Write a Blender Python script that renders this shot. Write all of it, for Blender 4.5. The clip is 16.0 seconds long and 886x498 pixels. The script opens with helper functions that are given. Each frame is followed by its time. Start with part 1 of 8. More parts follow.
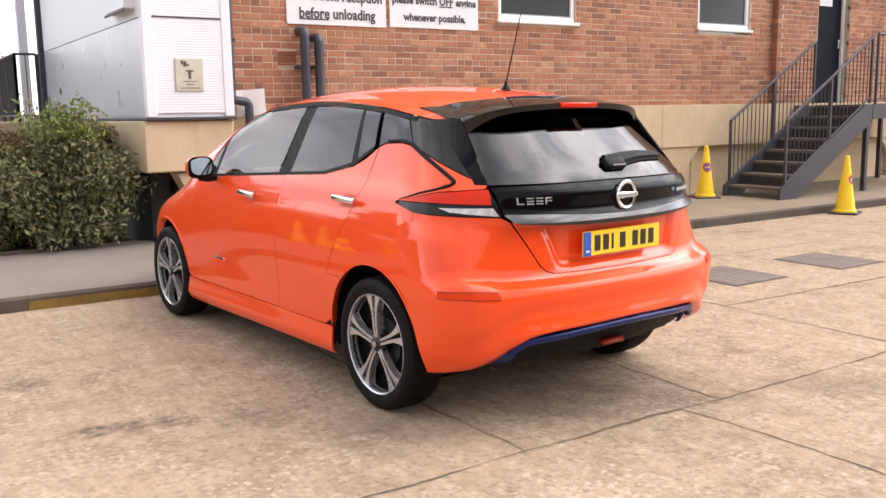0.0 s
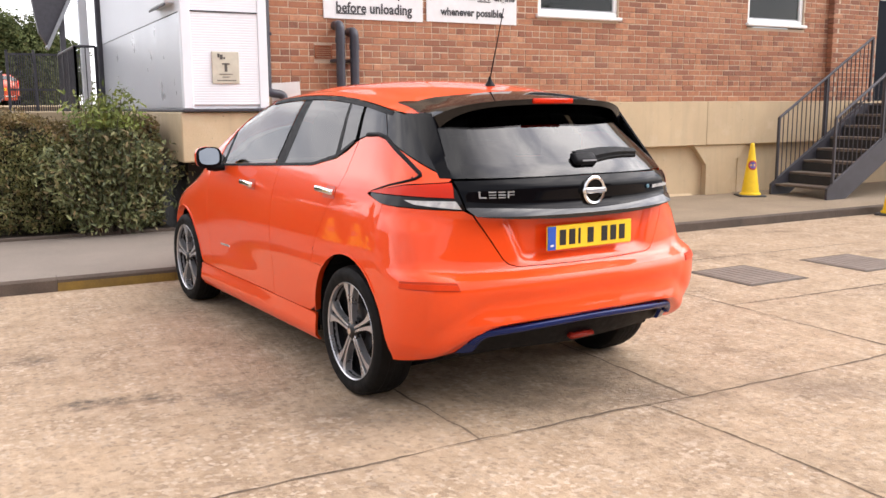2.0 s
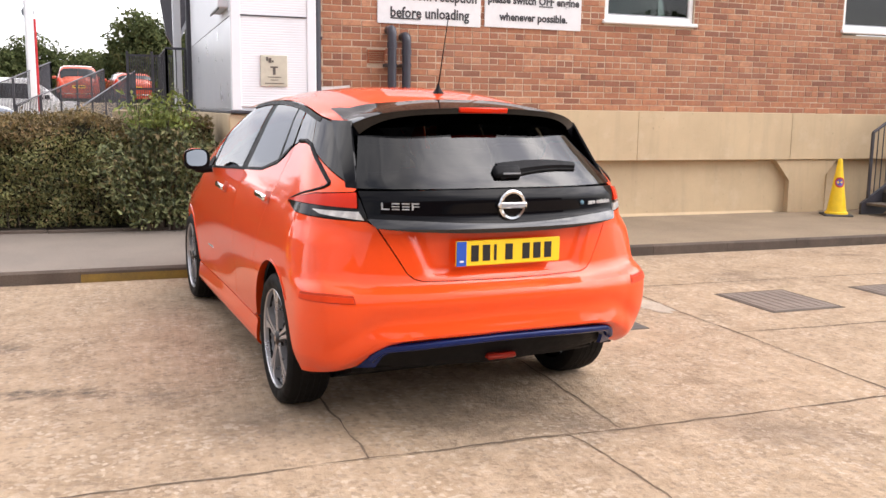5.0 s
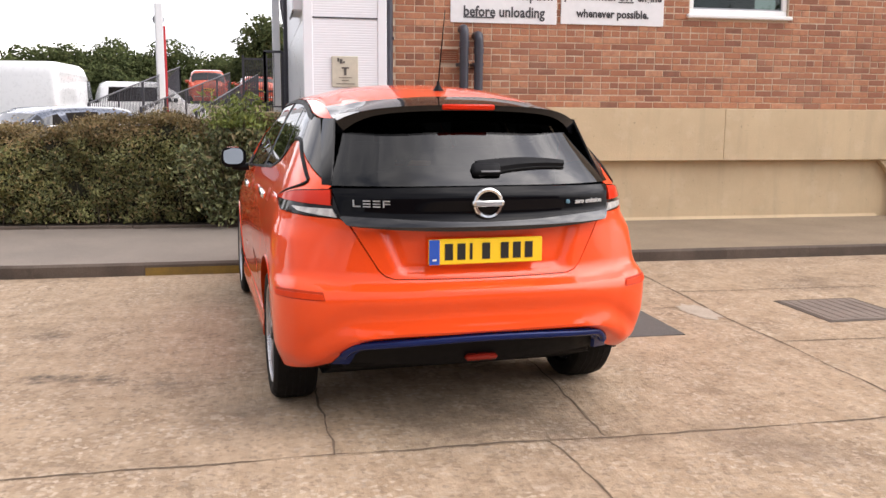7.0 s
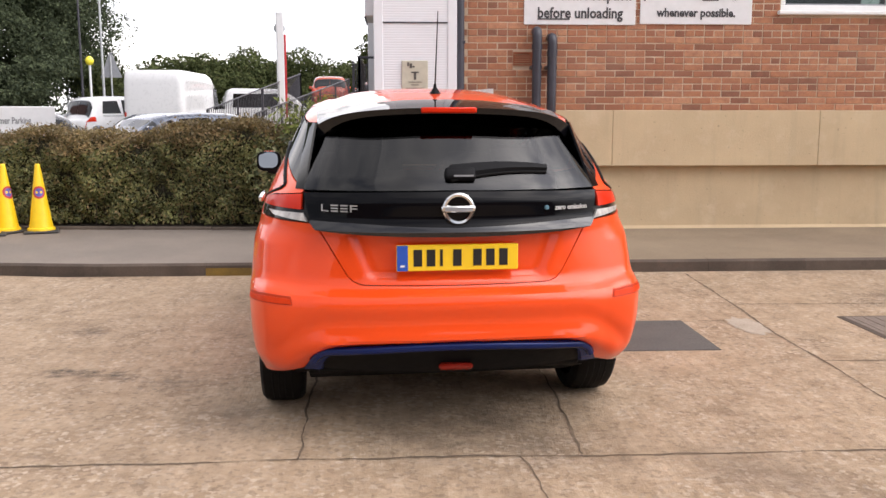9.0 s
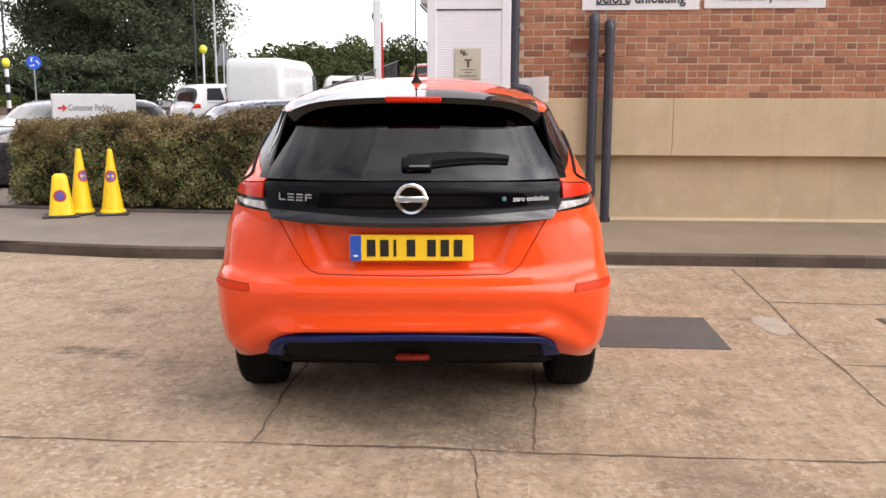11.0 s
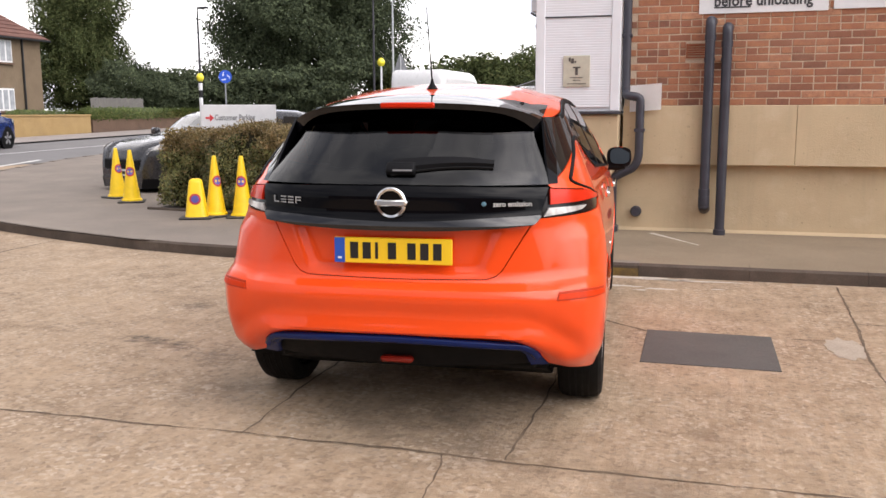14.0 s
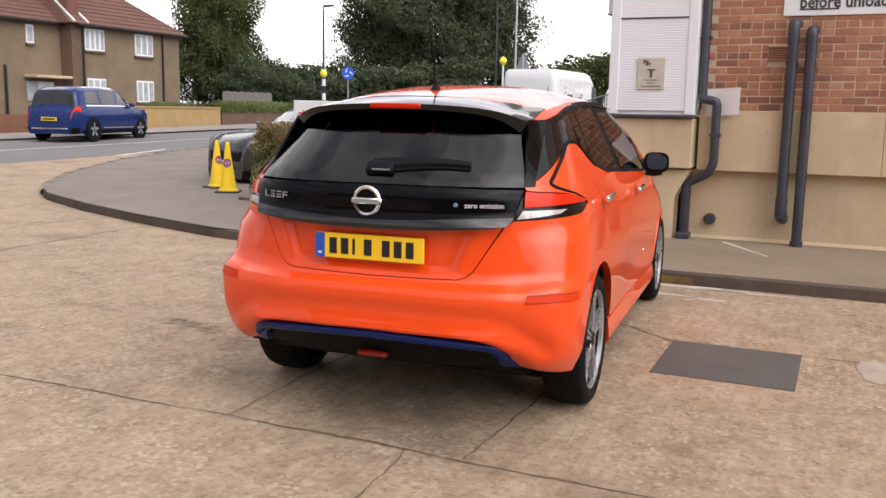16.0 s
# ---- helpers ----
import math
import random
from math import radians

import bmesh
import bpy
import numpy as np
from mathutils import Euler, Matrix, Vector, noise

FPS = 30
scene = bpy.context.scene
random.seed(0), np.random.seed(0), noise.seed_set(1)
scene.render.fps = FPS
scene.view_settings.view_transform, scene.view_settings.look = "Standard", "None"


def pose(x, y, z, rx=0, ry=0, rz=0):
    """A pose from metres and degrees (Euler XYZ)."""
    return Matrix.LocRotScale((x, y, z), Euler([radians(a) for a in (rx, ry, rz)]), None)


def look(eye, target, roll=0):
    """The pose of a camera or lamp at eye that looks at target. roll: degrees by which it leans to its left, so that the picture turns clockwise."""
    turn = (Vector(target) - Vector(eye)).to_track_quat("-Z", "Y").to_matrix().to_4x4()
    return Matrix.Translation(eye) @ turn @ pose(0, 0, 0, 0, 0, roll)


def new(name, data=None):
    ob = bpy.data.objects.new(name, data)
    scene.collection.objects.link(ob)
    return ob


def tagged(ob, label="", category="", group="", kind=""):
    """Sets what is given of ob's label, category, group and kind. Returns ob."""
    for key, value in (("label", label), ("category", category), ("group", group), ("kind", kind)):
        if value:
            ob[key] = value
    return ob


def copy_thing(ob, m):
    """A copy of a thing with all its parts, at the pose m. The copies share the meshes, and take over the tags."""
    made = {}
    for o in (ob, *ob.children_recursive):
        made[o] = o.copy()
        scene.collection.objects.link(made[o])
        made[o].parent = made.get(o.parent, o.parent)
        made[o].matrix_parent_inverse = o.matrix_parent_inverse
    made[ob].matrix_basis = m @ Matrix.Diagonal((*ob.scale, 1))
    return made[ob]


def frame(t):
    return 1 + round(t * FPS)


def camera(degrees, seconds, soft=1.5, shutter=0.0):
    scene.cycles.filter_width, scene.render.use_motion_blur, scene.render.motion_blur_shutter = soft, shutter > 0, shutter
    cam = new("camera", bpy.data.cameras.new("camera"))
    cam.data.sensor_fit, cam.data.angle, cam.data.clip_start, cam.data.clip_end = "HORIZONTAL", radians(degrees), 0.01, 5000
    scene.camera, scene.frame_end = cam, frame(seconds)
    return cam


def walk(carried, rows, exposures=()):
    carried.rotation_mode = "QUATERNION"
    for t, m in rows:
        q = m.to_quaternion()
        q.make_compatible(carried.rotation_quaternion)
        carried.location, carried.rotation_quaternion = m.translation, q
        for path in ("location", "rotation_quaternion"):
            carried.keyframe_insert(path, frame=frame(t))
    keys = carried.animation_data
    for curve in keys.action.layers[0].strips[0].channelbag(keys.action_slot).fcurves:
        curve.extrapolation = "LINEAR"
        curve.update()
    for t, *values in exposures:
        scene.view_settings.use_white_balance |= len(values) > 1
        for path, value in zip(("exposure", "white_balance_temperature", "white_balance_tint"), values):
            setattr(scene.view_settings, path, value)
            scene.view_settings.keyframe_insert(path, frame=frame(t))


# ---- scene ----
cam = camera(52.9, 16.0)
METRES, EYE, TILT, LEAN, TURN = 5.19, 1.425, 0.0, 0.0, -33.0
ROWS = [
    (0.0, 0.0, 0.0, 0.0, -0.14, -8.73, 0.93),
    (0.5, 0.0116, -0.0135, 0.003, 0.44, -8.99, 0.71),
    (1.0, 0.0367, -0.0183, 0.0028, 2.03, -9.09, 1.19),
    (1.5, 0.0719, -0.0208, 0.0033, 4.0, -8.84, -0.4),
    (2.0, 0.0913, -0.0163, 0.0, 4.55, -9.08, 0.36),
    (2.5, 0.1166, -0.0012, 0.0026, 4.62, -8.88, -0.26),
    (3.0, 0.1527, 0.0049, 0.004, 6.35, -9.02, 0.36),
    (3.5, 0.1844, 0.0013, 0.0047, 8.41, -8.81, 0.26),
    (4.0, 0.2093, 0.0173, 0.0022, 9.75, -8.97, -0.15),
    (6.5, 0.3753, 0.0641, 0.0066, 19.7, -8.55, -0.72),
    (7.0, 0.3961, 0.0847, 0.0019, 21.52, -8.86, -0.39),
    (7.5, 0.4242, 0.105, 0.0052, 23.15, -8.93, -0.53),
    (8.0, 0.4667, 0.1134, 0.006, 25.69, -8.76, -0.92),
    (8.5, 0.4903, 0.1306, 0.0015, 28.18, -8.84, -0.09),
    (9.0, 0.5068, 0.1574, 0.0012, 29.9, -8.61, -0.03),
    (11.5, 0.6322, 0.2459, 0.0039, 39.23, -9.52, 0.37),
    (12.0, 0.6498, 0.2582, 0.0029, 41.45, -9.16, 0.92),
    (12.5, 0.6601, 0.2803, 0.0014, 43.08, -8.83, 1.05),
    (13.0, 0.6849, 0.2998, 0.0045, 44.12, -8.99, 0.88),
    (13.5, 0.72, 0.316, 0.0033, 47.83, -9.56, 0.27),
    (14.0, 0.7333, 0.3397, -0.0009, 48.87, -8.77, 0.18),
    (14.5, 0.754, 0.3633, 0.0033, 50.86, -9.04, 0.57),
    (15.0, 0.793, 0.3846, 0.0032, 53.65, -8.89, 0.07),
    (15.5, 0.8083, 0.406, -0.0007, 55.58, -8.76, -0.43),
    (16.0, 0.8166, 0.4339, 0.0022, 57.19, -8.92, -0.99),
]
walk(cam, [(t, pose(0, 0, EYE, TILT, LEAN, TURN) @ pose(METRES * x, METRES * y, METRES * z, 90 + pitch, roll, yaw)) for t, x, y, z, yaw, pitch, roll in ROWS],
     [(0.0, 0.58), (4.0, 0.61), (6.5, 0.40), (8.0, 0.20), (12.5, 0.14), (14.0, 0.07), (16.0, -0.04)])

# ---- light ----
world = bpy.data.worlds.new("overcast_sky")
scene.world = world
world.use_nodes = True
wn = world.node_tree.nodes
wl = world.node_tree.links
wn.clear()
w_out = wn.new("ShaderNodeOutputWorld")
w_sum = wn.new("ShaderNodeAddShader")
w_sky = wn.new("ShaderNodeTexSky")
w_sky.sky_type = 'NISHITA'
w_sky.sun_disc = False
w_sky.sun_elevation = radians(56)
w_sky.sun_rotation = radians(127)
w_sky.air_density, w_sky.dust_density = 1.0, 2.0
w_bg = wn.new("ShaderNodeBackground")
w_bg.inputs["Strength"].default_value = 0.04
w_cloud = wn.new("ShaderNodeBackground")
w_cloud.inputs["Strength"].default_value = 0.92
w_co = wn.new("ShaderNodeTexCoord")
w_map = wn.new("ShaderNodeMapping")
w_map.inputs["Scale"].default_value = (1.6, 1.6, 3.4)
w_noise = wn.new("ShaderNodeTexNoise")
w_noise.inputs["Scale"].default_value = 2.1
w_noise.inputs["Detail"].default_value = 7
w_noise.inputs["Roughness"].default_value = 0.55
w_noise.inputs["Distortion"].default_value = 0.4
w_ramp = wn.new("ShaderNodeValToRGB")
w_ramp.color_ramp.elements[0].position, w_ramp.color_ramp.elements[0].color = 0.38, (0.53, 0.525, 0.585, 1)
w_ramp.color_ramp.elements[1].position, w_ramp.color_ramp.elements[1].color = 0.60, (1.23, 1.165, 1.15, 1)
wl.new(w_co.outputs["Generated"], w_map.inputs["Vector"])
wl.new(w_map.outputs["Vector"], w_noise.inputs["Vector"])
wl.new(w_noise.outputs["Fac"], w_ramp.inputs["Fac"])
# the cloud is brightest round the hidden sun
SUN_WAY = Vector((0.68, -0.22, 0.70)).normalized()
w_dot = wn.new("ShaderNodeVectorMath")
w_dot.operation = 'DOT_PRODUCT'
w_dot.inputs[1].default_value = SUN_WAY
w_nrm = wn.new("ShaderNodeVectorMath")
w_nrm.operation = 'NORMALIZE'
wl.new(w_co.outputs["Generated"], w_nrm.inputs[0])
wl.new(w_nrm.outputs[0], w_dot.inputs[0])
w_glow = wn.new("ShaderNodeMapRange")
w_glow.interpolation_type = 'SMOOTHSTEP'
w_glow.inputs["From Min"].default_value, w_glow.inputs["From Max"].default_value = 0.68, 0.97
w_glow.inputs["To Min"].default_value, w_glow.inputs["To Max"].default_value = 0.92, 5.2
wl.new(w_dot.outputs["Value"], w_glow.inputs["Value"])
w_mul = wn.new("ShaderNodeVectorMath")
w_mul.operation = 'SCALE'
wl.new(w_ramp.outputs["Color"], w_mul.inputs[0])
wl.new(w_glow.outputs[0], w_mul.inputs["Scale"])
# dimmer towards the horizon, as cloud is
w_sep = wn.new("ShaderNodeSeparateXYZ")
wl.new(w_nrm.outputs[0], w_sep.inputs[0])
w_low = wn.new("ShaderNodeMapRange")
w_low.interpolation_type = 'SMOOTHSTEP'
w_low.inputs["From Min"].default_value, w_low.inputs["From Max"].default_value = 0.14, 0.42
w_low.inputs["To Min"].default_value, w_low.inputs["To Max"].default_value = 0.85, 1.0
wl.new(w_sep.outputs[2], w_low.inputs["Value"])
# raised over the houses, to brighten the low sky and the side glass reflections
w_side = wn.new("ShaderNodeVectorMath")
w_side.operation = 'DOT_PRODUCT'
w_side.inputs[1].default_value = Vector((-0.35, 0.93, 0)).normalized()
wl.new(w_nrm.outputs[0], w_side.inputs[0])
w_lift = wn.new("ShaderNodeMapRange")
w_lift.interpolation_type = 'SMOOTHSTEP'
w_lift.inputs["From Min"].default_value, w_lift.inputs["From Max"].default_value = 0.30, 0.95
w_lift.inputs["To Min"].default_value, w_lift.inputs["To Max"].default_value = 0.88, 2.6
wl.new(w_side.outputs["Value"], w_lift.inputs["Value"])
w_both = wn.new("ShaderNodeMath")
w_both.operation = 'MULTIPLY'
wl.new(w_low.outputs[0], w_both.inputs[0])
wl.new(w_lift.outputs[0], w_both.inputs[1])
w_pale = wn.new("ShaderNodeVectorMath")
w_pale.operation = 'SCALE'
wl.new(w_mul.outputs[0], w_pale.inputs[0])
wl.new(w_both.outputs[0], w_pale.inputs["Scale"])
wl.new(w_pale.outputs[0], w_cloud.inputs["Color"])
wl.new(w_sky.outputs["Color"], w_bg.inputs["Color"])
wl.new(w_bg.outputs[0], w_sum.inputs[0])
wl.new(w_cloud.outputs[0], w_sum.inputs[1])
wl.new(w_sum.outputs[0], w_out.inputs["Surface"])
sun_data = bpy.data.lights.new("sun", 'SUN')
sun_data.energy, sun_data.angle, sun_data.color = 0.6, radians(90), (1.0, 0.925, 0.88)
sun = new("sun", sun_data)
sun.matrix_world = look((16, -4, 24), (0, 0, 0))
scene.view_settings.exposure = 0.0


# ---- materials ----
def material(name, rough=0.6, metal=0.0, coat=0.0, spec=0.5):
    m = bpy.data.materials.new(name)
    m.use_nodes = True
    b = m.node_tree.nodes["Principled BSDF"]
    b.inputs["Roughness"].default_value = rough
    b.inputs["Metallic"].default_value = metal
    b.inputs["Coat Weight"].default_value = coat
    b.inputs["Coat Roughness"].default_value = 0.03
    b.inputs["Specular IOR Level"].default_value = spec
    return m, m.node_tree.nodes, m.node_tree.links, b


def rgba(c):
    return (c[0], c[1], c[2], 1)


def noise_fac(n, l, vec, scale, detail=4, lo=0.35, hi=0.65, rough=0.5):
    t = n.new("ShaderNodeTexNoise")
    t.inputs["Scale"].default_value = scale
    t.inputs["Detail"].default_value = detail
    t.inputs["Roughness"].default_value = rough
    l.new(vec, t.inputs["Vector"])
    r = n.new("ShaderNodeMapRange")
    r.inputs["From Min"].default_value, r.inputs["From Max"].default_value = lo, hi
    l.new(t.outputs["Fac"], r.inputs["Value"])
    return r.outputs["Result"]


def mixed(n, l, fac, a, b, mode='MIX'):
    x = n.new("ShaderNodeMix")
    x.data_type, x.blend_type = 'RGBA', mode
    if isinstance(fac, float):
        x.inputs[0].default_value = fac
    else:
        l.new(fac, x.inputs[0])
    for i, c in ((6, a), (7, b)):
        if isinstance(c, tuple):
            x.inputs[i].default_value = rgba(c)
        else:
            l.new(c, x.inputs[i])
    return x.outputs[2]


def place_vec(n, world_space=True):
    if world_space:
        return n.new("ShaderNodeNewGeometry").outputs["Position"]
    return n.new("ShaderNodeTexCoord").outputs["Object"]


def bumped(n, l, b, height, strength, distance=0.01):
    k = n.new("ShaderNodeBump")
    k.inputs["Strength"].default_value, k.inputs["Distance"].default_value = strength, distance
    l.new(height, k.inputs["Height"])
    l.new(k.outputs["Normal"], b.inputs["Normal"])


def rough_stuff(name, c1, c2, c3, scale=3.0, fine=60.0, rough=0.85, bump=0.3, stain=0.6, metal=0.0, world_space=True, dist=0.006, jitter=0.0, spec=0.4):
    """A matt surface: two colours mottled large, a third in blotches, fine grain in colour and relief."""
    m, n, l, b = material(name, rough, metal, spec=spec)
    v = place_vec(n, world_space)
    big = noise_fac(n, l, v, scale, 6, 0.3, 0.7, 0.6)
    col = mixed(n, l, big, c1, c2)
    blot = noise_fac(n, l, v, scale * 0.37, 5, 0.5, 0.72, 0.65)
    sc = n.new("ShaderNodeMath")
    sc.operation = 'MULTIPLY'
    l.new(blot, sc.inputs[0])
    sc.inputs[1].default_value = stain
    col = mixed(n, l, sc.outputs[0], col, c3)
    grain = noise_fac(n, l, v, fine, 3, 0.25, 0.75, 0.7)
    g = n.new("ShaderNodeMapRange")
    g.inputs["To Min"].default_value, g.inputs["To Max"].default_value = 0.78, 1.2
    l.new(grain, g.inputs["Value"])
    mul = n.new("ShaderNodeVectorMath")
    mul.operation = 'SCALE'
    l.new(col, mul.inputs[0])
    l.new(g.outputs[0], mul.inputs["Scale"])
    col = mul.outputs[0]
    if jitter:
        oi = n.new("ShaderNodeObjectInfo")
        j = n.new("ShaderNodeMapRange")
        j.inputs["To Min"].default_value, j.inputs["To Max"].default_value = 1 - jitter, 1 + jitter
        l.new(oi.outputs["Random"], j.inputs["Value"])
        m2 = n.new("ShaderNodeVectorMath")
        m2.operation = 'SCALE'
        l.new(col, m2.inputs[0])
        l.new(j.outputs[0], m2.inputs["Scale"])
        col = m2.outputs[0]
    l.new(col, b.inputs["Base Color"])
    if bump:
        bumped(n, l, b, grain, bump, dist)
    return m


def plain(name, c, rough=0.5, metal=0.0, coat=0.0, vary=0.12, scale=12.0, bump=0.0, spec=0.5):
    """A painted, moulded or metal surface with slight unevenness in colour and gloss."""
    m, n, l, b = material(name, rough, metal, coat, spec)
    v = place_vec(n, False)
    f = noise_fac(n, l, v, scale, 5, 0.3, 0.7, 0.6)
    l.new(mixed(n, l, f, tuple(x * (1 - vary) for x in c), tuple(min(1, x * (1 + vary)) for x in c)), b.inputs["Base Color"])
    r = n.new("ShaderNodeMapRange")
    r.inputs["To Min"].default_value, r.inputs["To Max"].default_value = rough * 0.8, min(1, rough * 1.2)
    l.new(f, r.inputs["Value"])
    l.new(r.outputs[0], b.inputs["Roughness"])
    if bump:
        bumped(n, l, b, noise_fac(n, l, v, scale * 8, 3), bump, 0.002)
    return m


def concrete_yard():
    """Worn, tamped concrete with pinkish gravel showing through."""
    m, n, l, b = material("yard_concrete", 0.82, spec=0.35)
    v = place_vec(n)
    base = mixed(n, l, noise_fac(n, l, v, 1.1, 7, 0.3, 0.7, 0.65), (0.418, 0.302, 0.195), (0.232, 0.162, 0.102))
    base = mixed(n, l, noise_fac(n, l, v, 5.5, 6, 0.42, 0.66, 0.7), base, (0.43, 0.32, 0.217))
    vo = n.new("ShaderNodeTexVoronoi")
    vo.inputs["Scale"].default_value = 46
    l.new(v, vo.inputs["Vector"])
    speck = n.new("ShaderNodeSeparateColor")
    l.new(vo.outputs["Color"], speck.inputs[0])
    light = n.new("ShaderNodeMapRange")
    light.inputs["From Min"].default_value, light.inputs["From Max"].default_value = 0.62, 0.9
    l.new(speck.outputs[0], light.inputs["Value"])
    wear = noise_fac(n, l, v, 2.3, 5, 0.35, 0.6, 0.6)
    k = n.new("ShaderNodeMath")
    k.operation = 'MULTIPLY'
    l.new(light.outputs[0], k.inputs[0])
    l.new(wear, k.inputs[1])
    base = mixed(n, l, k.outputs[0], base, (0.465, 0.365, 0.27))
    dark = n.new("ShaderNodeMapRange")
    dark.inputs["From Min"].default_value, dark.inputs["From Max"].default_value = 0.7, 0.95
    l.new(speck.outputs[1], dark.inputs["Value"])
    k2 = n.new("ShaderNodeMath")
    k2.operation = 'MULTIPLY'
    l.new(dark.outputs[0], k2.inputs[0])
    k2.inputs[1].default_value = 0.35
    base = mixed(n, l, k2.outputs[0], base, (0.13, 0.092, 0.064))
    # tamped ridges run away from the building, broken and uneven
    mp = n.new("ShaderNodeMapping")
    mp.inputs["Scale"].default_value = (21, 1.9, 1)
    mp.inputs["Rotation"].default_value = (0, 0, radians(4))
    l.new(v, mp.inputs["Vector"])
    ridge = noise_fac(n, l, mp.outputs[0], 1.0, 4, 0.3, 0.7, 0.6)
    clod = noise_fac(n, l, v, 19, 6, 0.3, 0.7, 0.7)
    both = n.new("ShaderNodeMath")
    both.operation = 'MULTIPLY_ADD'
    l.new(ridge, both.inputs[0])
    both.inputs[1].default_value = 0.7
    l.new(clod, both.inputs[2])
    wm = n.new("ShaderNodeMapRange")
    wm.inputs["From Max"].default_value = 1.7
    wm.inputs["To Min"].default_value, wm.inputs["To Max"].default_value = 0.74, 1.24
    l.new(both.outputs[0], wm.inputs["Value"])
    mul = n.new("ShaderNodeVectorMath")
    mul.operation = 'SCALE'
    l.new(base, mul.inputs[0])
    l.new(wm.outputs[0], mul.inputs["Scale"])
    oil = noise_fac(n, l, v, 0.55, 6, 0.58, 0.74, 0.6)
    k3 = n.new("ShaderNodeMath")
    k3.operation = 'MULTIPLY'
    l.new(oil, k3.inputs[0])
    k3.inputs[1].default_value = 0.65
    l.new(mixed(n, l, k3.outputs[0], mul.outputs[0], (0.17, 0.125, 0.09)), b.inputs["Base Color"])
    # drip stains left by parked cars; broader dark blotches behind and under the hatchback
    last = b.inputs["Base Color"].links[0].from_socket
    for cx, cy, rad, deep in ((.78, 4.18, .13, 1.5), (.94, 4.16, .12, 1.2), (1.10, 4.12, .11, 1.1), (1.2, 4.05, .09, .9), (.63, 5.13, .14, 1.0), (1.45, 3.95, .2, .7), (1.85, 3.35, .35, .6), (2.95, 3.12, .62, .75), (2.6, 5.9, .8, .75), (.4, 1.2, .5, .75)):
        off = n.new("ShaderNodeVectorMath")
        off.operation = 'DISTANCE'
        l.new(v, off.inputs[0])
        off.inputs[1].default_value = (cx, cy, 0)
        fall = n.new("ShaderNodeMapRange")
        fall.inputs["From Min"].default_value, fall.inputs["From Max"].default_value = rad, rad * 0.2
        l.new(off.outputs["Value"], fall.inputs["Value"])
        spot = n.new("ShaderNodeMath")
        spot.operation = 'MULTIPLY'
        l.new(fall.outputs[0], spot.inputs[0])
        l.new(noise_fac(n, l, v, 3.5 if rad > .3 else 16, 6, 0.35, 0.62, 0.65), spot.inputs[1])
        dim = n.new("ShaderNodeMath")
        dim.operation = 'MULTIPLY'
        l.new(spot.outputs[0], dim.inputs[0])
        dim.inputs[1].default_value = deep
        dim.use_clamp = True
        last = mixed(n, l, dim.outputs[0], last, (0.105, 0.078, 0.056))
    l.new(last, b.inputs["Base Color"])
    h = n.new("ShaderNodeMath")
    h.operation = 'ADD'
    l.new(noise_fac(n, l, v, 70, 4, 0.2, 0.8, 0.7), h.inputs[0])
    wq = n.new("ShaderNodeMath")
    wq.operation = 'MULTIPLY'
    wq.inputs[1].default_value = 0.9
    l.new(both.outputs[0], wq.inputs[0])
    l.new(wq.outputs[0], h.inputs[1])
    bumped(n, l, b, h.outputs[0], 0.7, 0.008)
    return m


def leaf_material(name, dark, light, brown, per_brown=0.1, gloss=0.45):
    m, n, l, b = material(name, gloss, spec=0.4 if gloss < 0.8 else 0.12)
    g = n.new("ShaderNodeNewGeometry")
    ramp = n.new("ShaderNodeValToRGB")
    e = ramp.color_ramp.elements
    e[0].position, e[0].color = 0.0, rgba(dark)
    e[1].position, e[1].color = 1.0 - per_brown, rgba(light)
    x = e.new(1.0)
    x.color = rgba(brown)
    l.new(g.outputs["Random Per Island"], ramp.inputs["Fac"])
    clump = noise_fac(n, l, g.outputs["Position"], 1.6, 3, 0.3, 0.7)
    sc = n.new("ShaderNodeMapRange")
    sc.inputs["To Min"].default_value, sc.inputs["To Max"].default_value = 0.7, 1.25
    l.new(clump, sc.inputs["Value"])
    mul = n.new("ShaderNodeVectorMath")
    mul.operation = 'SCALE'
    l.new(ramp.outputs[0], mul.inputs[0])
    l.new(sc.outputs[0], mul.inputs["Scale"])
    l.new(mul.outputs[0], b.inputs["Base Color"])
    tr = n.new("ShaderNodeBsdfTranslucent")
    l.new(mul.outputs[0], tr.inputs["Color"])
    mx = n.new("ShaderNodeMixShader")
    mx.inputs[0].default_value = 0.25
    out = n["Material Output"]
    l.new(b.outputs[0], mx.inputs[1])
    l.new(tr.outputs[0], mx.inputs[2])
    l.new(mx.outputs[0], out.inputs["Surface"])
    return m


def glass(name, tint, rough=0.0, ior=1.9):
    """A thin pane: tinted see-through, with a mirror reflection that grows at grazing angles."""
    m = bpy.data.materials.new(name)
    m.use_nodes = True
    n, l = m.node_tree.nodes, m.node_tree.links
    n.clear()
    out = n.new("ShaderNodeOutputMaterial")
    t = n.new("ShaderNodeBsdfTransparent")
    t.inputs["Color"].default_value = rgba(tint)
    g = n.new("ShaderNodeBsdfGlossy")
    g.inputs["Roughness"].default_value = rough
    f = n.new("ShaderNodeFresnel")
    f.inputs["IOR"].default_value = ior
    mx = n.new("ShaderNodeMixShader")
    l.new(f.outputs[0], mx.inputs[0])
    l.new(t.outputs[0], mx.inputs[1])
    l.new(g.outputs[0], mx.inputs[2])
    l.new(mx.outputs[0], out.inputs["Surface"])
    return m


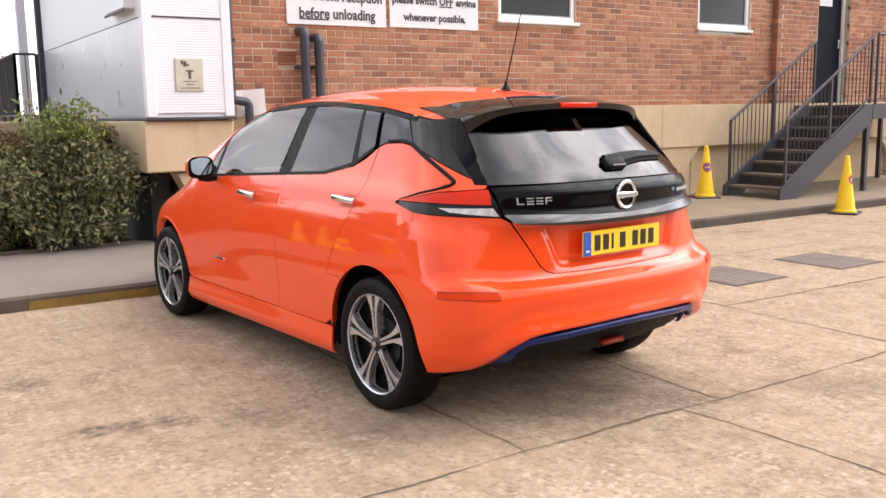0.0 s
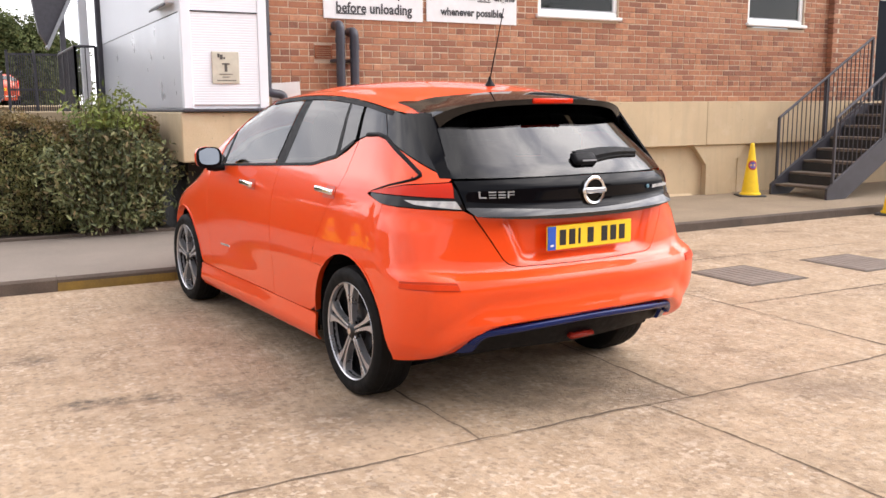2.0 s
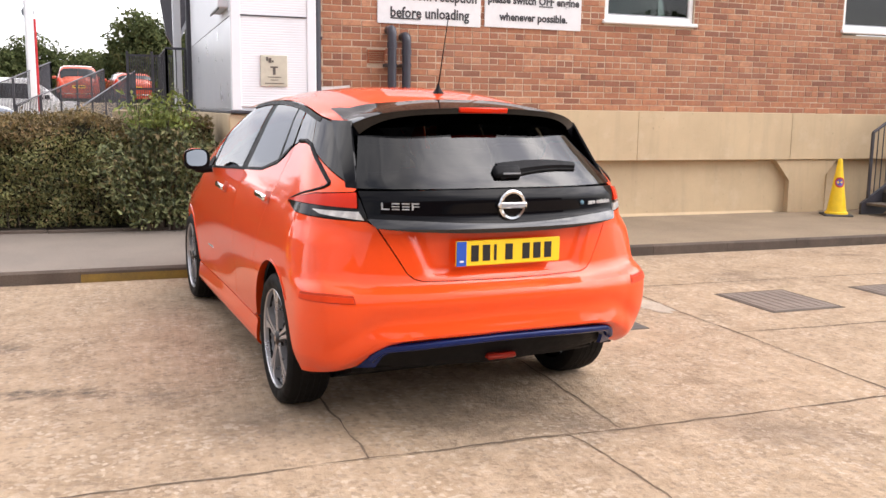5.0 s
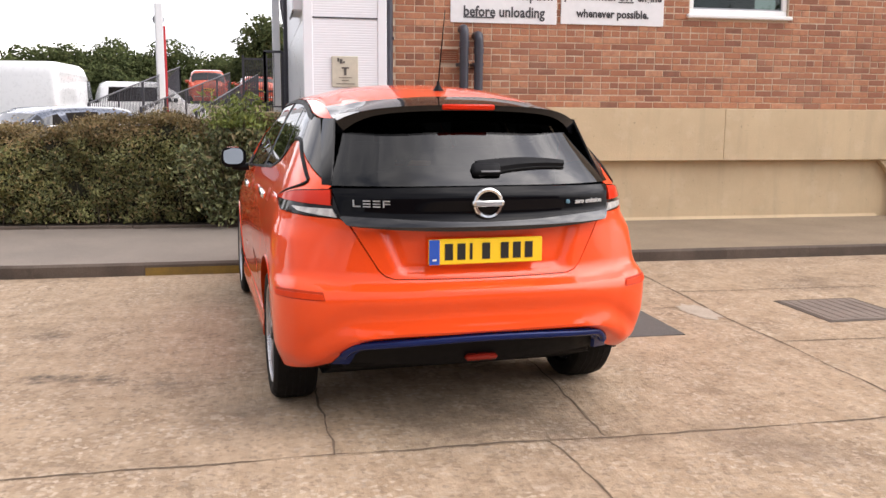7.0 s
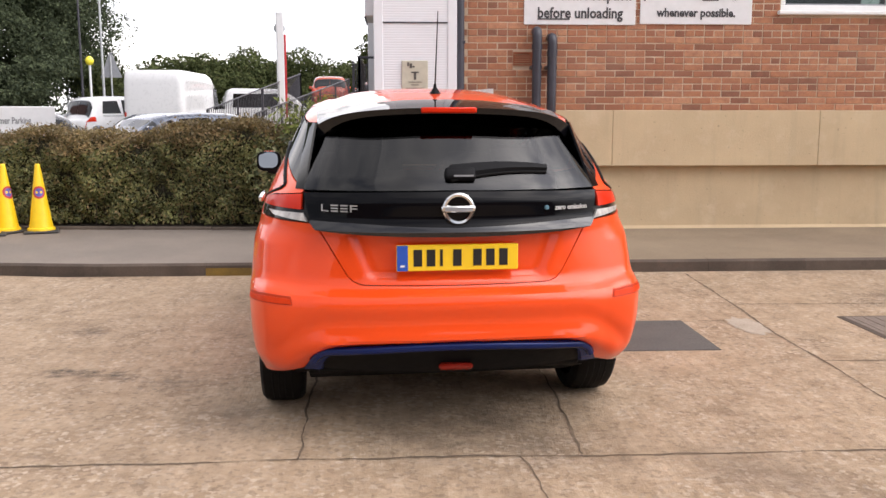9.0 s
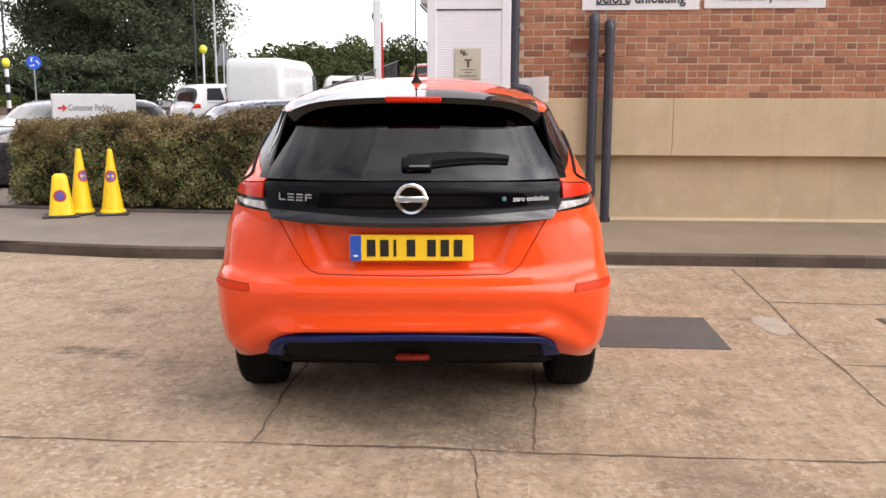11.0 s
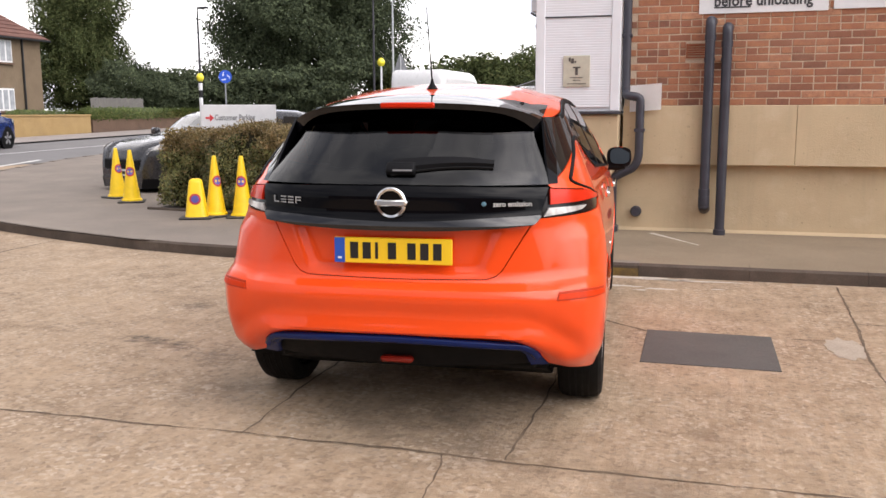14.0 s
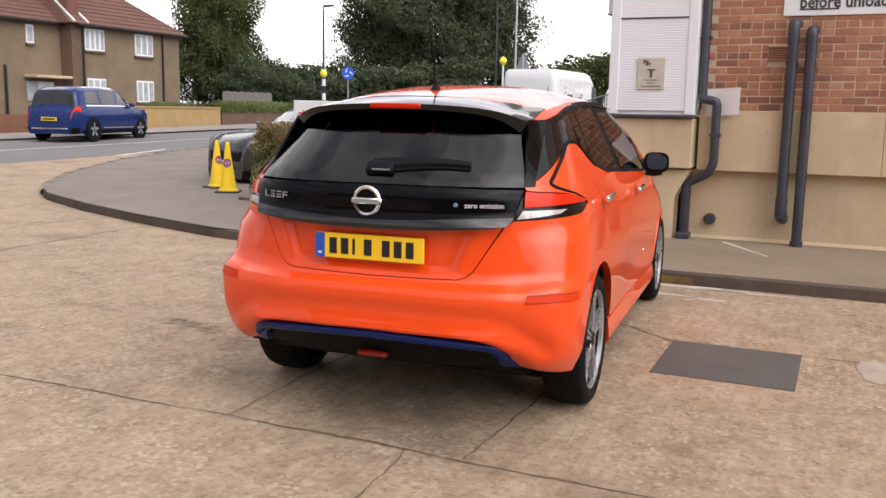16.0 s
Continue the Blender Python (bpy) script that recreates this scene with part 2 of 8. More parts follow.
def brick_material(name, per_object):
    m, n, l, b = material(name, 0.88, spec=0.3)
    v = place_vec(n)
    if per_object:
        rnd = n.new("ShaderNodeObjectInfo").outputs["Random"]
    else:
        rnd = n.new("ShaderNodeNewGeometry").outputs["Random Per Island"]
    ramp = n.new("ShaderNodeValToRGB")
    e = ramp.color_ramp.elements
    e[0].position, e[0].color = 0.0, (0.19, 0.092, 0.062, 1)
    e[1].position, e[1].color = 1.0, (0.56, 0.300, 0.175, 1)
    for pos, c in ((0.22, (0.29, 0.130, 0.078, 1)), (0.45, (0.41, 0.180, 0.096, 1)), (0.8, (0.47, 0.220, 0.118, 1))):
        e.new(pos).color = c
    l.new(rnd, ramp.inputs["Fac"])
    col = mixed(n, l, noise_fac(n, l, v, 14, 5, 0.35, 0.75, 0.7), ramp.outputs[0], (0.30, 0.13, 0.085))
    col = mixed(n, l, noise_fac(n, l, v, 90, 3, 0.6, 0.85), col, (0.12, 0.06, 0.045))
    bloom = noise_fac(n, l, v, 0.9, 6, 0.5, 0.8, 0.7)
    k = n.new("ShaderNodeMath")
    k.operation = 'MULTIPLY'
    l.new(bloom, k.inputs[0])
    k.inputs[1].default_value = 0.35
    l.new(mixed(n, l, k.outputs[0], col, (0.47, 0.29, 0.20)), b.inputs["Base Color"])
    bumped(n, l, b, noise_fac(n, l, v, 120, 4, 0.2, 0.8, 0.7), 0.5, 0.004)
    return m


def weathered_concrete():
    """Cast concrete, sandy, with rain streaks and dark blotches."""
    m, n, l, b = material("cast_concrete", 0.85, spec=0.3)
    v = place_vec(n)
    base = mixed(n, l, noise_fac(n, l, v, 1.4, 6, 0.3, 0.7, 0.6), (0.60, 0.465, 0.295), (0.50, 0.385, 0.245))
    mp = n.new("ShaderNodeMapping")
    mp.inputs["Scale"].default_value = (7, 7, 0.7)
    l.new(v, mp.inputs["Vector"])
    streak = noise_fac(n, l, mp.outputs[0], 1.0, 5, 0.52, 0.75, 0.6)
    k = n.new("ShaderNodeMath")
    k.operation = 'MULTIPLY'
    l.new(streak, k.inputs[0])
    k.inputs[1].default_value = 0.28
    base = mixed(n, l, k.outputs[0], base, (0.33, 0.27, 0.19))
    base = mixed(n, l, noise_fac(n, l, v, 22, 4, 0.66, 0.8, 0.6), base, (0.20, 0.165, 0.12))
    base = mixed(n, l, noise_fac(n, l, v, 3.2, 5, 0.55, 0.8, 0.6), base, (0.62, 0.50, 0.345))
    l.new(base, b.inputs["Base Color"])
    bumped(n, l, b, noise_fac(n, l, v, 45, 5, 0.2, 0.8, 0.7), 0.35, 0.006)
    return m


def paint_orange():
    m, n, l, b = material("orange_paint", 0.40, 0.0, 0.9, 0.10)
    v = place_vec(n, False)
    l.new(mixed(n, l, noise_fac(n, l, v, 900, 2, 0.3, 0.7), (0.80, 0.066, 0.008), (0.86, 0.078, 0.010)), b.inputs["Base Color"])
    b.inputs["Coat IOR"].default_value = 1.5
    return m


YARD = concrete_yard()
CAST = weathered_concrete()
BRICK = brick_material("red_brick", True)
BRICK_REST = brick_material("red_brick_far", False)
MORTAR = rough_stuff("mortar", (0.60, 0.48, 0.36), (0.50, 0.39, 0.29), (0.38, 0.29, 0.21), 5, 90, 0.95)
TARMAC = rough_stuff("footway_tarmac", (0.235, 0.196, 0.163), (0.185, 0.155, 0.130), (0.285, 0.238, 0.196), 1.2, 110, 0.9, 0.5, 0.6)
ROAD = rough_stuff("road_asphalt", (0.185, 0.175, 0.172), (0.155, 0.147, 0.145), (0.23, 0.215, 0.205), 0.5, 60, 0.85, 0.3, 0.5)
CARPARK = rough_stuff("car_park_asphalt", (0.15, 0.15, 0.15), (0.11, 0.11, 0.11), (0.2, 0.19, 0.18), 0.4, 50, 0.9, 0.3, 0.5)
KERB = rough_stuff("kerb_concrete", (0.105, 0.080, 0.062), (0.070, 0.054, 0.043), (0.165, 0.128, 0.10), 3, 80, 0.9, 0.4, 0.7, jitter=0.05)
KERB_YELLOW = rough_stuff("worn_yellow_paint", (0.30, 0.19, 0.035), (0.16, 0.105, 0.035), (0.065, 0.05, 0.04), 4, 80, 0.85, 0.3, 1.0)
SOIL = rough_stuff("soil", (0.05, 0.038, 0.027), (0.035, 0.027, 0.02), (0.08, 0.06, 0.04), 6, 50, 0.95, 0.6)
WHITE_LINE = rough_stuff("road_paint", (0.75, 0.74, 0.70), (0.62, 0.61, 0.58), (0.4, 0.4, 0.4), 5, 60, 0.7, 0.2, 0.5)
PATCH_DARK = rough_stuff("tarmac_patch", (0.10, 0.092, 0.085), (0.08, 0.074, 0.068), (0.125, 0.11, 0.098), 3, 90, 0.8, 0.4, 0.5)
PATCH_LIGHT = rough_stuff("cement_patch", (0.40, 0.335, 0.265), (0.33, 0.275, 0.215), (0.46, 0.395, 0.32), 5, 90, 0.9, 0.3, 0.5)
COVER = rough_stuff("cast_iron_cover", (0.185, 0.145, 0.118), (0.145, 0.114, 0.093), (0.22, 0.175, 0.143), 6, 70, 0.7, 0.4, 0.6, spec=0.5)
CRACK = rough_stuff("crack_dirt", (0.145, 0.102, 0.068), (0.095, 0.067, 0.045), (0.22, 0.16, 0.11), 9, 90, 0.95, 0.2)
CLAD = plain("white_cladding", (0.76, 0.775, 0.81), 0.38, 0.0, 0.0, 0.03, 3.0)
CLAD_SIDE = plain("silver_cladding", (0.56, 0.57, 0.60), 0.33, 0.55, 0.0, 0.04, 3.0)
TRIM_GREY = plain("grey_trim", (0.30, 0.31, 0.33), 0.4, 0.3)
PIPE = plain("slate_grey_pipe", (0.040, 0.040, 0.053), 0.42, 0.0, 0.0, 0.2, 6.0)
STEEL = plain("dark_painted_steel", (0.046, 0.044, 0.053), 0.5, 0.0, 0.0, 0.25, 8.0, 0.1)
TREAD = rough_stuff("worn_tread", (0.15, 0.118, 0.092), (0.10, 0.08, 0.063), (0.22, 0.175, 0.135), 9, 70, 0.85, 0.3)
UPVC = plain("white_upvc", (0.80, 0.80, 0.79), 0.35, 0.0, 0.0, 0.03)
SIGN_WHITE = plain("sign_white", (0.74, 0.74, 0.75), 0.4, 0.0, 0.0, 0.04)
SIGN_EDGE = plain("sign_edge", (0.45, 0.45, 0.46), 0.4, 0.5)
INK = plain("sign_ink", (0.045, 0.045, 0.05), 0.5)
PLAQUE = plain("brass_plaque", (0.56, 0.53, 0.43), 0.45, 0.2, 0.0, 0.1)
PLAQUE_INK = plain("plaque_ink", (0.10, 0.09, 0.08), 0.5)
PAPER = plain("paper", (0.90, 0.90, 0.90), 0.7, 0.0, 0.0, 0.03)
TERRA = rough_stuff("terracotta", (0.36, 0.13, 0.065), (0.29, 0.10, 0.05), (0.22, 0.08, 0.04), 9, 90, 0.85, 0.3)
TERRA_WALL = rough_stuff("plain_brick_wall", (0.20, 0.12, 0.085), (0.15, 0.09, 0.065), (0.25, 0.17, 0.12), 1.2, 30, 0.9, 0.3)
DOOR_DARK = plain("dark_door_paint", (0.010, 0.012, 0.018), 0.55, spec=0.06)
# near-black for hollows; on the stair risers it paints in their shade
VOID = plain("shaded_hollow_dark", (0.03, 0.028, 0.026), 0.9)
CONE_YELLOW = plain("cone_yellow", (0.90, 0.60, 0.015), 0.42, 0.0, 0.0, 0.06)
CONE_BASE = plain("cone_rubber", (0.045, 0.042, 0.04), 0.7)
CONE_RED = plain("cone_red", (0.50, 0.055, 0.05), 0.5)
CONE_BLUE = plain("cone_blue", (0.11, 0.10, 0.36), 0.5)
ORANGE = paint_orange()
BLACK_GLOSS = plain("black_gloss", (0.0025, 0.0025, 0.0035), 0.04, 0.0, 0.0, 0.05, spec=0.14)
LIP_GLOSS = plain("lip_gloss", (0.004, 0.004, 0.006), 0.06, 0.0, 0.0, 0.05, spec=0.75)
PILLAR_GLOSS = plain("pillar_gloss", (0.004, 0.004, 0.005), 0.05, 0.0, 0.0, 0.05, spec=0.42)
BLACK_TRIM = plain("black_plastic", (0.006, 0.006, 0.007), 0.55, 0.0, 0.0, 0.1, 30, 0.2, spec=0.12)
RUBBER = plain("tyre_rubber", (0.0065, 0.0062, 0.0062), 0.7, 0.0, 0.0, 0.15, 20, spec=0.14)
RIM_CUT = plain("machined_alloy", (0.52, 0.515, 0.53), 0.30, 0.75, 0.0, 0.05)
RIM_DARK = plain("dark_alloy", (0.016, 0.016, 0.018), 0.4, 0.3, 0.0, 0.05)
SLOT_SHADE = plain("slot_shade", (0.42, 0.034, 0.006), 0.5, spec=0.2)
REFLECTOR = plain("orange_reflector", (0.60, 0.042, 0.005), 0.4, spec=0.12)
BADGE = plain("badge_silver", (0.62, 0.62, 0.62), 0.35, 0.35, 0.0, 0.03)
CHROME = plain("chrome", (0.78, 0.78, 0.78), 0.10, 1.0, 0.0, 0.02)
BLUE_TRIM = plain("blue_trim", (0.0015, 0.013, 0.10), 0.2, 0.2, 0.15, 0.05, spec=0.3)
FOG_LENS = plain("fog_lens", (0.22, 0.015, 0.008), 0.2, spec=0.3)
RED_LENS = plain("red_lens", (0.58, 0.025, 0.006), 0.15, 0.0, 0.0, 0.05, spec=0.25)
CLEAR_LENS = plain("clear_lens", (0.56, 0.54, 0.52), 0.14, 0.3, 0.3, 0.35, 28)
SMOKE_LENS = plain("smoked_lens", (0.008, 0.006, 0.006), 0.12, 0.0, 0.0, 0.1, spec=0.3)
PLATE_YELLOW = plain("plate_yellow", (0.90, 0.58, 0.015), 0.35, 0.0, 0.3, 0.03)
PLATE_BLUE = plain("plate_blue", (0.012, 0.08, 0.45), 0.35, 0.0, 0.3, 0.03)
PLATE_BLACK = plain("plate_black", (0.012, 0.012, 0.013), 0.4)
CABIN = plain("cabin_dark", (0.022, 0.021, 0.021), 0.7)
PRIVACY = glass("privacy_glass", (0.055, 0.057, 0.060), 0.0, 1.6)
CLEAR = glass("side_glass", (0.34, 0.39, 0.37), 0.0, 1.75)
PANE = glass("window_glass", (0.36, 0.42, 0.40), 0.0, 1.8)
# the right mirror's dim reflection is set by a darker glass colour
MIRROR_DIM = plain("dim_reflection_mirror", (0.05, 0.055, 0.06), 0.02, 1.0, 0.0, 0.01)
MIRROR = plain("mirror_glass", (0.32, 0.34, 0.36), 0.02, 1.0, 0.0, 0.01)
ROOM = plain("dim_room", (0.16, 0.17, 0.16), 0.9)
BARK = rough_stuff("bark", (0.09, 0.07, 0.05), (0.06, 0.045, 0.033), (0.12, 0.10, 0.08), 9, 60, 0.95, 0.6)
HEDGE_LEAF = leaf_material("hedge_leaf", (0.056, 0.067, 0.026), (0.245, 0.242, 0.086), (0.30, 0.205, 0.095), 0.22)
HEDGE_TOP = leaf_material("hedge_top_leaf", (0.095, 0.073, 0.029), (0.245, 0.185, 0.075), (0.32, 0.21, 0.10), 0.35)
SHRUB_LEAF = leaf_material("shrub_leaf", (0.056, 0.072, 0.033), (0.245, 0.262, 0.110), (0.30, 0.23, 0.12), 0.25, 0.5)
GARDEN_LEAF = leaf_material("garden_hedge_leaf", (0.06, 0.085, 0.024), (0.15, 0.19, 0.05), (0.16, 0.16, 0.06), 0.12)
TREE_LEAF = leaf_material("tree_leaf", (0.050, 0.064, 0.040), (0.115, 0.14, 0.075), (0.10, 0.115, 0.065), 0.15, 0.85)
TREE_LEAF_WARM = leaf_material("light_tree_leaf", (0.045, 0.060, 0.024), (0.125, 0.145, 0.055), (0.12, 0.12, 0.05), 0.12, 0.85)


# ---- building blocks ----
def mesh_of(bm, name, mat, smooth=None):
    bmesh.ops.recalc_face_normals(bm, faces=bm.faces)
    me = bpy.data.meshes.new(name)
    bm.to_mesh(me)
    bm.free()
    for m in (mat if isinstance(mat, (list, tuple)) else [mat]):
        me.materials.append(m)
    if smooth is not None:
        me.set_sharp_from_angle(angle=radians(smooth))
        for p in me.polygons:
            p.use_smooth = True
    return me


def part(name, bm, mat, parent, label="", smooth=None):
    ob = new(name, mesh_of(bm, name, mat, smooth))
    ob.parent = parent
    if label:
        ob["label"] = label
    return ob


def thing(name, label, category, m=None, group="", kind=""):
    """An empty at the base of a thing, that carries its parts."""
    ob = new(name)
    ob.empty_display_size = 0.1
    ob.matrix_world = m or Matrix.Identity(4)
    return tagged(ob, label, category, group, kind)


def single(name, bm, mat, label, category, m=None, group="", kind="", smooth=None):
    ob = new(name, mesh_of(bm, name, mat, smooth))
    ob.matrix_world = m or Matrix.Identity(4)
    return tagged(ob, label, category, group, kind)


def box(x0, x1, y0, y1, z0, z1, bevel=0.0, bm=None, seg=1):
    bm = bm or bmesh.new()
    r = bmesh.ops.create_cube(bm, size=1)
    vs = r["verts"]
    bmesh.ops.transform(bm, verts=vs, matrix=Matrix.Translation(((x0+x1)/2, (y0+y1)/2, (z0+z1)/2)) @ Matrix.Diagonal((x1-x0, y1-y0, z1-z0, 1)))
    if bevel:
        es = list({e for v in vs for e in v.link_edges})
        bmesh.ops.bevel(bm, geom=es, offset=bevel, segments=seg, affect='EDGES', profile=0.5)
    return bm


def rod(p0, p1, r0, r1=None, seg=12, bm=None, caps=True):
    bm = bm or bmesh.new()
    p0, p1 = Vector(p0), Vector(p1)
    d = p1 - p0
    m = Matrix.Translation((p0 + p1) / 2) @ d.to_track_quat('Z', 'Y').to_matrix().to_4x4()
    bmesh.ops.create_cone(bm, cap_ends=caps, segments=seg, radius1=r0, radius2=r0 if r1 is None else r1, depth=d.length, matrix=m)
    return bm


def tube(path, r, seg=10, bm=None, r_end=None):
    """A round bar along a path of points, its bends mitred."""
    bm = bm or bmesh.new()
    pts = [Vector(p) for p in path]
    rings, ref = [], None
    for i, p in enumerate(pts):
        d = (pts[min(i+1, len(pts)-1)] - pts[max(i-1, 0)]).normalized()
        if ref is None:
            ref = d.orthogonal().normalized()
        ref = (ref - d * ref.dot(d)).normalized()
        o = d.cross(ref)
        k = r if r_end is None else r + (r_end - r) * i / (len(pts) - 1)
        rings.append([bm.verts.new(p + k * (math.cos(a) * ref + math.sin(a) * o)) for a in [2*math.pi*j/seg for j in range(seg)]])
    for a, b in zip(rings, rings[1:]):
        for j in range(seg):
            bm.faces.new((a[j], a[(j+1) % seg], b[(j+1) % seg], b[j]))
    bm.faces.new(rings[0][::-1])
    bm.faces.new(rings[-1])
    return bm


def bend(path, r=0.06, n=5):
    """A path with its corners rounded."""
    pts = [Vector(p) for p in path]
    out = [pts[0]]
    for a, b, c in zip(pts, pts[1:], pts[2:]):
        k = min(r, (a-b).length*0.45, (c-b).length*0.45)
        s, e = b + (a-b).normalized()*k, b + (c-b).normalized()*k
        for i in range(n+1):
            t = i/n
            out.append(s*(1-t)**2 + b*2*t*(1-t) + e*t*t)
    return out + [pts[-1]]


def prism(outline, axis, a, b, bevel=0.0, bm=None):
    """An outline of two coordinates, drawn out along the third axis from a to b."""
    bm = bm or bmesh.new()

    def at(u, v, w):
        return {"x": (w, u, v), "y": (u, w, v), "z": (u, v, w)}[axis]
    lo = [bm.verts.new(at(u, v, a)) for u, v in outline]
    hi = [bm.verts.new(at(u, v, b)) for u, v in outline]
    fs = [bm.faces.new(lo), bm.faces.new(hi[::-1])]
    k = len(outline)
    for i in range(k):
        fs.append(bm.faces.new((lo[i], hi[i], hi[(i+1) % k], lo[(i+1) % k])))
    if bevel:
        es = list({e for f in fs for e in f.edges})
        bmesh.ops.bevel(bm, geom=es, offset=bevel, segments=2, affect='EDGES', profile=0.5)
    return bm


def lathe(profile, seg=24, bm=None, axis="z", center=(0, 0, 0)):
    """Radii and heights turned about an axis."""
    bm = bm or bmesh.new()
    c = Vector(center)
    rings = []
    for r, h in profile:
        ring = []
        for j in range(seg):
            a = 2*math.pi*j/seg
            u, v = max(r, 1e-4)*math.cos(a), max(r, 1e-4)*math.sin(a)
            ring.append(bm.verts.new(c + Vector({"z": (u, v, h), "x": (h, u, v), "y": (u, h, v)}[axis])))
        rings.append(ring)
    for a, b in zip(rings, rings[1:]):
        for j in range(seg):
            bm.faces.new((a[j], a[(j+1) % seg], b[(j+1) % seg], b[j]))
    return bm


def lettering(text, size, mat, m, parent, name="lettering", bold=0.0, align='CENTER', label="", depth=0.0015, width=0.0):
    cu = bpy.data.curves.new(name, 'FONT')
    cu.body, cu.size, cu.align_x, cu.align_y, cu.extrude, cu.offset = text, size, align, 'CENTER', depth, bold
    cu.resolution_u = 2
    tmp = new(name, cu)
    me = bpy.data.meshes.new_from_object(tmp.evaluated_get(bpy.context.evaluated_depsgraph_get()))
    bpy.data.objects.remove(tmp)
    bpy.data.curves.remove(cu)
    me.materials.clear()
    me.materials.append(mat)
    if width:
        xs = [v.co.x for v in me.vertices]
        me.transform(Matrix.Diagonal((width / (max(xs) - min(xs)), 1, 1, 1)))
    # one mesh for each word: the letters are gathered where the gap is wider than between letters
    bm = bmesh.new()
    bm.from_mesh(me)
    bpy.data.meshes.remove(me)
    faces = sorted(bm.faces, key=lambda f: min(v.co.x for v in f.verts))
    words, reach = [], None
    for f in faces:
        x0, x1 = min(v.co.x for v in f.verts), max(v.co.x for v in f.verts)
        if reach is None or x0 > reach + size * .17:
            words.append([])
            reach = x1
        words[-1].append(f)
        reach = max(reach, x1)
    first = None
    for w in words:
        one, made = bmesh.new(), {}
        for f in w:
            vs = []
            for v in f.verts:
                if v.index not in made:
                    made[v.index] = one.verts.new(m @ v.co)
                vs.append(made[v.index])
            one.faces.new(vs)
        ob = part(name, one, mat, parent, label)
        first = first or ob
    bm.free()
    return first


def rise(x, y):
    """The ground climbs gently away from the yard."""
    d = math.hypot(x - 3, y - 1)
    k = max(0.0, d - 13)
    return 0.021 * k * k / (k + 3) if d < 90 else 0.021 * 77 * 77 / 80


def sheet(outline, z, step=1.2, cut=True):
    """A flat outline cut into cells, that follows the ground at a height above it."""
    bm = bmesh.new()
    f = bm.faces.new([bm.verts.new((x, y, 0)) for x, y in outline])
    if cut:
        xs, ys = [p[0] for p in outline], [p[1] for p in outline]
        for axis, lo, hi in ((0, min(xs), max(xs)), (1, min(ys), max(ys))):
            k = lo + step
            while k < hi:
                co, no = (Vector((k, 0, 0)), Vector((1, 0, 0))) if axis == 0 else (Vector((0, k, 0)), Vector((0, 1, 0)))
                bmesh.ops.bisect_plane(bm, geom=bm.verts[:] + bm.edges[:] + bm.faces[:], plane_co=co, plane_no=no)
                k += step
    bmesh.ops.triangulate(bm, faces=[f for f in bm.faces if len(f.verts) > 4])
    for v in bm.verts:
        v.co.z = rise(v.co.x, v.co.y) + z
    if bm.faces and sum(f.normal.z for f in bm.faces) < 0:
        bmesh.ops.reverse_faces(bm, faces=bm.faces)
    return bm


def leaf_mesh(name, points, normals, size, aspect, mat, spread=1.0, rng=None, droop=0.0):
    """Many small bent leaves, one at each point, turned loosely outwards."""
    rng = rng or np.random.default_rng(3)
    n = len(points)
    out = normals + spread * rng.normal(size=(n, 3))
    out /= np.linalg.norm(out, axis=1)[:, None] + 1e-9
    along = rng.normal(size=(n, 3))
    along[:, 2] -= droop
    along -= out * (along * out).sum(1)[:, None]
    along /= np.linalg.norm(along, axis=1)[:, None] + 1e-9
    side = np.cross(out, along)
    s = size * rng.uniform(0.6, 1.35, n)[:, None]
    fold = out * s * 0.16
    tip, base = points + along * s, points - along * s
    l, r = points + side * s * aspect + fold, points - side * s * aspect + fold
    v = np.stack([base, r, tip, l], 1).reshape(-1, 3)
    f = np.arange(4 * n).reshape(-1, 4)
    me = bpy.data.meshes.new(name)
    me.from_pydata(v.tolist(), [], f.tolist())
    me.materials.append(mat)
    return me


# ---- ground ----
WALL_Y, BAND_Y, PAVE = 9.45, 9.33, 0.11
KERB_PATH = [(22, 7.2), (-0.3, 7.2), (-1.5, 7.42), (-3.0, 7.9), (-4.5, 8.5), (-6.0, 9.25), (-7.2, 10.2), (-8.6, 12.0), (-10.2, 15.0), (-11.3, 18.5), (-12.2, 24.0), (-12.6, 34.0)]


def ground():
    bm = bmesh.new()
    rad = [0, 4, 8, 11, 14, 17, 20, 24, 28, 33, 38, 45, 55, 70, 90, 140, 300, 900, 2500]
    rings = []
    for r in rad[1:]:
        rings.append([bm.verts.new((3 + r*math.cos(a), 1 + r*math.sin(a), rise(3 + r*math.cos(a), 1 + r*math.sin(a)) - 0.06)) for a in [2*math.pi*j/64 for j in range(64)]])
    mid = bm.verts.new((3, 1, -0.06))
    for j in range(64):
        bm.faces.new((mid, rings[0][j], rings[0][(j+1) % 64]))
    for a, b in zip(rings, rings[1:]):
        for j in range(64):
            bm.faces.new((a[j], b[j], b[(j+1) % 64], a[(j+1) % 64]))
    return single("ground", bm, CARPARK, "dark worn asphalt ground of the car park and beyond", "ground", kind="structure", smooth=60)


ground()
single("road", sheet([(-12.3, -60), (-12.3, 90), (-18.9, 90), (-18.9, -60)], -0.035, 4.0), ROAD, "grey asphalt main road beyond the yard", "road", kind="structure", smooth=60)
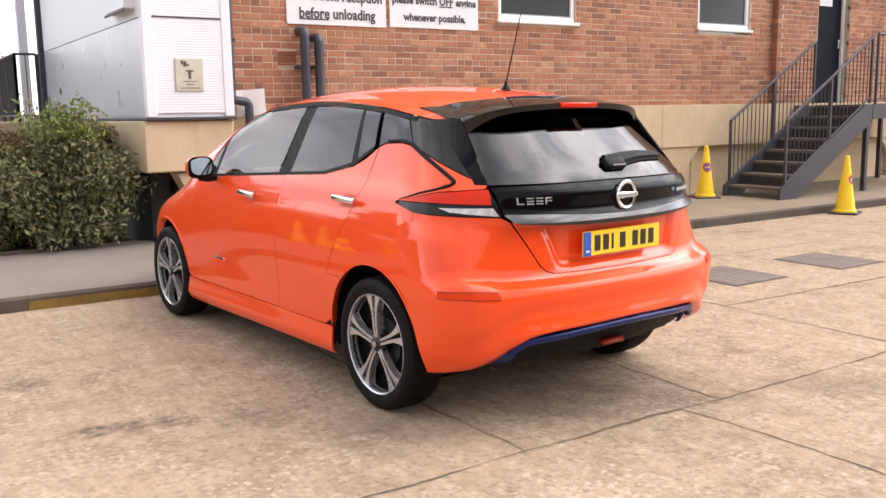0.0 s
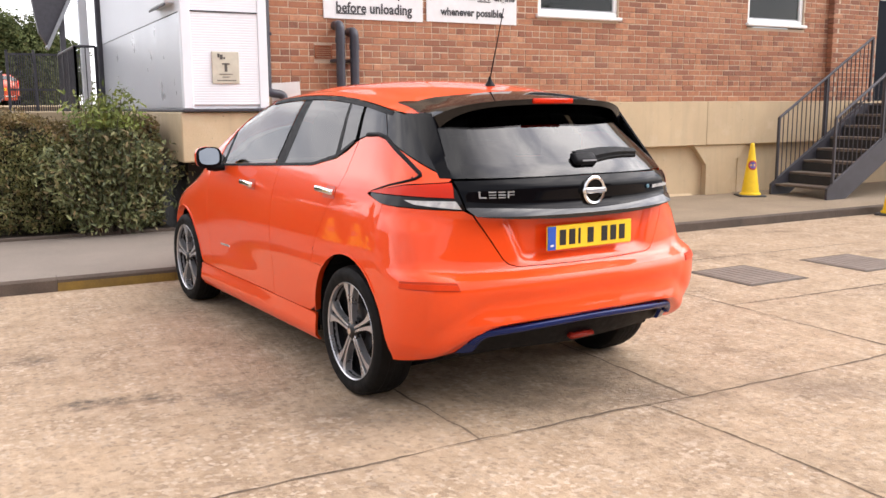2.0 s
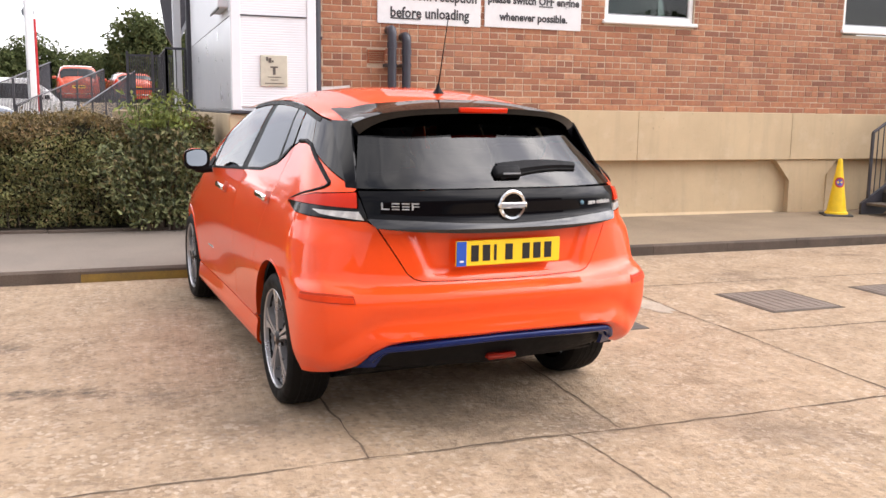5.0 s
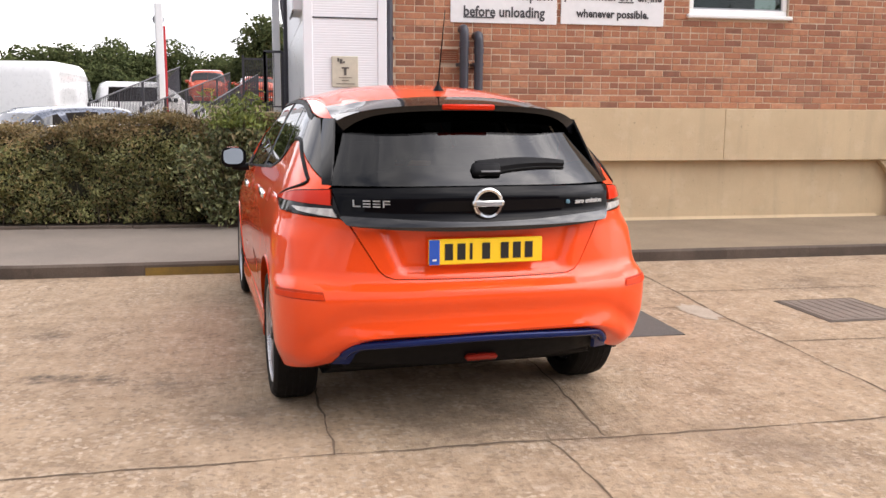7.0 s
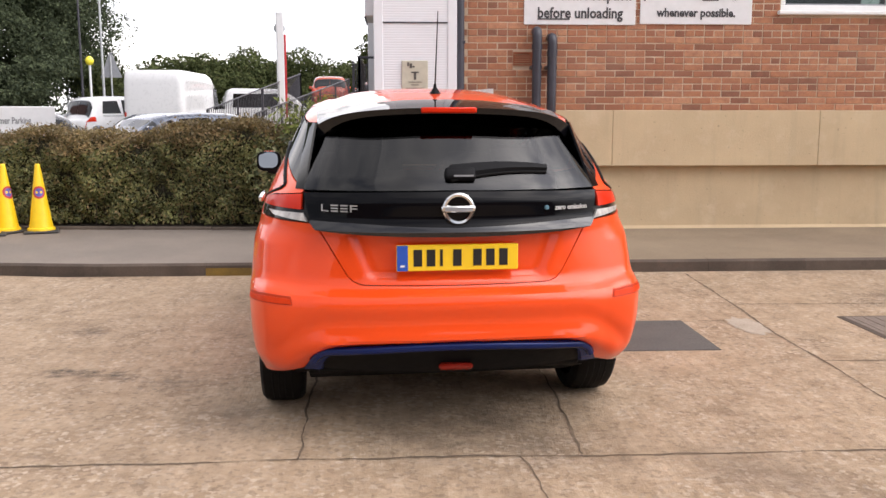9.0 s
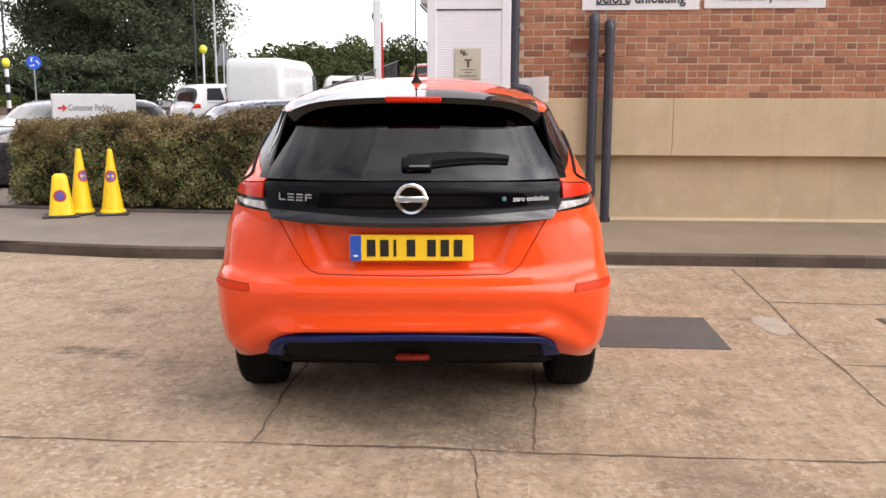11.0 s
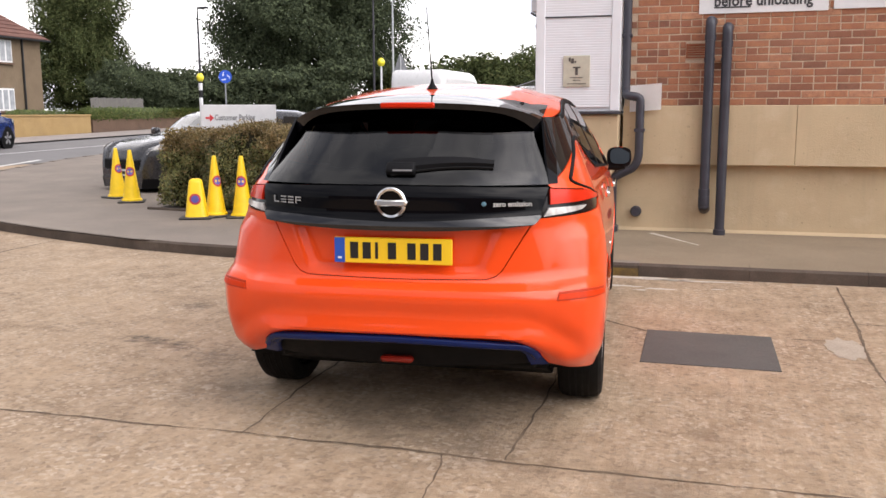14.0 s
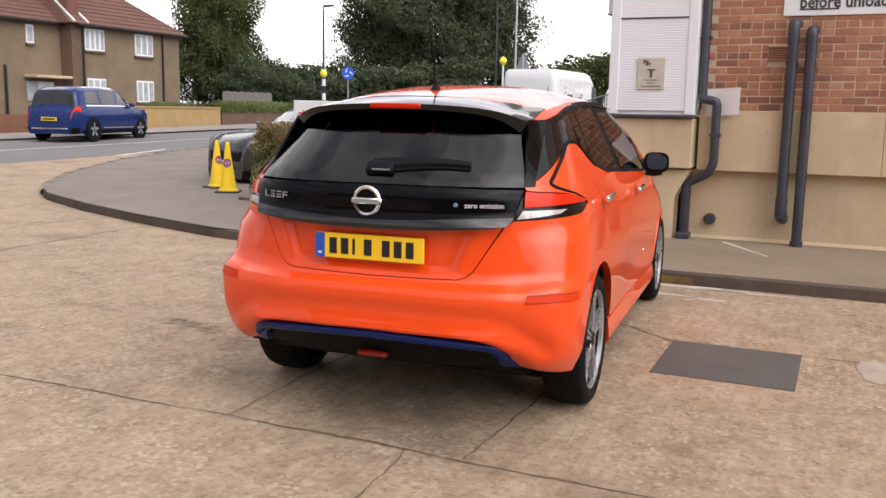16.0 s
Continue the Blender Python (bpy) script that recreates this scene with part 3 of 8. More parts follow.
# the footway: tarmac between the kerb and the building, hedge and car park
inner = [(x, y + 0.13 if x > -1 else y) for x, y in KERB_PATH]
back = [(-10.9, 34.0), (-10.0, 24.0), (-8.6, 18.5), (-6.4, 15.2), (-4.6, 13.6), (-2.6, 12.4), (0.0, 11.6), (2.2, 11.3), (2.2, 9.75), (22, 9.75)]
FOOT_TAN = rough_stuff("footway_concrete", (0.28, 0.216, 0.148), (0.22, 0.17, 0.115), (0.165, 0.126, 0.087), 1.3, 90, 0.88, 0.4, 0.6)
single("pavement_concrete", sheet([(22, 7.33), (22, 9.75), (3.0, 9.75), (3.0, 7.33)], PAVE + .004, 2.0), FOOT_TAN, "tan concrete footway in front of the building", "pavement", kind="structure", smooth=60)
single("pavement", sheet(inner + back, PAVE, 1.0), TARMAC, "grey tarmac footway behind a low kerb", "pavement", kind="structure", smooth=60)
FAR_FOOT = rough_stuff("far_footway", (0.30, 0.26, 0.235), (0.25, 0.22, 0.20), (0.35, 0.30, 0.27), 1.0, 60, 0.9, 0.3, 0.5)
single("far_pavement", sheet([(-18.9, -60), (-18.9, 90), (-21.6, 90), (-21.6, -60)], 0.02, 4.0), FAR_FOOT, "pale far footway beside the main road", "pavement", kind="structure", smooth=60)
line_bm = sheet([(-10.9, 12.8), (-11.05, 12.8), (-12.95, 19.6), (-12.80, 19.6)], -0.02, 1.0)
single("road_line", line_bm, WHITE_LINE, "worn white edge line where the yard meets the road", "road marking", kind="structure")
single("road_line", sheet([(-15.55, -40), (-15.65, -40), (-15.65, 60), (-15.55, 60)], -0.029, 3.0), WHITE_LINE, "thin white centre line on the road", "road marking", kind="structure")


def along(path, step):
    """Points at even steps along a path, with the way there."""
    pts = [Vector((x, y)) for x, y in path]
    out, carry = [], 0.0
    for a, b in zip(pts, pts[1:]):
        d = (b - a).length
        t = carry
        while t < d:
            out.append((a + (b - a) * t / d, (b - a).normalized()))
            t += step
        carry = t - d
    return out


# ---- building ----
def brick_wall_core():
    root = thing("wall_north", "red brick wall over a pale cast concrete base", "wall", kind="structure")
    W1, W2, DR = (7.05, 8.36), (10.80, 12.0), (13.62, 14.5)
    # the core in blocks between the openings, set back behind the brick faces
    y0, y1, top = WALL_Y + 0.0035, WALL_Y + 0.30, 7.6
    for x0, x1, z0, z1 in ((3.36, W1[0], 1.47, top), (W1[0], W1[1], 1.47, 2.56), (W1[0], W1[1], 3.75, top), (W1[1], W2[0], 1.47, top), (W2[0], W2[1], 1.47, 2.56),
                           (W2[0], W2[1], 3.75, top), (W2[1], DR[0], 1.47, top), (DR[0], DR[1], 3.45, top), (DR[1], 24.0, 1.47, top)):
        part("wall_core", box(x0, x1, y0, y1, z0, z1), MORTAR, root, "pale mortar behind the bricks")
    # the end bay stands proud of the rest
    for x0, x1, z0, z1 in ((12.60, DR[0], 1.466, top), (DR[0], DR[1], 3.45, top), (DR[1], 24.0, 1.466, top)):
        part("proud_bay", box(x0, x1, y0 - .10, y0 - .003, z0, z1), MORTAR, root, "pale mortar behind the bricks")
    for k in range(60):
        part("corner_brick", box(12.555, 12.66 + (.11 if k % 2 else .0), WALL_Y - .103, WALL_Y - .004, 1.48 + k * .075, 1.545 + k * .075, .003), BRICK, root)
    part("wall_return", box(3.36, 3.5, WALL_Y + 0.31, 20, 1.47, top), MORTAR, root)
    part("flat_roof", box(3.36, 24, WALL_Y, 20, top, top + 0.2), CAST, root)
    # cast concrete edge beam in bays with open joints
    xs = [3.36, 5.125, 7.53, 9.95, 12.36, 14.8, 17.3, 20.0, 24.0]
    for a, b in zip(xs, xs[1:]):
        part("edge_beam", box(a + 0.0015, b - 0.0015, BAND_Y, WALL_Y + 0.32, 0.848, 1.474, 0.005), CAST, root, "sandy cast concrete edge beam, stained")
    for a, b in zip((3.30, 10.72), (9.87, 24.0)):
        part("base_wall", box(a, b, WALL_Y, WALL_Y + 0.25, -0.3, 0.846), CAST, root, "recessed concrete base wall")
    part("base_wall", box(9.87, 10.72, WALL_Y + 0.012, WALL_Y + 0.26, -0.3, 0.846), CAST, root, "recessed concrete base wall")
    # flared pier under the beam
    for cx, half, flare in ((10.27, 0.27, 0.27), (3.02, 0.14, 0.16), (16.2, 0.27, 0.27)):
        o = [(cx - half, -0.2), (cx + half, -0.2), (cx + half, 0.56), (cx + half + flare, 0.846), (cx - half - flare, 0.846), (cx - half, 0.56)]
        part("pier", prism(o, "y", BAND_Y + 0.03 if cx > 4 else BAND_Y - 0.12, WALL_Y + 0.02, 0.01), CAST, root, "concrete pier with a flared head")
    part("skirting_fillet", prism([(WALL_Y - 0.05, PAVE - 0.02), (WALL_Y + 0.02, PAVE - 0.02), (WALL_Y + 0.02, PAVE + 0.06)], "x", 3.3, 9.8), CAST, root)
    return root, W1, W2, DR


wall_north, WIN_1, WIN_2, DOOR_X = brick_wall_core()


def window(name, x0, x1, z0, z1):
    root = thing(name, "white plastic framed window with dark reflecting glass", "window", kind="structure")
    y = WALL_Y
    f = 0.065
    for a, b, c, d in ((x0, x1, z0, z0 + f), (x0, x1, z1 - f, z1), (x0, x0 + f, z0 + f, z1 - f), (x1 - f, x1, z0 + f, z1 - f)):
        part("window_frame", box(a, b, y + 0.03, y + 0.10, c, d, 0.008), UPVC, root)
    part("window_sill", box(x0 - 0.04, x1 + 0.04, y - 0.05, y + 0.09, z0 - 0.05, z0 - 0.003, 0.01), UPVC, root, "white sill with a dark drip line")
    part("glazing_bead", box(x0 + f, x1 - f, y + 0.05, y + 0.075, z0 + f, z0 + f + 0.018), TRIM_GREY, root)
    p = part("pane", box(x0 + f, x1 - f, y + 0.062, y + 0.068, z0 + f + 0.018, z1 - f), PANE, root, "reflecting window glass")
    p.visible_shadow = False
    # dim room behind
    part("room_back", box(x0 - 0.3, x1 + 0.3, y + 1.3, y + 1.35, z0 - 0.3, z1 + 0.3), ROOM, root)
    part("blind", box(x0 + 0.05, x0 + 0.5, y + 0.16, y + 0.18, z0, z1), ROOM, root)


window("window_1", WIN_1[0], WIN_1[1], 2.60, 3.75)
window("window_2", WIN_2[0], WIN_2[1], 2.63, 3.75)


def wall_sign(x0, x1, z0, z1, lines, size):
    root = thing("wall_sign", "white notice board with dark lettering on the brick wall", "sign", group="wall notices")
    y = WALL_Y
    part("board", box(x0, x1, y - 0.018, y - 0.002, z0, z1, 0.004), SIGN_WHITE, root, "white sheet board")
    m = Matrix.Translation(((x0 + x1) / 2, y - 0.021, 0)) @ Matrix.Rotation(radians(90), 4, 'X')
    for k, (t, wide) in enumerate(lines):
        z = z0 + 0.125 + k * 0.198
        if t:
            lettering(t, size, INK, Matrix.Translation((0, 0, z)) @ m, root, bold=0.004, width=wide)
    return root, m


S1_X, S2_X, S_Z = (4.11, 5.375), (5.425, 6.71), 2.425
sign_a, _ = wall_sign(*S1_X, S_Z, 3.45, [("before unloading", .965), ("showroom reception", 1.155), ("at all times report to", 1.14)], 0.165)
part("underline", box(4.262, 4.625, WALL_Y - 0.0225, WALL_Y - 0.0195, S_Z + 0.055, S_Z + 0.07), INK, sign_a)
sign_b, _ = wall_sign(*S2_X, S_Z + 0.012, 3.45, [("whenever possible.", .905), ("please switch OFF engine", 1.21), ("To avoid disturbance,", 1.01)], 0.128)
part("underline", box(6.13, 6.32, WALL_Y - 0.0225, WALL_Y - 0.0195, S_Z + 0.272, S_Z + 0.285), INK, sign_b)


def air_brick(x, z):
    root = thing("air_vent", "terracotta louvred air brick in the wall", "vent")
    y = WALL_Y - 0.012
    w, h = 0.105, 0.075
    part("frame", box(x - w, x + w, y, y + 0.03, z + h - 0.014, z + h), TERRA, root)
    part("frame", box(x - w, x + w, y, y + 0.03, z - h, z - h + 0.014), TERRA, root)
    for s in (-1, 1):
        a = x + s * (w - 0.007)
        part("frame", box(a - 0.007, a + 0.007, y, y + 0.03, z - h + 0.014, z + h - 0.014), TERRA, root)
    part("backing", box(x - w + 0.01, x + w - 0.01, y + 0.018, y + 0.022, z - h + 0.01, z + h - 0.01), VOID, root)
    for k in range(5):
        zz = z - h + 0.028 + k * 0.0235
        part("slat", prism([(y + 0.002, zz), (y + 0.017, zz + 0.012), (y + 0.017, zz + 0.017), (y + 0.002, zz + 0.006)], "x", x - w + 0.014, x + w - 0.014), TERRA, root)


air_brick(4.10, 2.05)


def soil_pipe(x, top, foot, elbow):
    root = thing("waste_pipe", "slate grey plastic waste pipe standing off the wall", "pipe", group="waste pipes on the wall")
    y = 9.26
    r = 0.051
    part("pipe", tube([(x, y, foot), (x, y, top - 0.05)], r, 20), PIPE, root, smooth=40)
    # bent head that turns into the wall
    part("head", tube(bend([(x, y, top - 0.13), (x, y, top), (x + 0.02, WALL_Y + 0.05, top + 0.01)], 0.07, 6), r + 0.002, 20), PIPE, root, smooth=40)
    part("collar", lathe([(r, 0), (r + 0.007, 0), (r + 0.007, 0.06), (r, 0.06)], 20, None, "z", (x, y, top - 0.2)), PIPE, root, smooth=40)
    for z in (1.95,):
        if z > foot + 0.2:
            part("bracket", box(x - 0.056, x + 0.056, y - 0.02, BAND_Y if z < 1.45 else WALL_Y, z - 0.018, z + 0.018, 0.005), PIPE, root)
    if elbow:
        part("collar", lathe([(r, 0.20), (r + .008, 0.20), (r + .008, 0.13), (r, 0.13)], 20, None, "z", (x, y, foot)), PIPE, root, smooth=40)
        part("elbow", tube(bend([(x, y, foot + 0.12), (x, y, foot + 0.02), (x + 0.01, WALL_Y + 0.02, foot - 0.03)], 0.08, 6), r + 0.008, 20), PIPE, root, smooth=40)
    else:
        part("collar", lathe([(r, 0), (r + 0.012, 0), (r + 0.012, 0.06), (r, 0.06)], 20, None, "z", (x, y, foot)), PIPE, root, smooth=40)


soil_pipe(4.235, 2.34, 0.40, True)
soil_pipe(4.405, 2.27, PAVE, False)
rain = thing("downpipe", "grey rainwater downpipe with two bends beside the cabin", "pipe")
part("pipe", tube(bend([(3.385, 9.30, 5.5), (3.385, 9.30, 1.62), (3.40, 9.24, 1.585), (3.545, 9.235, 1.565), (3.545, 9.235, 0.93), (3.50, 9.25, 0.82), (3.27, 9.30, 0.70), (3.27, 9.32, PAVE)], 0.05, 5), 0.046, 14), PIPE, rain, smooth=40)
part("clip", box(3.33, 3.44, 9.26, 9.42, 2.2, 2.235, 0.004), PIPE, rain)
part("clip", box(3.49, 3.60, 9.19, 9.33, 1.2, 1.235, 0.004), PIPE, rain)
part("shoe", box(3.20, 3.34, 9.2, 9.38, PAVE, PAVE + 0.07, 0.015), PIPE, rain)
single("wall_outlet", lathe([(0.0, -0.05), (0.045, -0.05), (0.06, -0.03), (0.06, 0.03)], 18, None, "y", (3.52, WALL_Y - 0.03, 0.325)), PIPE, "short capped dark outlet pipe in the base wall", "pipe", smooth=40)
# the sheet of paper caught behind the downpipe
pbm = bmesh.new()
pv = [[pbm.verts.new((3.43 + 0.33*i/6, 9.292 + 0.012*math.sin(i*0.9) + 0.008*j, 1.41 + 0.28*j/4 + 0.004*i)) for i in range(7)] for j in range(5)]
for a, b in zip(pv, pv[1:]):
    for i in range(6):
        pbm.faces.new((a[i], a[i+1], b[i+1], b[i]))
bmesh.ops.solidify(pbm, geom=pbm.faces, thickness=0.0015)
single("paper_sheet", pbm, PAPER, "loose white sheet of paper caught on the downpipe", "paper", smooth=60)


def cabin():
    """A clad lobby on the concrete deck, with a ribbed face and a long silver side."""
    x0, x1, y0, y1, z0, z1 = 2.435, 3.335, 9.10, 14.6, 1.40, 5.6
    root = thing("clad_lobby", "white ribbed metal clad lobby on a concrete deck", "cabin")
    part("core", box(x0 + 0.03, x1 - 0.005, y0 + 0.03, y1, z0 + 0.02, z1), CLAD, root)

    def ribbed(u0, u1, v0, v1, axis, at, name, mat, deep=0.0018, pitch=0.026):
        bm = bmesh.new()
        k = int((v1 - v0) / pitch)
        prof = []
        for i in range(k):
            z = v0 + (v1 - v0) * i / k
            prof += [(0.0, z), (deep, z + pitch * 0.22), (deep, z + pitch * 0.75), (0.0, z + pitch * 0.97)]
        rows = []
        for d, z in prof:
            rows.append([bm.verts.new((u, at - d, z) if axis == "y" else (at - d, u, z)) for u in (u0, u1)])
        for a, b in zip(rows, rows[1:]):
            bm.faces.new((a[0], a[1], b[1], b[0]))
        part(name, bm, mat, root)
    ribbed(x0 + 0.10, x1 - 0.10, z0 + 0.06, 2.402, "y", y0 + 0.012, "front_panel", CLAD)
    ribbed(x0 + 0.10, x1 - 0.10, 2.414, z1, "y", y0 + 0.012, "front_panel", CLAD)
    part("side_panel", box(x0 + 0.004, x0 + 0.028, y0 + 0.10, y1 - 0.05, z0 + 0.03, 2.397), CLAD_SIDE, root, "smooth satin silver side panel")
    part("side_panel", box(x0 + 0.004, x0 + 0.028, y0 + 0.10, y1 - 0.05, 2.409, z1), CLAD, root, "smooth white upper side panel")
    part("seam", box(x0 + 0.10, x1 - 0.10, y0 + 0.001, y0 + 0.02, 2.402, 2.414), STEEL, root)
    part("seam", box(x0 + 0.012, x0 + 0.026, y0 + 0.10, y1, 2.3975, 2.4085), STEEL, root)
    part("corner_post", box(x0, x0 + 0.10, y0, y0 + 0.10, z0 + 0.022, z1, 0.006), CLAD, root)
    part("corner_post", box(x1 - 0.10, x1, y0, y0 + 0.10, z0 + 0.022, z1, 0.006), CLAD, root)
    part("drip_sill", box(x0 - 0.02, x1 + 0.012, y0 - 0.025, y0 + 0.04, z0 - 0.012, z0 + 0.02, 0.006), STEEL, root)
    part("drip_sill", box(x0 - 0.02, x0 + 0.03, y0 + 0.04, y1, z0 - 0.012, z0 + 0.02, 0.006), STEEL, root)
    part("hood", box(x0 - 0.10, x0 + 0.02, 9.35, 10.15, 2.50, 2.95, 0.01), CLAD, root, "projecting white hood on the side")
    part("hood_edge", box(x0 - 0.105, x0 - 0.09, 9.34, 10.16, 2.475, 2.498, 0.004), INK, root)
    part("end_post", box(x0 - 0.06, x0 + 0.10, y1, y1 + 0.14, 0.6, z1, 0.01), STEEL, root)
    # small plaque on the front
    pl = part("plaque", box(2.735, 3.020, y0 - 0.008, y0 + 0.008, 1.678, 2.005, 0.004), PLAQUE, root, "small brass coloured plaque with dark bars")
    for a, b, c, d in ((2.865, 2.893, 1.80, 1.88), (2.838, 2.92, 1.872, 1.888), (2.81, 2.95, 1.772, 1.779), (2.84, 2.92, 1.742, 1.749), (2.78, 2.98, 1.706, 1.714), (2.795, 2.815, 1.945, 1.985), (2.82, 2.85, 1.925, 1.975), (2.855, 2.875, 1.93, 1.95)):
        part("bar", box(a, b, y0 - 0.012, y0 - 0.006, c, d), PLAQUE_INK, pl)
    return root


cabin()


def deck():
    root = thing("concrete_deck", "pale concrete deck over a dark undercroft", "deck")
    part("slab", box(2.40, 3.33, 9.13, 15.6, 0.865, 1.385, 0.012), CAST, root, "stained cast concrete slab edge")
    part("side_wall", box(2.55, 2.75, 9.6, 15.4, -0.1, 0.862), VOID, root)
    part("back_wall", box(2.752, 3.30, 9.9, 10.0, -0.1, 0.862), VOID, root)
    part("slab", box(1.2, 2.395, 14.9, 18.5, 0.7, 1.385, 0.012), CAST, root)
    return root


deck()


def railing(name, path, height, label, group, spacing=0.11, bar=0.008, post_every=1.2, post=0.018):
    """Top and bottom rails with upright bars between posts, along a line of floor points."""
    root = thing(name, label, "railing", group=group)
    pts = [Vector(p) for p in path]
    up = Vector((0, 0, height))
    part("top_rail", tube([p + up for p in pts], 0.021, 10), STEEL, root, smooth=50)
    part("bottom_rail", tube([p + Vector((0, 0, 0.09)) for p in pts], 0.012, 8), STEEL, root, smooth=50)
    for a, b in zip(pts, pts[1:]):
        d = (b - a).length
        k = max(1, round(d / post_every))
        for i in range(k + 1):
            p = a + (b - a) * i / k
            part("post", box(p.x - post, p.x + post, p.y - post, p.y + post, p.z, p.z + height, 0.003), STEEL, root)
        k = int(d / spacing)
        for i in range(1, k):
            p = a + (b - a) * i / k
            part("bar", rod(p + Vector((0, 0, 0.09)), p + up, bar, None, 6), STEEL, root, smooth=50)
    return root


def staircase():
    """Open steel stairs up to the side door, with a landing and railings."""
    root = thing("steel_staircase", "dark painted steel stairs with open treads and worn edges", "staircase")
    x0, x1, ya, yb, z0, z1, n = 10.95, 12.95, 7.95, 8.92, PAVE, 1.44, 8
    run, up = (x1 - x0) / (n - 1), (z1 - z0) / n
    for y in (ya, yb):
        o = [(x0 - 0.10, z0), (x0 + 0.28, z0), (x1 + 0.06, z1 - 0.26), (x1 + 0.06, z1), (x1 - 0.12, z1), (x0 - 0.10, z0 + 0.16)]
        part("stringer", prism(o, "y", y - 0.02, y + 0.02, 0.003), STEEL, root)
    for k in range(n - 1):
        x, z = x0 + k * run, z0 + (k + 1) * up
        part("tread", box(x - 0.02, x + 0.27, ya + 0.022, yb - 0.022, z - 0.035, z, 0.006), TREAD, root, "worn flat tread with a pale nosing")
        # the shade under the stairs is put into the riser's colour
        part("riser", box(x + 0.255, x + 0.265, ya + 0.022, yb - 0.022, z - 0.01, z + up - 0.036), VOID, root, "riser plate coloured near-black for the shade under the stairs")
    part("landing", box(x1 + 0.062, 15.6, ya, WALL_Y - 0.14, z1 - 0.05, z1, 0.006), TREAD, root)
    part("landing_edge", box(x1 + 0.07, 15.6, ya - 0.022, ya - 0.002, z1 - 0.22, z1 + 0.01), STEEL, root)
    for x, y in ((12.95, 8.02), (15.3, 8.02), (12.95, 9.2), (15.3, 9.2)):
        part("leg", box(x + 0.02, x + 0.09, y - 0.035, y + 0.035, PAVE, z1 - 0.05, 0.004), STEEL, root)
    for y in (ya, yb):
        railing("stair_railing", [(x0 + 0.02, y, z0 + 0.14), (x1, y, z1 + 0.02)], 0.98, "dark steel stair railing with upright bars", "stair railings")
    railing("landing_railing", [(x1 + 0.15, ya, z1), (15.5, ya, z1)], 1.05, "dark steel landing railing with upright bars", "stair railings")


staircase()


def side_door():
    root = thing("door_1", "dark blue-black panelled steel door at the top of the stairs", "door", kind="structure")
    x0, x1 = DOOR_X
    for a, b in ((x0, x0 + 0.05), (x1 - 0.05, x1)):
        part("door_frame", box(a, b, WALL_Y - 0.01, WALL_Y + 0.12, 1.44, 3.45, 0.004), UPVC, root)
    leaf = part("leaf", box(x0 + 0.052, x1 - 0.052, WALL_Y + 0.03, WALL_Y + 0.09, 1.45, 3.44, 0.004), DOOR_DARK, root)
    part("notice", box(x0 + 0.2, x0 + 0.55, WALL_Y + 0.024, WALL_Y + 0.031, 3.1, 3.22), SIGN_WHITE, leaf)
    part("handle", rod((x1 - 0.14, WALL_Y + 0.0, 2.4), (x1 - 0.14, WALL_Y + 0.0, 2.55), 0.012), CHROME, leaf, smooth=50)


side_door()


# ---- yard fittings ----
def cover(x0, x1, y0, y1, name="drain_cover"):
    root = thing(name, "square rusty brown cast iron drain cover set in concrete", "drain cover", group="drain covers")
    part("frame", box(x0, x1, y0, y1, -0.03, 0.004, 0.003), KERB, root)
    pl = part("plate", box(x0 + 0.035, x1 - 0.035, y0 + 0.035, y1 - 0.035, -0.02, 0.008, 0.003), COVER, root)
    for i in range(7):
        x = x0 + 0.09 + (x1 - x0 - 0.18) * i / 6
        part("rib", box(x - 0.012, x + 0.012, y0 + 0.07, y1 - 0.07, 0.006, 0.0105), COVER, pl)


cover(5.80, 6.48, 4.61, 5.32)
cover(7.12, 7.80, 4.55, 5.26)


# ---- the far side of the yard, plain and closed ----
wall_south = thing("wall_south", "plain brown brick boundary building closing the yard", "wall", kind="structure")
part("wall_core", box(-9.0, 26.0, -15.4, -15.0, -.2, 5.2), TERRA_WALL, wall_south)
part("coping", box(-9.1, 26.1, -15.5, -14.95, 5.203, 5.32, .02), CAST, wall_south)


# ---- the orange hatchback ----
def curve(xs, ys):
    """A smooth curve through a few stations that never overshoots."""
    xs, ys = np.array(xs, float), np.array(ys, float)
    h, d = np.diff(xs), np.diff(ys) / np.diff(xs)
    m = np.zeros(len(xs))
    m[0], m[-1] = d[0], d[-1]
    for i in range(1, len(xs) - 1):
        if d[i-1] * d[i] > 0:
            a, b = 2*h[i] + h[i-1], h[i] + 2*h[i-1]
            m[i] = (a + b) / (a / d[i-1] + b / d[i])

    def f(x):
        x = min(max(x, xs[0]), xs[-1])
        i = min(int(np.searchsorted(xs, x, side="right")) - 1, len(xs) - 2)
        t = (x - xs[i]) / h[i]
        return float((1+2*t)*(1-t)**2*ys[i] + t*(1-t)**2*h[i]*m[i] + t*t*(3-2*t)*ys[i+1] + t*t*(t-1)*h[i]*m[i+1])
    return f


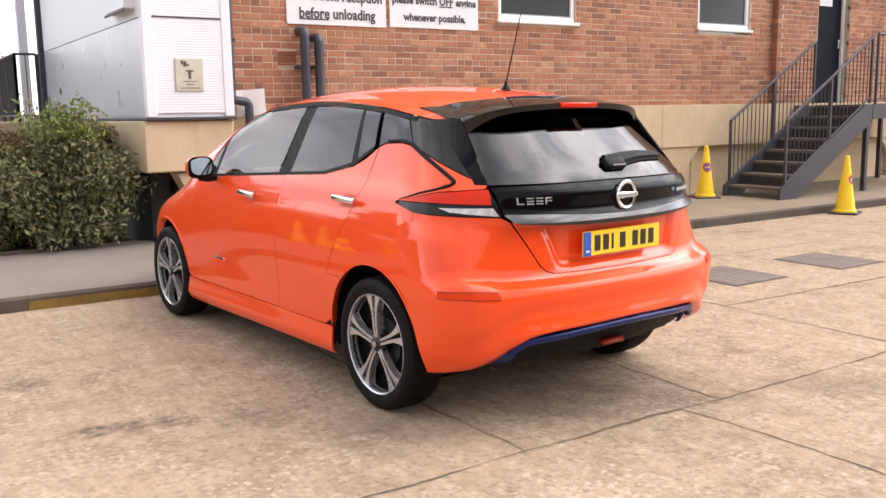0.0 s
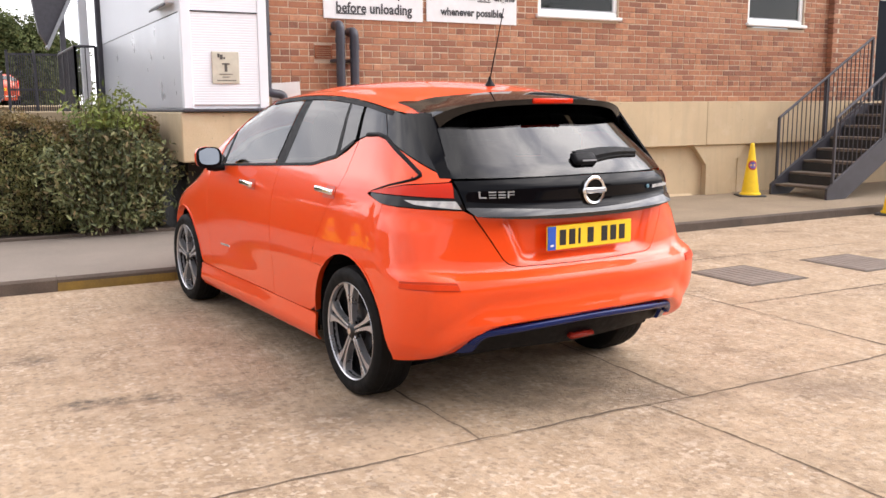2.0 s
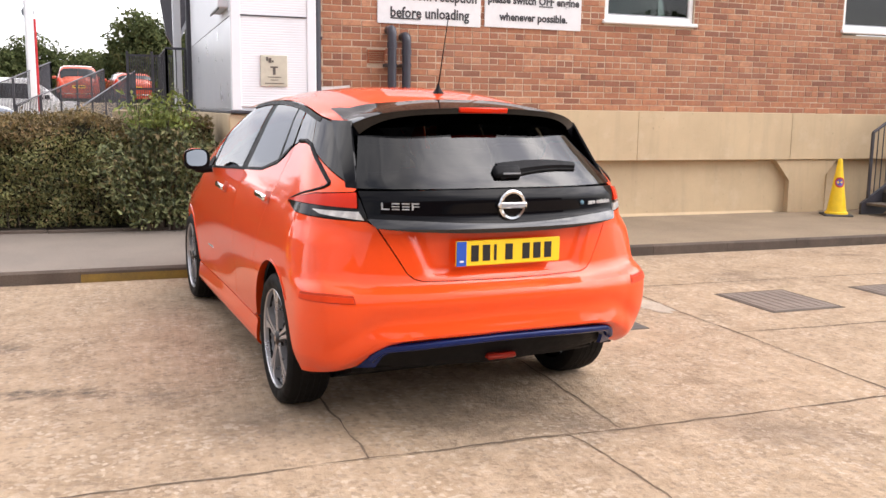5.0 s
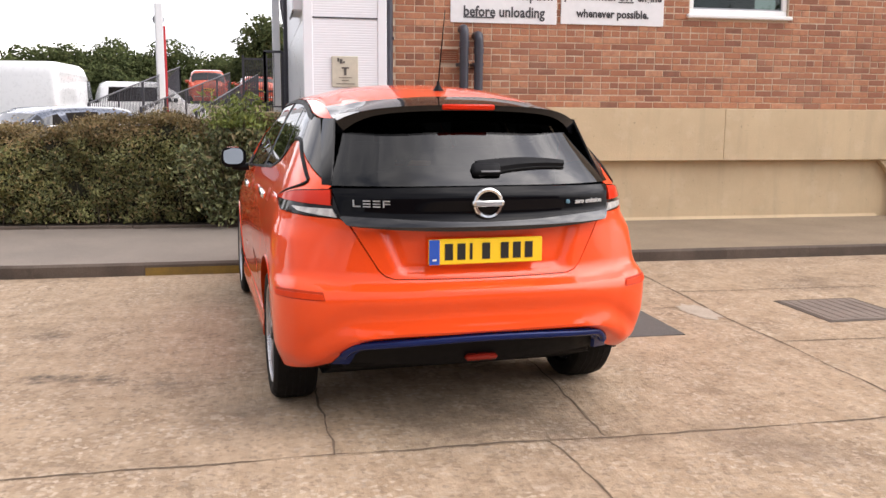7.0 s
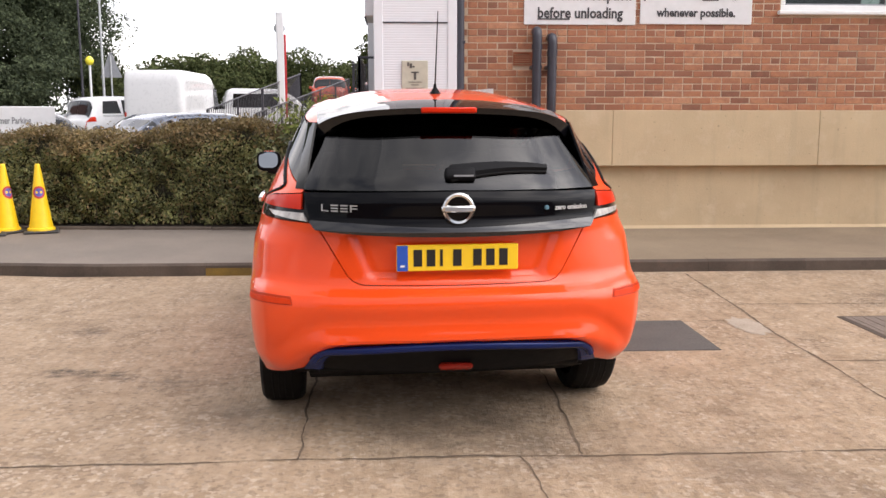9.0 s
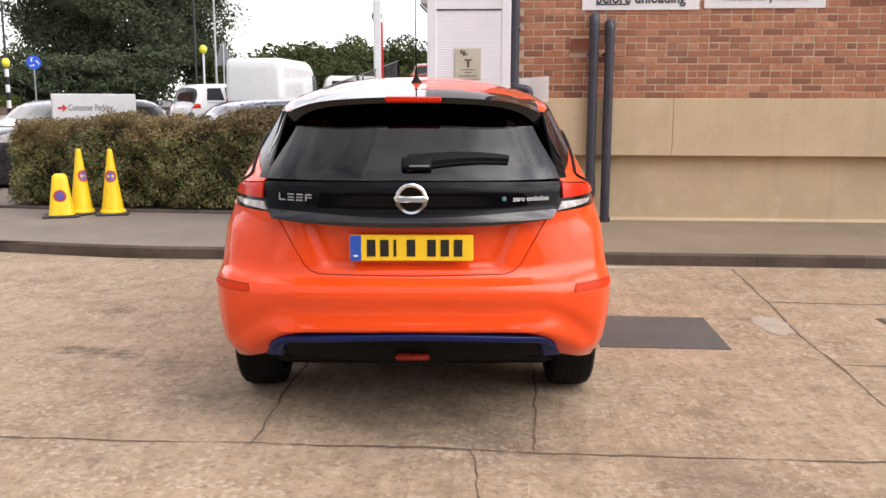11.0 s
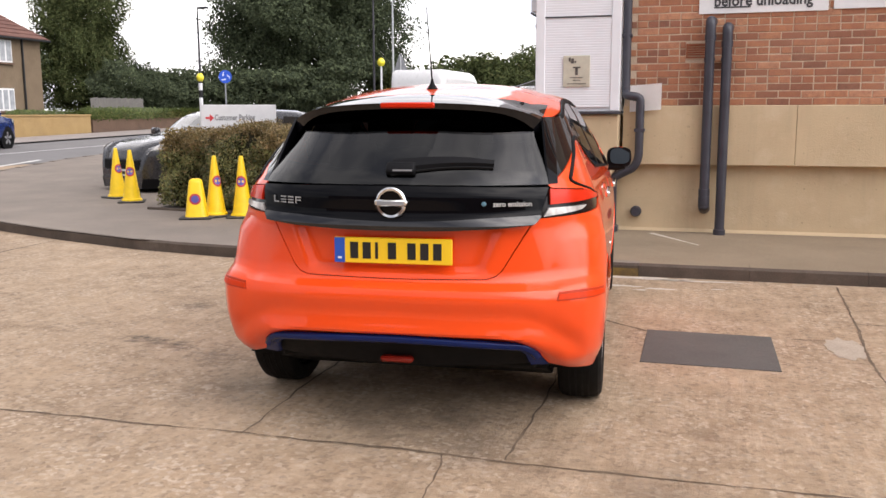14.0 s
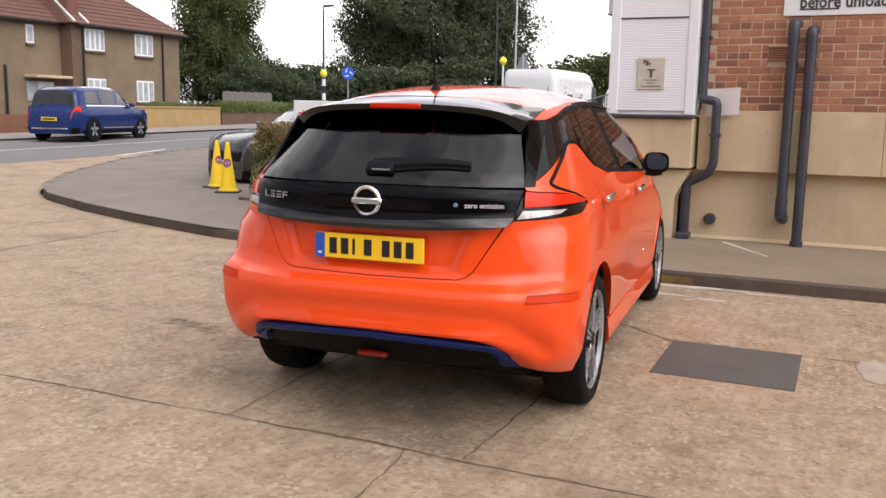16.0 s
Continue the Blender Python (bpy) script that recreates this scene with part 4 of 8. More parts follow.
half_width = curve([.18, .3, .45, .6, .75, .88, .96, 1.03, 1.1, 1.2, 1.3, 1.4, 1.5], [.824, .861, .883, .890, .886, .873, .858, .836, .808, .760, .712, .663, .60])
rear_y = curve([.18, .32, .42, .52, .62, .67, .705, .75, .92, 1.0, 1.06, 1.1, 1.2, 1.3, 1.4, 1.5], [-.60, -.75, -.81, -.845, -.85, -.838, -.785, -.772, -.77, -.785, -.785, -.765, -.665, -.55, -.43, -.29])
front_y = curve([.18, .4, .6, .72, .82, .9, 1.0, 1.1, 1.25, 1.4, 1.5], [3.45, 3.6, 3.62, 3.55, 3.35, 3.08, 2.80, 2.62, 2.34, 1.98, 1.66])
rear_round = curve([.2, .62, .75, 1.04, 1.25, 1.5], [.42, .42, .5, .62, .58, .40])
front_round = curve([.2, .7, .9, 1.1, 1.5], [.9, 1.0, .9, .55, .45])
EXPO = 2.5
QUARTER = math.pi / 2


def side_u(y, z):
    """Where a point at y on the side lies along the ring at height z: 0 in the middle of the tail, 1 where the flank begins."""
    a, d = rear_y(z), rear_round(z)
    if y < a + d:
        c = max(0.0, min(1.0, (a + d - y) / d))
        return math.acos(c ** (EXPO / 2)) / QUARTER
    b, e = front_y(z), front_round(z)
    if y > b - e:
        c = max(0.0, min(1.0, (y - b + e) / e))
        return 1 + (b - e - a - d) + math.asin(c ** (EXPO / 2)) / QUARTER
    return 1 + y - a - d


def tail_u(x, z):
    return math.copysign(math.asin(min(1.0, (abs(x) / half_width(z))) ** (EXPO / 2)) / QUARTER, x)


def hull(u, z):
    """The body's skin."""
    s, u = (-1 if u < 0 else 1), abs(u)
    w, a, d, b, e = half_width(z), rear_y(z), rear_round(z), front_y(z), front_round(z)
    flat = b - e - a - d
    if u < 1:
        p = u * QUARTER
        x, y = w * math.sin(p) ** (2 / EXPO), a + d - d * max(0.0, math.cos(p)) ** (2 / EXPO)
    elif u < 1 + flat:
        x, y = w, a + d + u - 1
    else:
        p = min(1.0, u - 1 - flat) * QUARTER
        x, y = w * max(0.0, math.cos(p)) ** (2 / EXPO), b - e + e * math.sin(p) ** (2 / EXPO)
    if y > 1.9:
        x *= 1 - .055 * ((y - 1.9) / 1.6) ** 2
    # the flank is drawn in between the wheels, below the shoulder
    x -= 0.022 * math.exp(-((y - 1.35) / .75) ** 2) * math.exp(-((z - .50) / .16) ** 2)
    return Vector((s * x, y, z))


def skin(u, z, off):
    p = hull(u, z)
    if not off:
        return p
    h = 0.004
    n = (hull(u + h, z) - hull(u - h, z)).cross(hull(u, min(z + h, 1.499)) - hull(u, z - h))
    if n.length < 1e-9:
        return p
    n.normalize()
    if n.dot(Vector((p.x, p.y - 1.2, 0.15))) < 0:
        n = -n
    return p + n * off


def clip_cell(poly, axis, at, keep_above):
    out = []
    for i, p in enumerate(poly):
        q = poly[(i + 1) % len(poly)]
        a, b = (p[axis] - at, q[axis] - at) if keep_above else (at - p[axis], at - q[axis])
        if a >= 0:
            out.append(p)
        if (a >= 0) != (b >= 0):
            t = a / (a - b)
            out.append((p[0] + (q[0] - p[0]) * t, p[1] + (q[1] - p[1]) * t))
    return out


def panel(points, side=1, off=0.0, thick=0.012, cell=0.04, relief=None, edge=True):
    """A piece of skin with a given outline. Points: ('s', y, z) on the flank or ('t', x, z) on the tail."""
    ring = []
    for i, p in enumerate(points):
        q = points[(i + 1) % len(points)]
        same = p[0] == q[0]
        k = max(1, int(math.hypot(p[1] - q[1], p[2] - q[2]) / 0.03)) if same else 1
        for j in range(k):
            a, z = p[1] + (q[1] - p[1]) * j / k, p[2] + (q[2] - p[2]) * j / k
            u = side * side_u(a, z) if p[0] == 's' else tail_u(side * a, z)
            ring.append((u, z))
    us, zs = [r[0] for r in ring], [r[1] for r in ring]
    bm = bmesh.new()
    nu, nz = int((max(us) - min(us)) / cell) + 1, int((max(zs) - min(zs)) / cell) + 1
    du, dz = (max(us) - min(us)) / nu, (max(zs) - min(zs)) / nz
    cache = {}

    def vert(u, z):
        key = (round(u, 4), round(z, 4))
        if key not in cache:
            p = hull(u, z)
            cache[key] = bm.verts.new(skin(u, z, off + (relief(p.x, p.y, z) if relief else 0.0)))
        return cache[key]
    for i in range(nu):
        strip = clip_cell(ring, 0, min(us) + i * du, True)
        strip = clip_cell(strip, 0, min(us) + (i + 1) * du, False) if strip else []
        if len(strip) < 3:
            continue
        for j in range(nz):
            c = clip_cell(strip, 1, min(zs) + j * dz, True)
            c = clip_cell(c, 1, min(zs) + (j + 1) * dz, False) if c else []
            if len(c) < 3:
                continue
            vs = []
            for u, z in c:
                v = vert(u, z)
                if v not in vs:
                    vs.append(v)
            if len(vs) > 2:
                try:
                    bm.faces.new(vs)
                except ValueError:
                    pass
    bmesh.ops.dissolve_degenerate(bm, dist=0.0004, edges=bm.edges)
    bmesh.ops.recalc_face_normals(bm, faces=bm.faces)
    mid = sum((f.calc_center_median() for f in bm.faces), Vector()) / max(1, len(bm.faces))
    best = max(bm.faces, key=lambda f: f.calc_area())
    c = best.calc_center_median()
    if best.normal.dot(Vector((c.x, c.y - 1.2, 0.1))) < 0:
        bmesh.ops.reverse_faces(bm, faces=bm.faces)
    if thick:
        rim = [e for e in bm.edges if len(e.link_faces) == 1]
        r = bmesh.ops.extrude_edge_only(bm, edges=rim)
        vs = [g for g in r["geom"] if isinstance(g, bmesh.types.BMVert)]
        for v in vs:
            v.co += Vector((-v.co.x * 0.6, -(v.co.y - 1.2) * 0.35, 0)).normalized() * thick
    return bm


def arch(y0, r, z0=.325, top=True, a0=-10, a1=190, n=22):
    """The edge of a wheel arch, from its front foot over the top to its rear foot."""
    return [('s', y0 + r * math.cos(radians(a0 + (a1 - a0) * i / n)), z0 + r * math.sin(radians(a0 + (a1 - a0) * i / n))) for i in range(n + 1)]


def roof_edge(y):
    return 1.495 - .07 * max(0, (.9 - y) / .9) ** 2 - .03 * max(0, (y - .9) / .6) ** 2


def roof_width(y):
    ze = roof_edge(y)
    d = rear_round(ze)
    return half_width(ze) * max(.2, 1 - (max(0.0, rear_y(ze) + d - y) / d) ** EXPO) ** (1 / EXPO) - .004


def roof_z(x, y):
    f = min(1.0, abs(x) / roof_width(y))
    crown = .078 + .034 * min(1.0, max(0.0, (.9 - y) / 1.1)) - .02 * max(0, (y - 1.0) / .6) ** 2
    return roof_edge(y) + crown * (1 - f ** 2.6) - .010 * math.exp(-((f - .80) / .05) ** 2)


def plate_recess(x, y, z):
    """The tailgate is hollowed round the plate, with a firm crease down each side."""
    edge = .475 - .42 * max(0.0, .93 - z)
    side = min(1.0, max(0.0, (edge - abs(x)) / .055))
    foot = min(1.0, max(0.0, (z - .728) / .03))
    return -.025 * side * side * (3 - 2 * side) * foot


def wheel(parent, x, y, side):
    """A tyre on a five twin-spoke alloy with machined faces."""
    R, zc = 0.325, 0.325
    w = part("wheel", lathe([(.235, -.075), (.238, -.02), (.235, .075)], 40, None, "x", (x, y, zc)), RIM_DARK, parent, "five twin-spoke alloy wheel, machined faces over dark pockets", 40)
    prof = [(.246, -.095), (.275, -.106), (.300, -.103), (.318, -.088), (.3255, -.06), (.326, 0), (.3255, .06), (.318, .088), (.300, .103), (.275, .106), (.246, .095)]
    part("tyre", lathe(prof, 56, None, "x", (x, y, zc)), RUBBER, w, "black rubber tyre", 35)
    for k in (-.045, -.015, .015, .045):
        part("tread_groove", lathe([(.3262, k - .004), (.3274, k - .003), (.3274, k + .003), (.3262, k + .004)], 56, None, "x", (x, y, zc)), BLACK_TRIM, w)
    o = side
    part("rim_lip", lathe([(.2475, o*.093), (.2445, o*.0975), (.2385, o*.093), (.234, o*.05)], 56, None, "x", (x, y, zc)), RIM_CUT, w, "thin machined rim edge", 40)
    part("barrel", lathe([(.0, o*.024), (.232, o*.024)], 40, None, "x", (x, y, zc)), BLACK_TRIM, w, "dark wheel pocket")
    part("brake_disc", lathe([(.06, o*.034), (.13, o*.034), (.13, o*.026)], 40, None, "x", (x, y, zc)), RIM_DARK, w)
    for k in range(5):
        a = radians(90 + 72 * k - 4)

        def turned(pts):
            return [(y + r*math.cos(a) - t*math.sin(a), zc + r*math.sin(a) + t*math.cos(a)) for r, t in pts]
        for s in (-1, 1):
            # two broad arms with a slit between them, that flare out to the rim; the faces are machined
            face = [(.030, s*.0025), (.10, s*.0045), (.17, s*.008), (.241, s*.016), (.236, s*.066), (.220, s*.050), (.195, s*.034), (.15, s*.0225), (.09, s*.0175), (.030, s*.016)]
            part("spoke", prism(turned(face), "x", x + o*.050, x + o*.086, 0.003), RIM_CUT, w)
        part("slit", prism(turned([(.05, -.005), (.236, -.018), (.236, .018), (.05, .005)]), "x", x + o*.045, x + o*.068), BLACK_TRIM, w)
    hub = part("hub_cap", lathe([(.0, o*.096), (.024, o*.096), (.034, o*.09), (.05, o*.075)], 28, None, "x", (x, y, zc)), RIM_DARK, w, "", 40)
    part("emblem", lathe([(.0, o*.0985), (.016, o*.0985), (.016, o*.095)], 24, None, "x", (x, y, zc)), CHROME, hub)
    for k in range(5):
        a = radians(54 + 72 * k)
        part("wheel_nut", rod((x + o*.07, y + .056*math.cos(a), zc + .056*math.sin(a)), (x + o*.083, y + .056*math.cos(a), zc + .056*math.sin(a)), .009, None, 6), RIM_DARK, w)
    return w


def hatchback():
    car = thing("hatchback_car", "glossy orange electric hatchback with black tailgate and floating roof pillars", "car", pose(2.857, 3.75, 0, 0, 0, 4.2))
    S, T = (lambda y, z: ('s', y, z)), (lambda x, z: ('t', x, z))

    # tail
    low = [T(-.665, .315), T(-.62, .40), T(-.585, .43), T(0, .462), T(.585, .43), T(.62, .40), T(.665, .315)]
    hatch_low = [T(-.578, .948), T(-.462, .752), T(-.435, .728), T(-.395, .716), T(0, .712), T(.395, .716), T(.435, .728), T(.462, .752), T(.578, .948)]
    g = 0.0035

    def slot(x, y, z):
        """Creased corners and an undercut along the foot of the bumper."""
        ax = abs(x)
        k = 0.0
        # a crease down each rear corner
        k += .024 * max(0.0, 1 - abs(ax - .80) / .13) * min(1.0, max(0.0, (.95 - z) / .08)) * min(1.0, max(0.0, (z - .30) / .08))
        # a ledge over the blue strip that sweeps down to the corners, hollow above it
        ledge = .487 - .012 * min(1.0, ax / .55) - .10 * max(0.0, (ax - .55) / .2) ** 1.3
        fade = min(1.0, max(0.0, (.81 - ax) / .09))
        if fade:
            broad = .020 + .045 * min(1.0, max(0.0, (ax - .54) / .16))
            k += fade * .020 * math.exp(-((z - ledge) / broad) ** 2) - fade * .012 * math.exp(-((z - ledge - .085) / .045) ** 2)
        # undercut below a ridge that sweeps down to the corners
        ridge = .505 - .17 * min(1.0, ax / .74) ** 5
        if z < ridge:
            k -= fade * .030 * min(1.0, (ridge - z) / (.05 + .08 * min(1.0, max(0.0, (ax - .5) / .2))))
        return k
    # the bumper wraps from wheel arch to wheel arch, outline walked left, under, right, then back over the top
    ring = [('s-', -.31, .985), ('s-', -.315, .80), ('s-', -.345, .60)] + [('s-', y, z) for _, y, z in arch(0, .395, a0=142, a1=188, n=6)] + [('s-', -.44, .275)]
    ring += [('t', x, z) for _, x, z in low]
    ring += [('s+', -.44, .275)] + [('s+', y, z) for _, y, z in arch(0, .395, a0=188, a1=142, n=6)] + [('s+', -.345, .60), ('s+', -.315, .80), ('s+', -.31, .985)]
    ring += [('s+', -.40, .979), ('t', .62, .969), ('t', .586, .948)] + [('t', x + (g if x > 0 else -g), z - g) for _, x, z in hatch_low[::-1][1:-1]] + [('t', -.586, .948), ('t', -.62, .969), ('s-', -.40, .979)]
    part("rear_bumper", mixed_panel(ring, 0.0, relief=slot, cell=.022), ORANGE, car, "", 28)
    for s in (-1, 1):
        part("reflector_slot", panel([T(.695, .632), S(-.53, .634), S(-.53, .664), T(.702, .664)], s, .0025, .006, .02, slot), SLOT_SHADE, car, "slim shaded slot in the bumper", 30)
        part("reflector", panel([T(.700, .635), S(-.533, .637), S(-.533, .654), T(.704, .654)], s, .0055, .006, .02, slot), REFLECTOR, car, "slim orange reflector strip", 30)
    part("tailgate", panel(hatch_low + [T(.52, .968), T(.40, .966), T(.2, .958), T(0, .955), T(-.2, .958), T(-.40, .966), T(-.52, .968)], 1, 0.001, .012, .015, plate_recess), ORANGE, car, "orange tailgate hollowed round the plate", 30)
    lip = [T(-.612, .982), T(-.572, .954), T(-.44, .943), T(-.2, .93), T(0, .925), T(.2, .93), T(.44, .943), T(.572, .954), T(.612, .982), T(.640, 1.094), T(.3, 1.102), T(0, 1.104), T(-.3, 1.102), T(-.640, 1.094)]
    band = part("tailgate_band", panel(lip, 1, .010, .02, .011, lambda x, y, z: .036 * min(1.0, max(0.0, (.992 - z) / .034))), BLACK_GLOSS, car, "gloss black band across the tailgate", 30)
    low_edge = lip[:9]
    lip_top = [T(.604, .986), T(.44, .983), T(.2, .974), T(0, .970), T(-.2, .974), T(-.44, .983), T(-.604, .986)]
    part("band_lip", panel(low_edge + lip_top, 1, .0125, .012, .011, lambda x, y, z: .036 * min(1.0, max(0.0, (.992 - z) / .034))), LIP_GLOSS, band, "gloss black lip that catches the sky", 30)
    glass_out = [T(-.640, 1.108), T(0, 1.112), T(.640, 1.108), T(.565, 1.385), T(.3, 1.40), T(0, 1.405), T(-.3, 1.40), T(-.565, 1.385)]
    rw = part("rear_window", panel(glass_out, 1, .004, .004, .03), PRIVACY, car, "dark tinted rear window", 30)
    fr = [T(-.640, 1.106), T(-.60, 1.106), T(-.535, 1.36), T(0, 1.385), T(.535, 1.36), T(.60, 1.106), T(.640, 1.106), T(.57, 1.41), T(0, 1.43), T(-.57, 1.41)]
    part("window_surround", panel(fr, 1, .0005, .006, .03), BLACK_GLOSS, car, "", 30)
    # wiper: motor housing, broad tapered arm and blade
    def wiper_at(i, dz, off):
        x, zz = -.02 + .43 * i / 12, 1.176 + .020 * math.sin(i / 12 * 2.6) + dz
        return skin(tail_u(x, zz), zz, off)
    wb = bmesh.new()
    rows = []
    for i in range(13):
        h = .030 - .020 * i / 12
        rows.append([wb.verts.new(wiper_at(i, dz, off)) for dz, off in ((-h, .008), (-h * .6, .026), (h * .7, .028), (h, .010))])
    for a, b in zip(rows, rows[1:]):
        for k in range(4):
            wb.faces.new((a[k], a[(k + 1) % 4], b[(k + 1) % 4], b[k]))
    wb.faces.new(rows[0])
    wb.faces.new(rows[-1][::-1])
    wp = part("rear_wiper", wb, BLACK_TRIM, car, "black rear wiper with a broad tapered arm", 30)
    part("wiper_blade", tube([wiper_at(i, -.030 + .018 * i / 12, .008) for i in range(13)], .006, 6), RUBBER, wp, "", 50)
    hs = skin(tail_u(.0, 1.168), 1.168, .014)
    hb = box(-.045, .085, -.018, .024, -.030, .030, .012, None, 2)
    bmesh.ops.transform(hb, verts=hb.verts, matrix=Matrix.Translation(hs) @ Matrix.Rotation(radians(-42), 4, 'X'))
    part("wiper_housing", hb, BLACK_TRIM, wp, "", 50)
    part("washer_mark", box(-.01, .075, hs.y - .028, hs.y - .022, 1.170, 1.177), TRIM_GREY, wp)

    # emblem, lettering bars and plate
    ec = skin(0, 1.04, .018)
    em = part("emblem", lathe([(.049, -.004), (.052, -.010), (.061, -.012), (.067, -.006), (.067, .006)], 44, None, "y", ec), CHROME, car, "round chrome emblem crossed by a bar", 40)
    part("emblem_bar", box(-.072, .072, ec.y - .016, ec.y - .002, ec.z - .014, ec.z + .014, .006), CHROME, em, "", 40)
    part("emblem_inset", box(-.058, .058, ec.y - .0185, ec.y - .015, ec.z - .008, ec.z + .008), TRIM_GREY, em)
    part("emblem_back", lathe([(.0, .0), (.05, .0), (.05, .008)], 40, None, "y", ec), BLACK_GLOSS, em)
    badge = part("model_badge", bmesh.new(), CHROME, car, "chrome lettering shown as plain bars")
    for k in range(4):
        x = -.562 + .039 * k
        for a, b, c, d in ((0, .007, 0, .03), (.007, .03, 0, .006)) if k == 0 else ((0, .03, .024, .03), (0, .03, 0, .006), (0, .03, .012, .017)) if k != 3 else ((0, .03, .024, .03), (0, .007, 0, .024), (.007, .03, .012, .017)):
            bb = bmesh.new()
            vs = []
            for px, pz in ((x + a, 1.024 + c), (x + b, 1.024 + c), (x + b, 1.024 + d), (x + a, 1.024 + d)):
                vs.append(bb.verts.new(skin(tail_u(px, pz), pz, .0165)))
            bb.faces.new(vs)
            bmesh.ops.solidify(bb, geom=bb.faces, thickness=.004)
            part("letter_bar", bb, BADGE, badge)
    zc = skin(tail_u(.50, 1.034), 1.034, .0155)
    za = math.atan2(skin(tail_u(.56, 1.034), 1.034, 0).y - skin(tail_u(.40, 1.034), 1.034, 0).y, .16)
    lettering("zero emission", .030, BADGE, Matrix.Translation(zc) @ Matrix.Rotation(za, 4, 'Z') @ Matrix.Rotation(radians(90), 4, 'X'), car, "slogan_badge", .0006, label="small chrome zero emission lettering")
    drop = part("slogan_dot", lathe([(.0, -.004), (.008, -.003), (.010, .0), (.010, .004)], 20, None, "y", (skin(tail_u(.385, 1.036), 1.036, .016))), plain("badge_blue", (.10, .20, .26), .3), car)
    py = rear_y(.83) - .008
    npl = part("number_plate", box(-.26, .26, py - .012, py, .776, .888, .004), PLATE_YELLOW, car, "yellow rear number plate with its characters as plain bars")
    part("plate_band", box(-.258, -.212, py - .0145, py - .0105, .778, .886), PLATE_BLUE, npl)
    part("plate_mark", box(-.244, -.226, py - .017, py - .014, .795, .803), SIGN_WHITE, npl)
    for k in range(7):
        x = -.188 + .056 * k + (.03 if k > 3 else 0)
        part("bar", box(x, x + (.036 if k not in (2,) else .012), py - .0145, py - .011, .797, .868), PLATE_BLACK, npl)

    # lower tail: blue strip and dark diffuser
    strip_low = [T(.590, .318), T(.572, .376), T(.54, .404), T(0, .446), T(-.54, .404), T(-.572, .376), T(-.590, .318)]
    part("strip_backing", panel(low + strip_low, 1, -.016, .02, .025), BLUE_TRIM, car, "", 30)
    blue_path = [(.618, .372), (.600, .402), (.565, .424), (.40, .435), (.20, .446), (0, .450)]
    blue_path = [(-x, z) for x, z in blue_path[:-1]] + blue_path[::-1]
    part("blue_trim", tube(bend([skin(tail_u(x, z), z, -.010) for x, z in blue_path], .05, 4), .0195, 12), BLUE_TRIM, car, "metallic blue trim strip above the diffuser", 60)
    dif = [T(-.588, .316), T(-.570, .374), T(-.538, .402), T(0, .444), T(.538, .402), T(.570, .374), T(.588, .316), T(.55, .285), T(0, .262), T(-.55, .285)]
    part("diffuser", panel(dif, 1, -.05, .05, .03, lambda x, y, z: -.02 if .12 < abs(x) < .42 and z < .36 else 0.0), BLACK_TRIM, car, "black plastic diffuser", 30)
    for s in (-1, 1):
        part("bumper_corner", panel([T(.60, .312), T(.655, .308), T(.735, .282), ('s', -.43, .268), ('s', -.43, .25), T(.6, .28)], s, -.045, .04, .03), BLACK_TRIM, car, "", 30)
    fy = rear_y(.335) + .02
    part("fog_lamp", box(-.075, .075, fy - .012, fy + .03, .328, .356, .01), FOG_LENS, car, "small red fog lamp in the diffuser", 40)
    part("underbody", prism([(-.50, .265), (-.18, .15), (3.3, .15), (3.3, .25), (-.50, .30)], "x", -.64, .64), BLACK_TRIM, car)
    part("underbody_tray", box(-.60, .60, -.58, -.305, .285, .32, .012), BLACK_TRIM, car)
    part("rear_beam", box(-.62, .62, -.16, .16, .20, .30, .03), BLACK_TRIM, car)

    # spoiler over the rear window with the brake lamp in its edge
    sb = bmesh.new()
    rows = []
    for i in range(33):
        x = -.585 + 1.17 * i / 32
        k = abs(x) / .585
        y_end = -.505 + .15 * k ** 3.5
        z_end = 1.460 - .032 * k ** 2 - .045 * k ** 7
        y_top = -.265 + .25 * k ** 2.5
        pts = []
        for j in range(9):
            y = y_top + (y_end - y_top) * j / 8
            z = roof_z(x, y) + .005
            if y < -.22:
                t = (-.22 - y) / (-.22 - y_end)
                z = (roof_z(x, -.22) + .005) * (1 - t) + z_end * t + .006 * math.sin(math.pi * t)
            pts.append((x, y, z))
        pts += [(x * .995, y_end + .006, z_end - .026 - .05 * k ** 8), (x * .985, y_end + .11, z_end - .034 - .03 * k ** 8), (x * .97, y_end + .20, z_end - .03)]
        rows.append([sb.verts.new(p) for p in pts])
    for a, b in zip(rows, rows[1:]):
        for j in range(len(a) - 1):
            sb.faces.new((a[j], a[j+1], b[j+1], b[j]))
    for r in (rows[0], rows[-1]):
        sb.faces.new(r)
    sp = part("spoiler", sb, PILLAR_GLOSS, car, "gloss black roof spoiler", 35)
    part("brake_lamp", box(-.125, .125, -.512, -.49, 1.436, 1.462, .006), RED_LENS, sp, "red high-level brake lamp", 40)
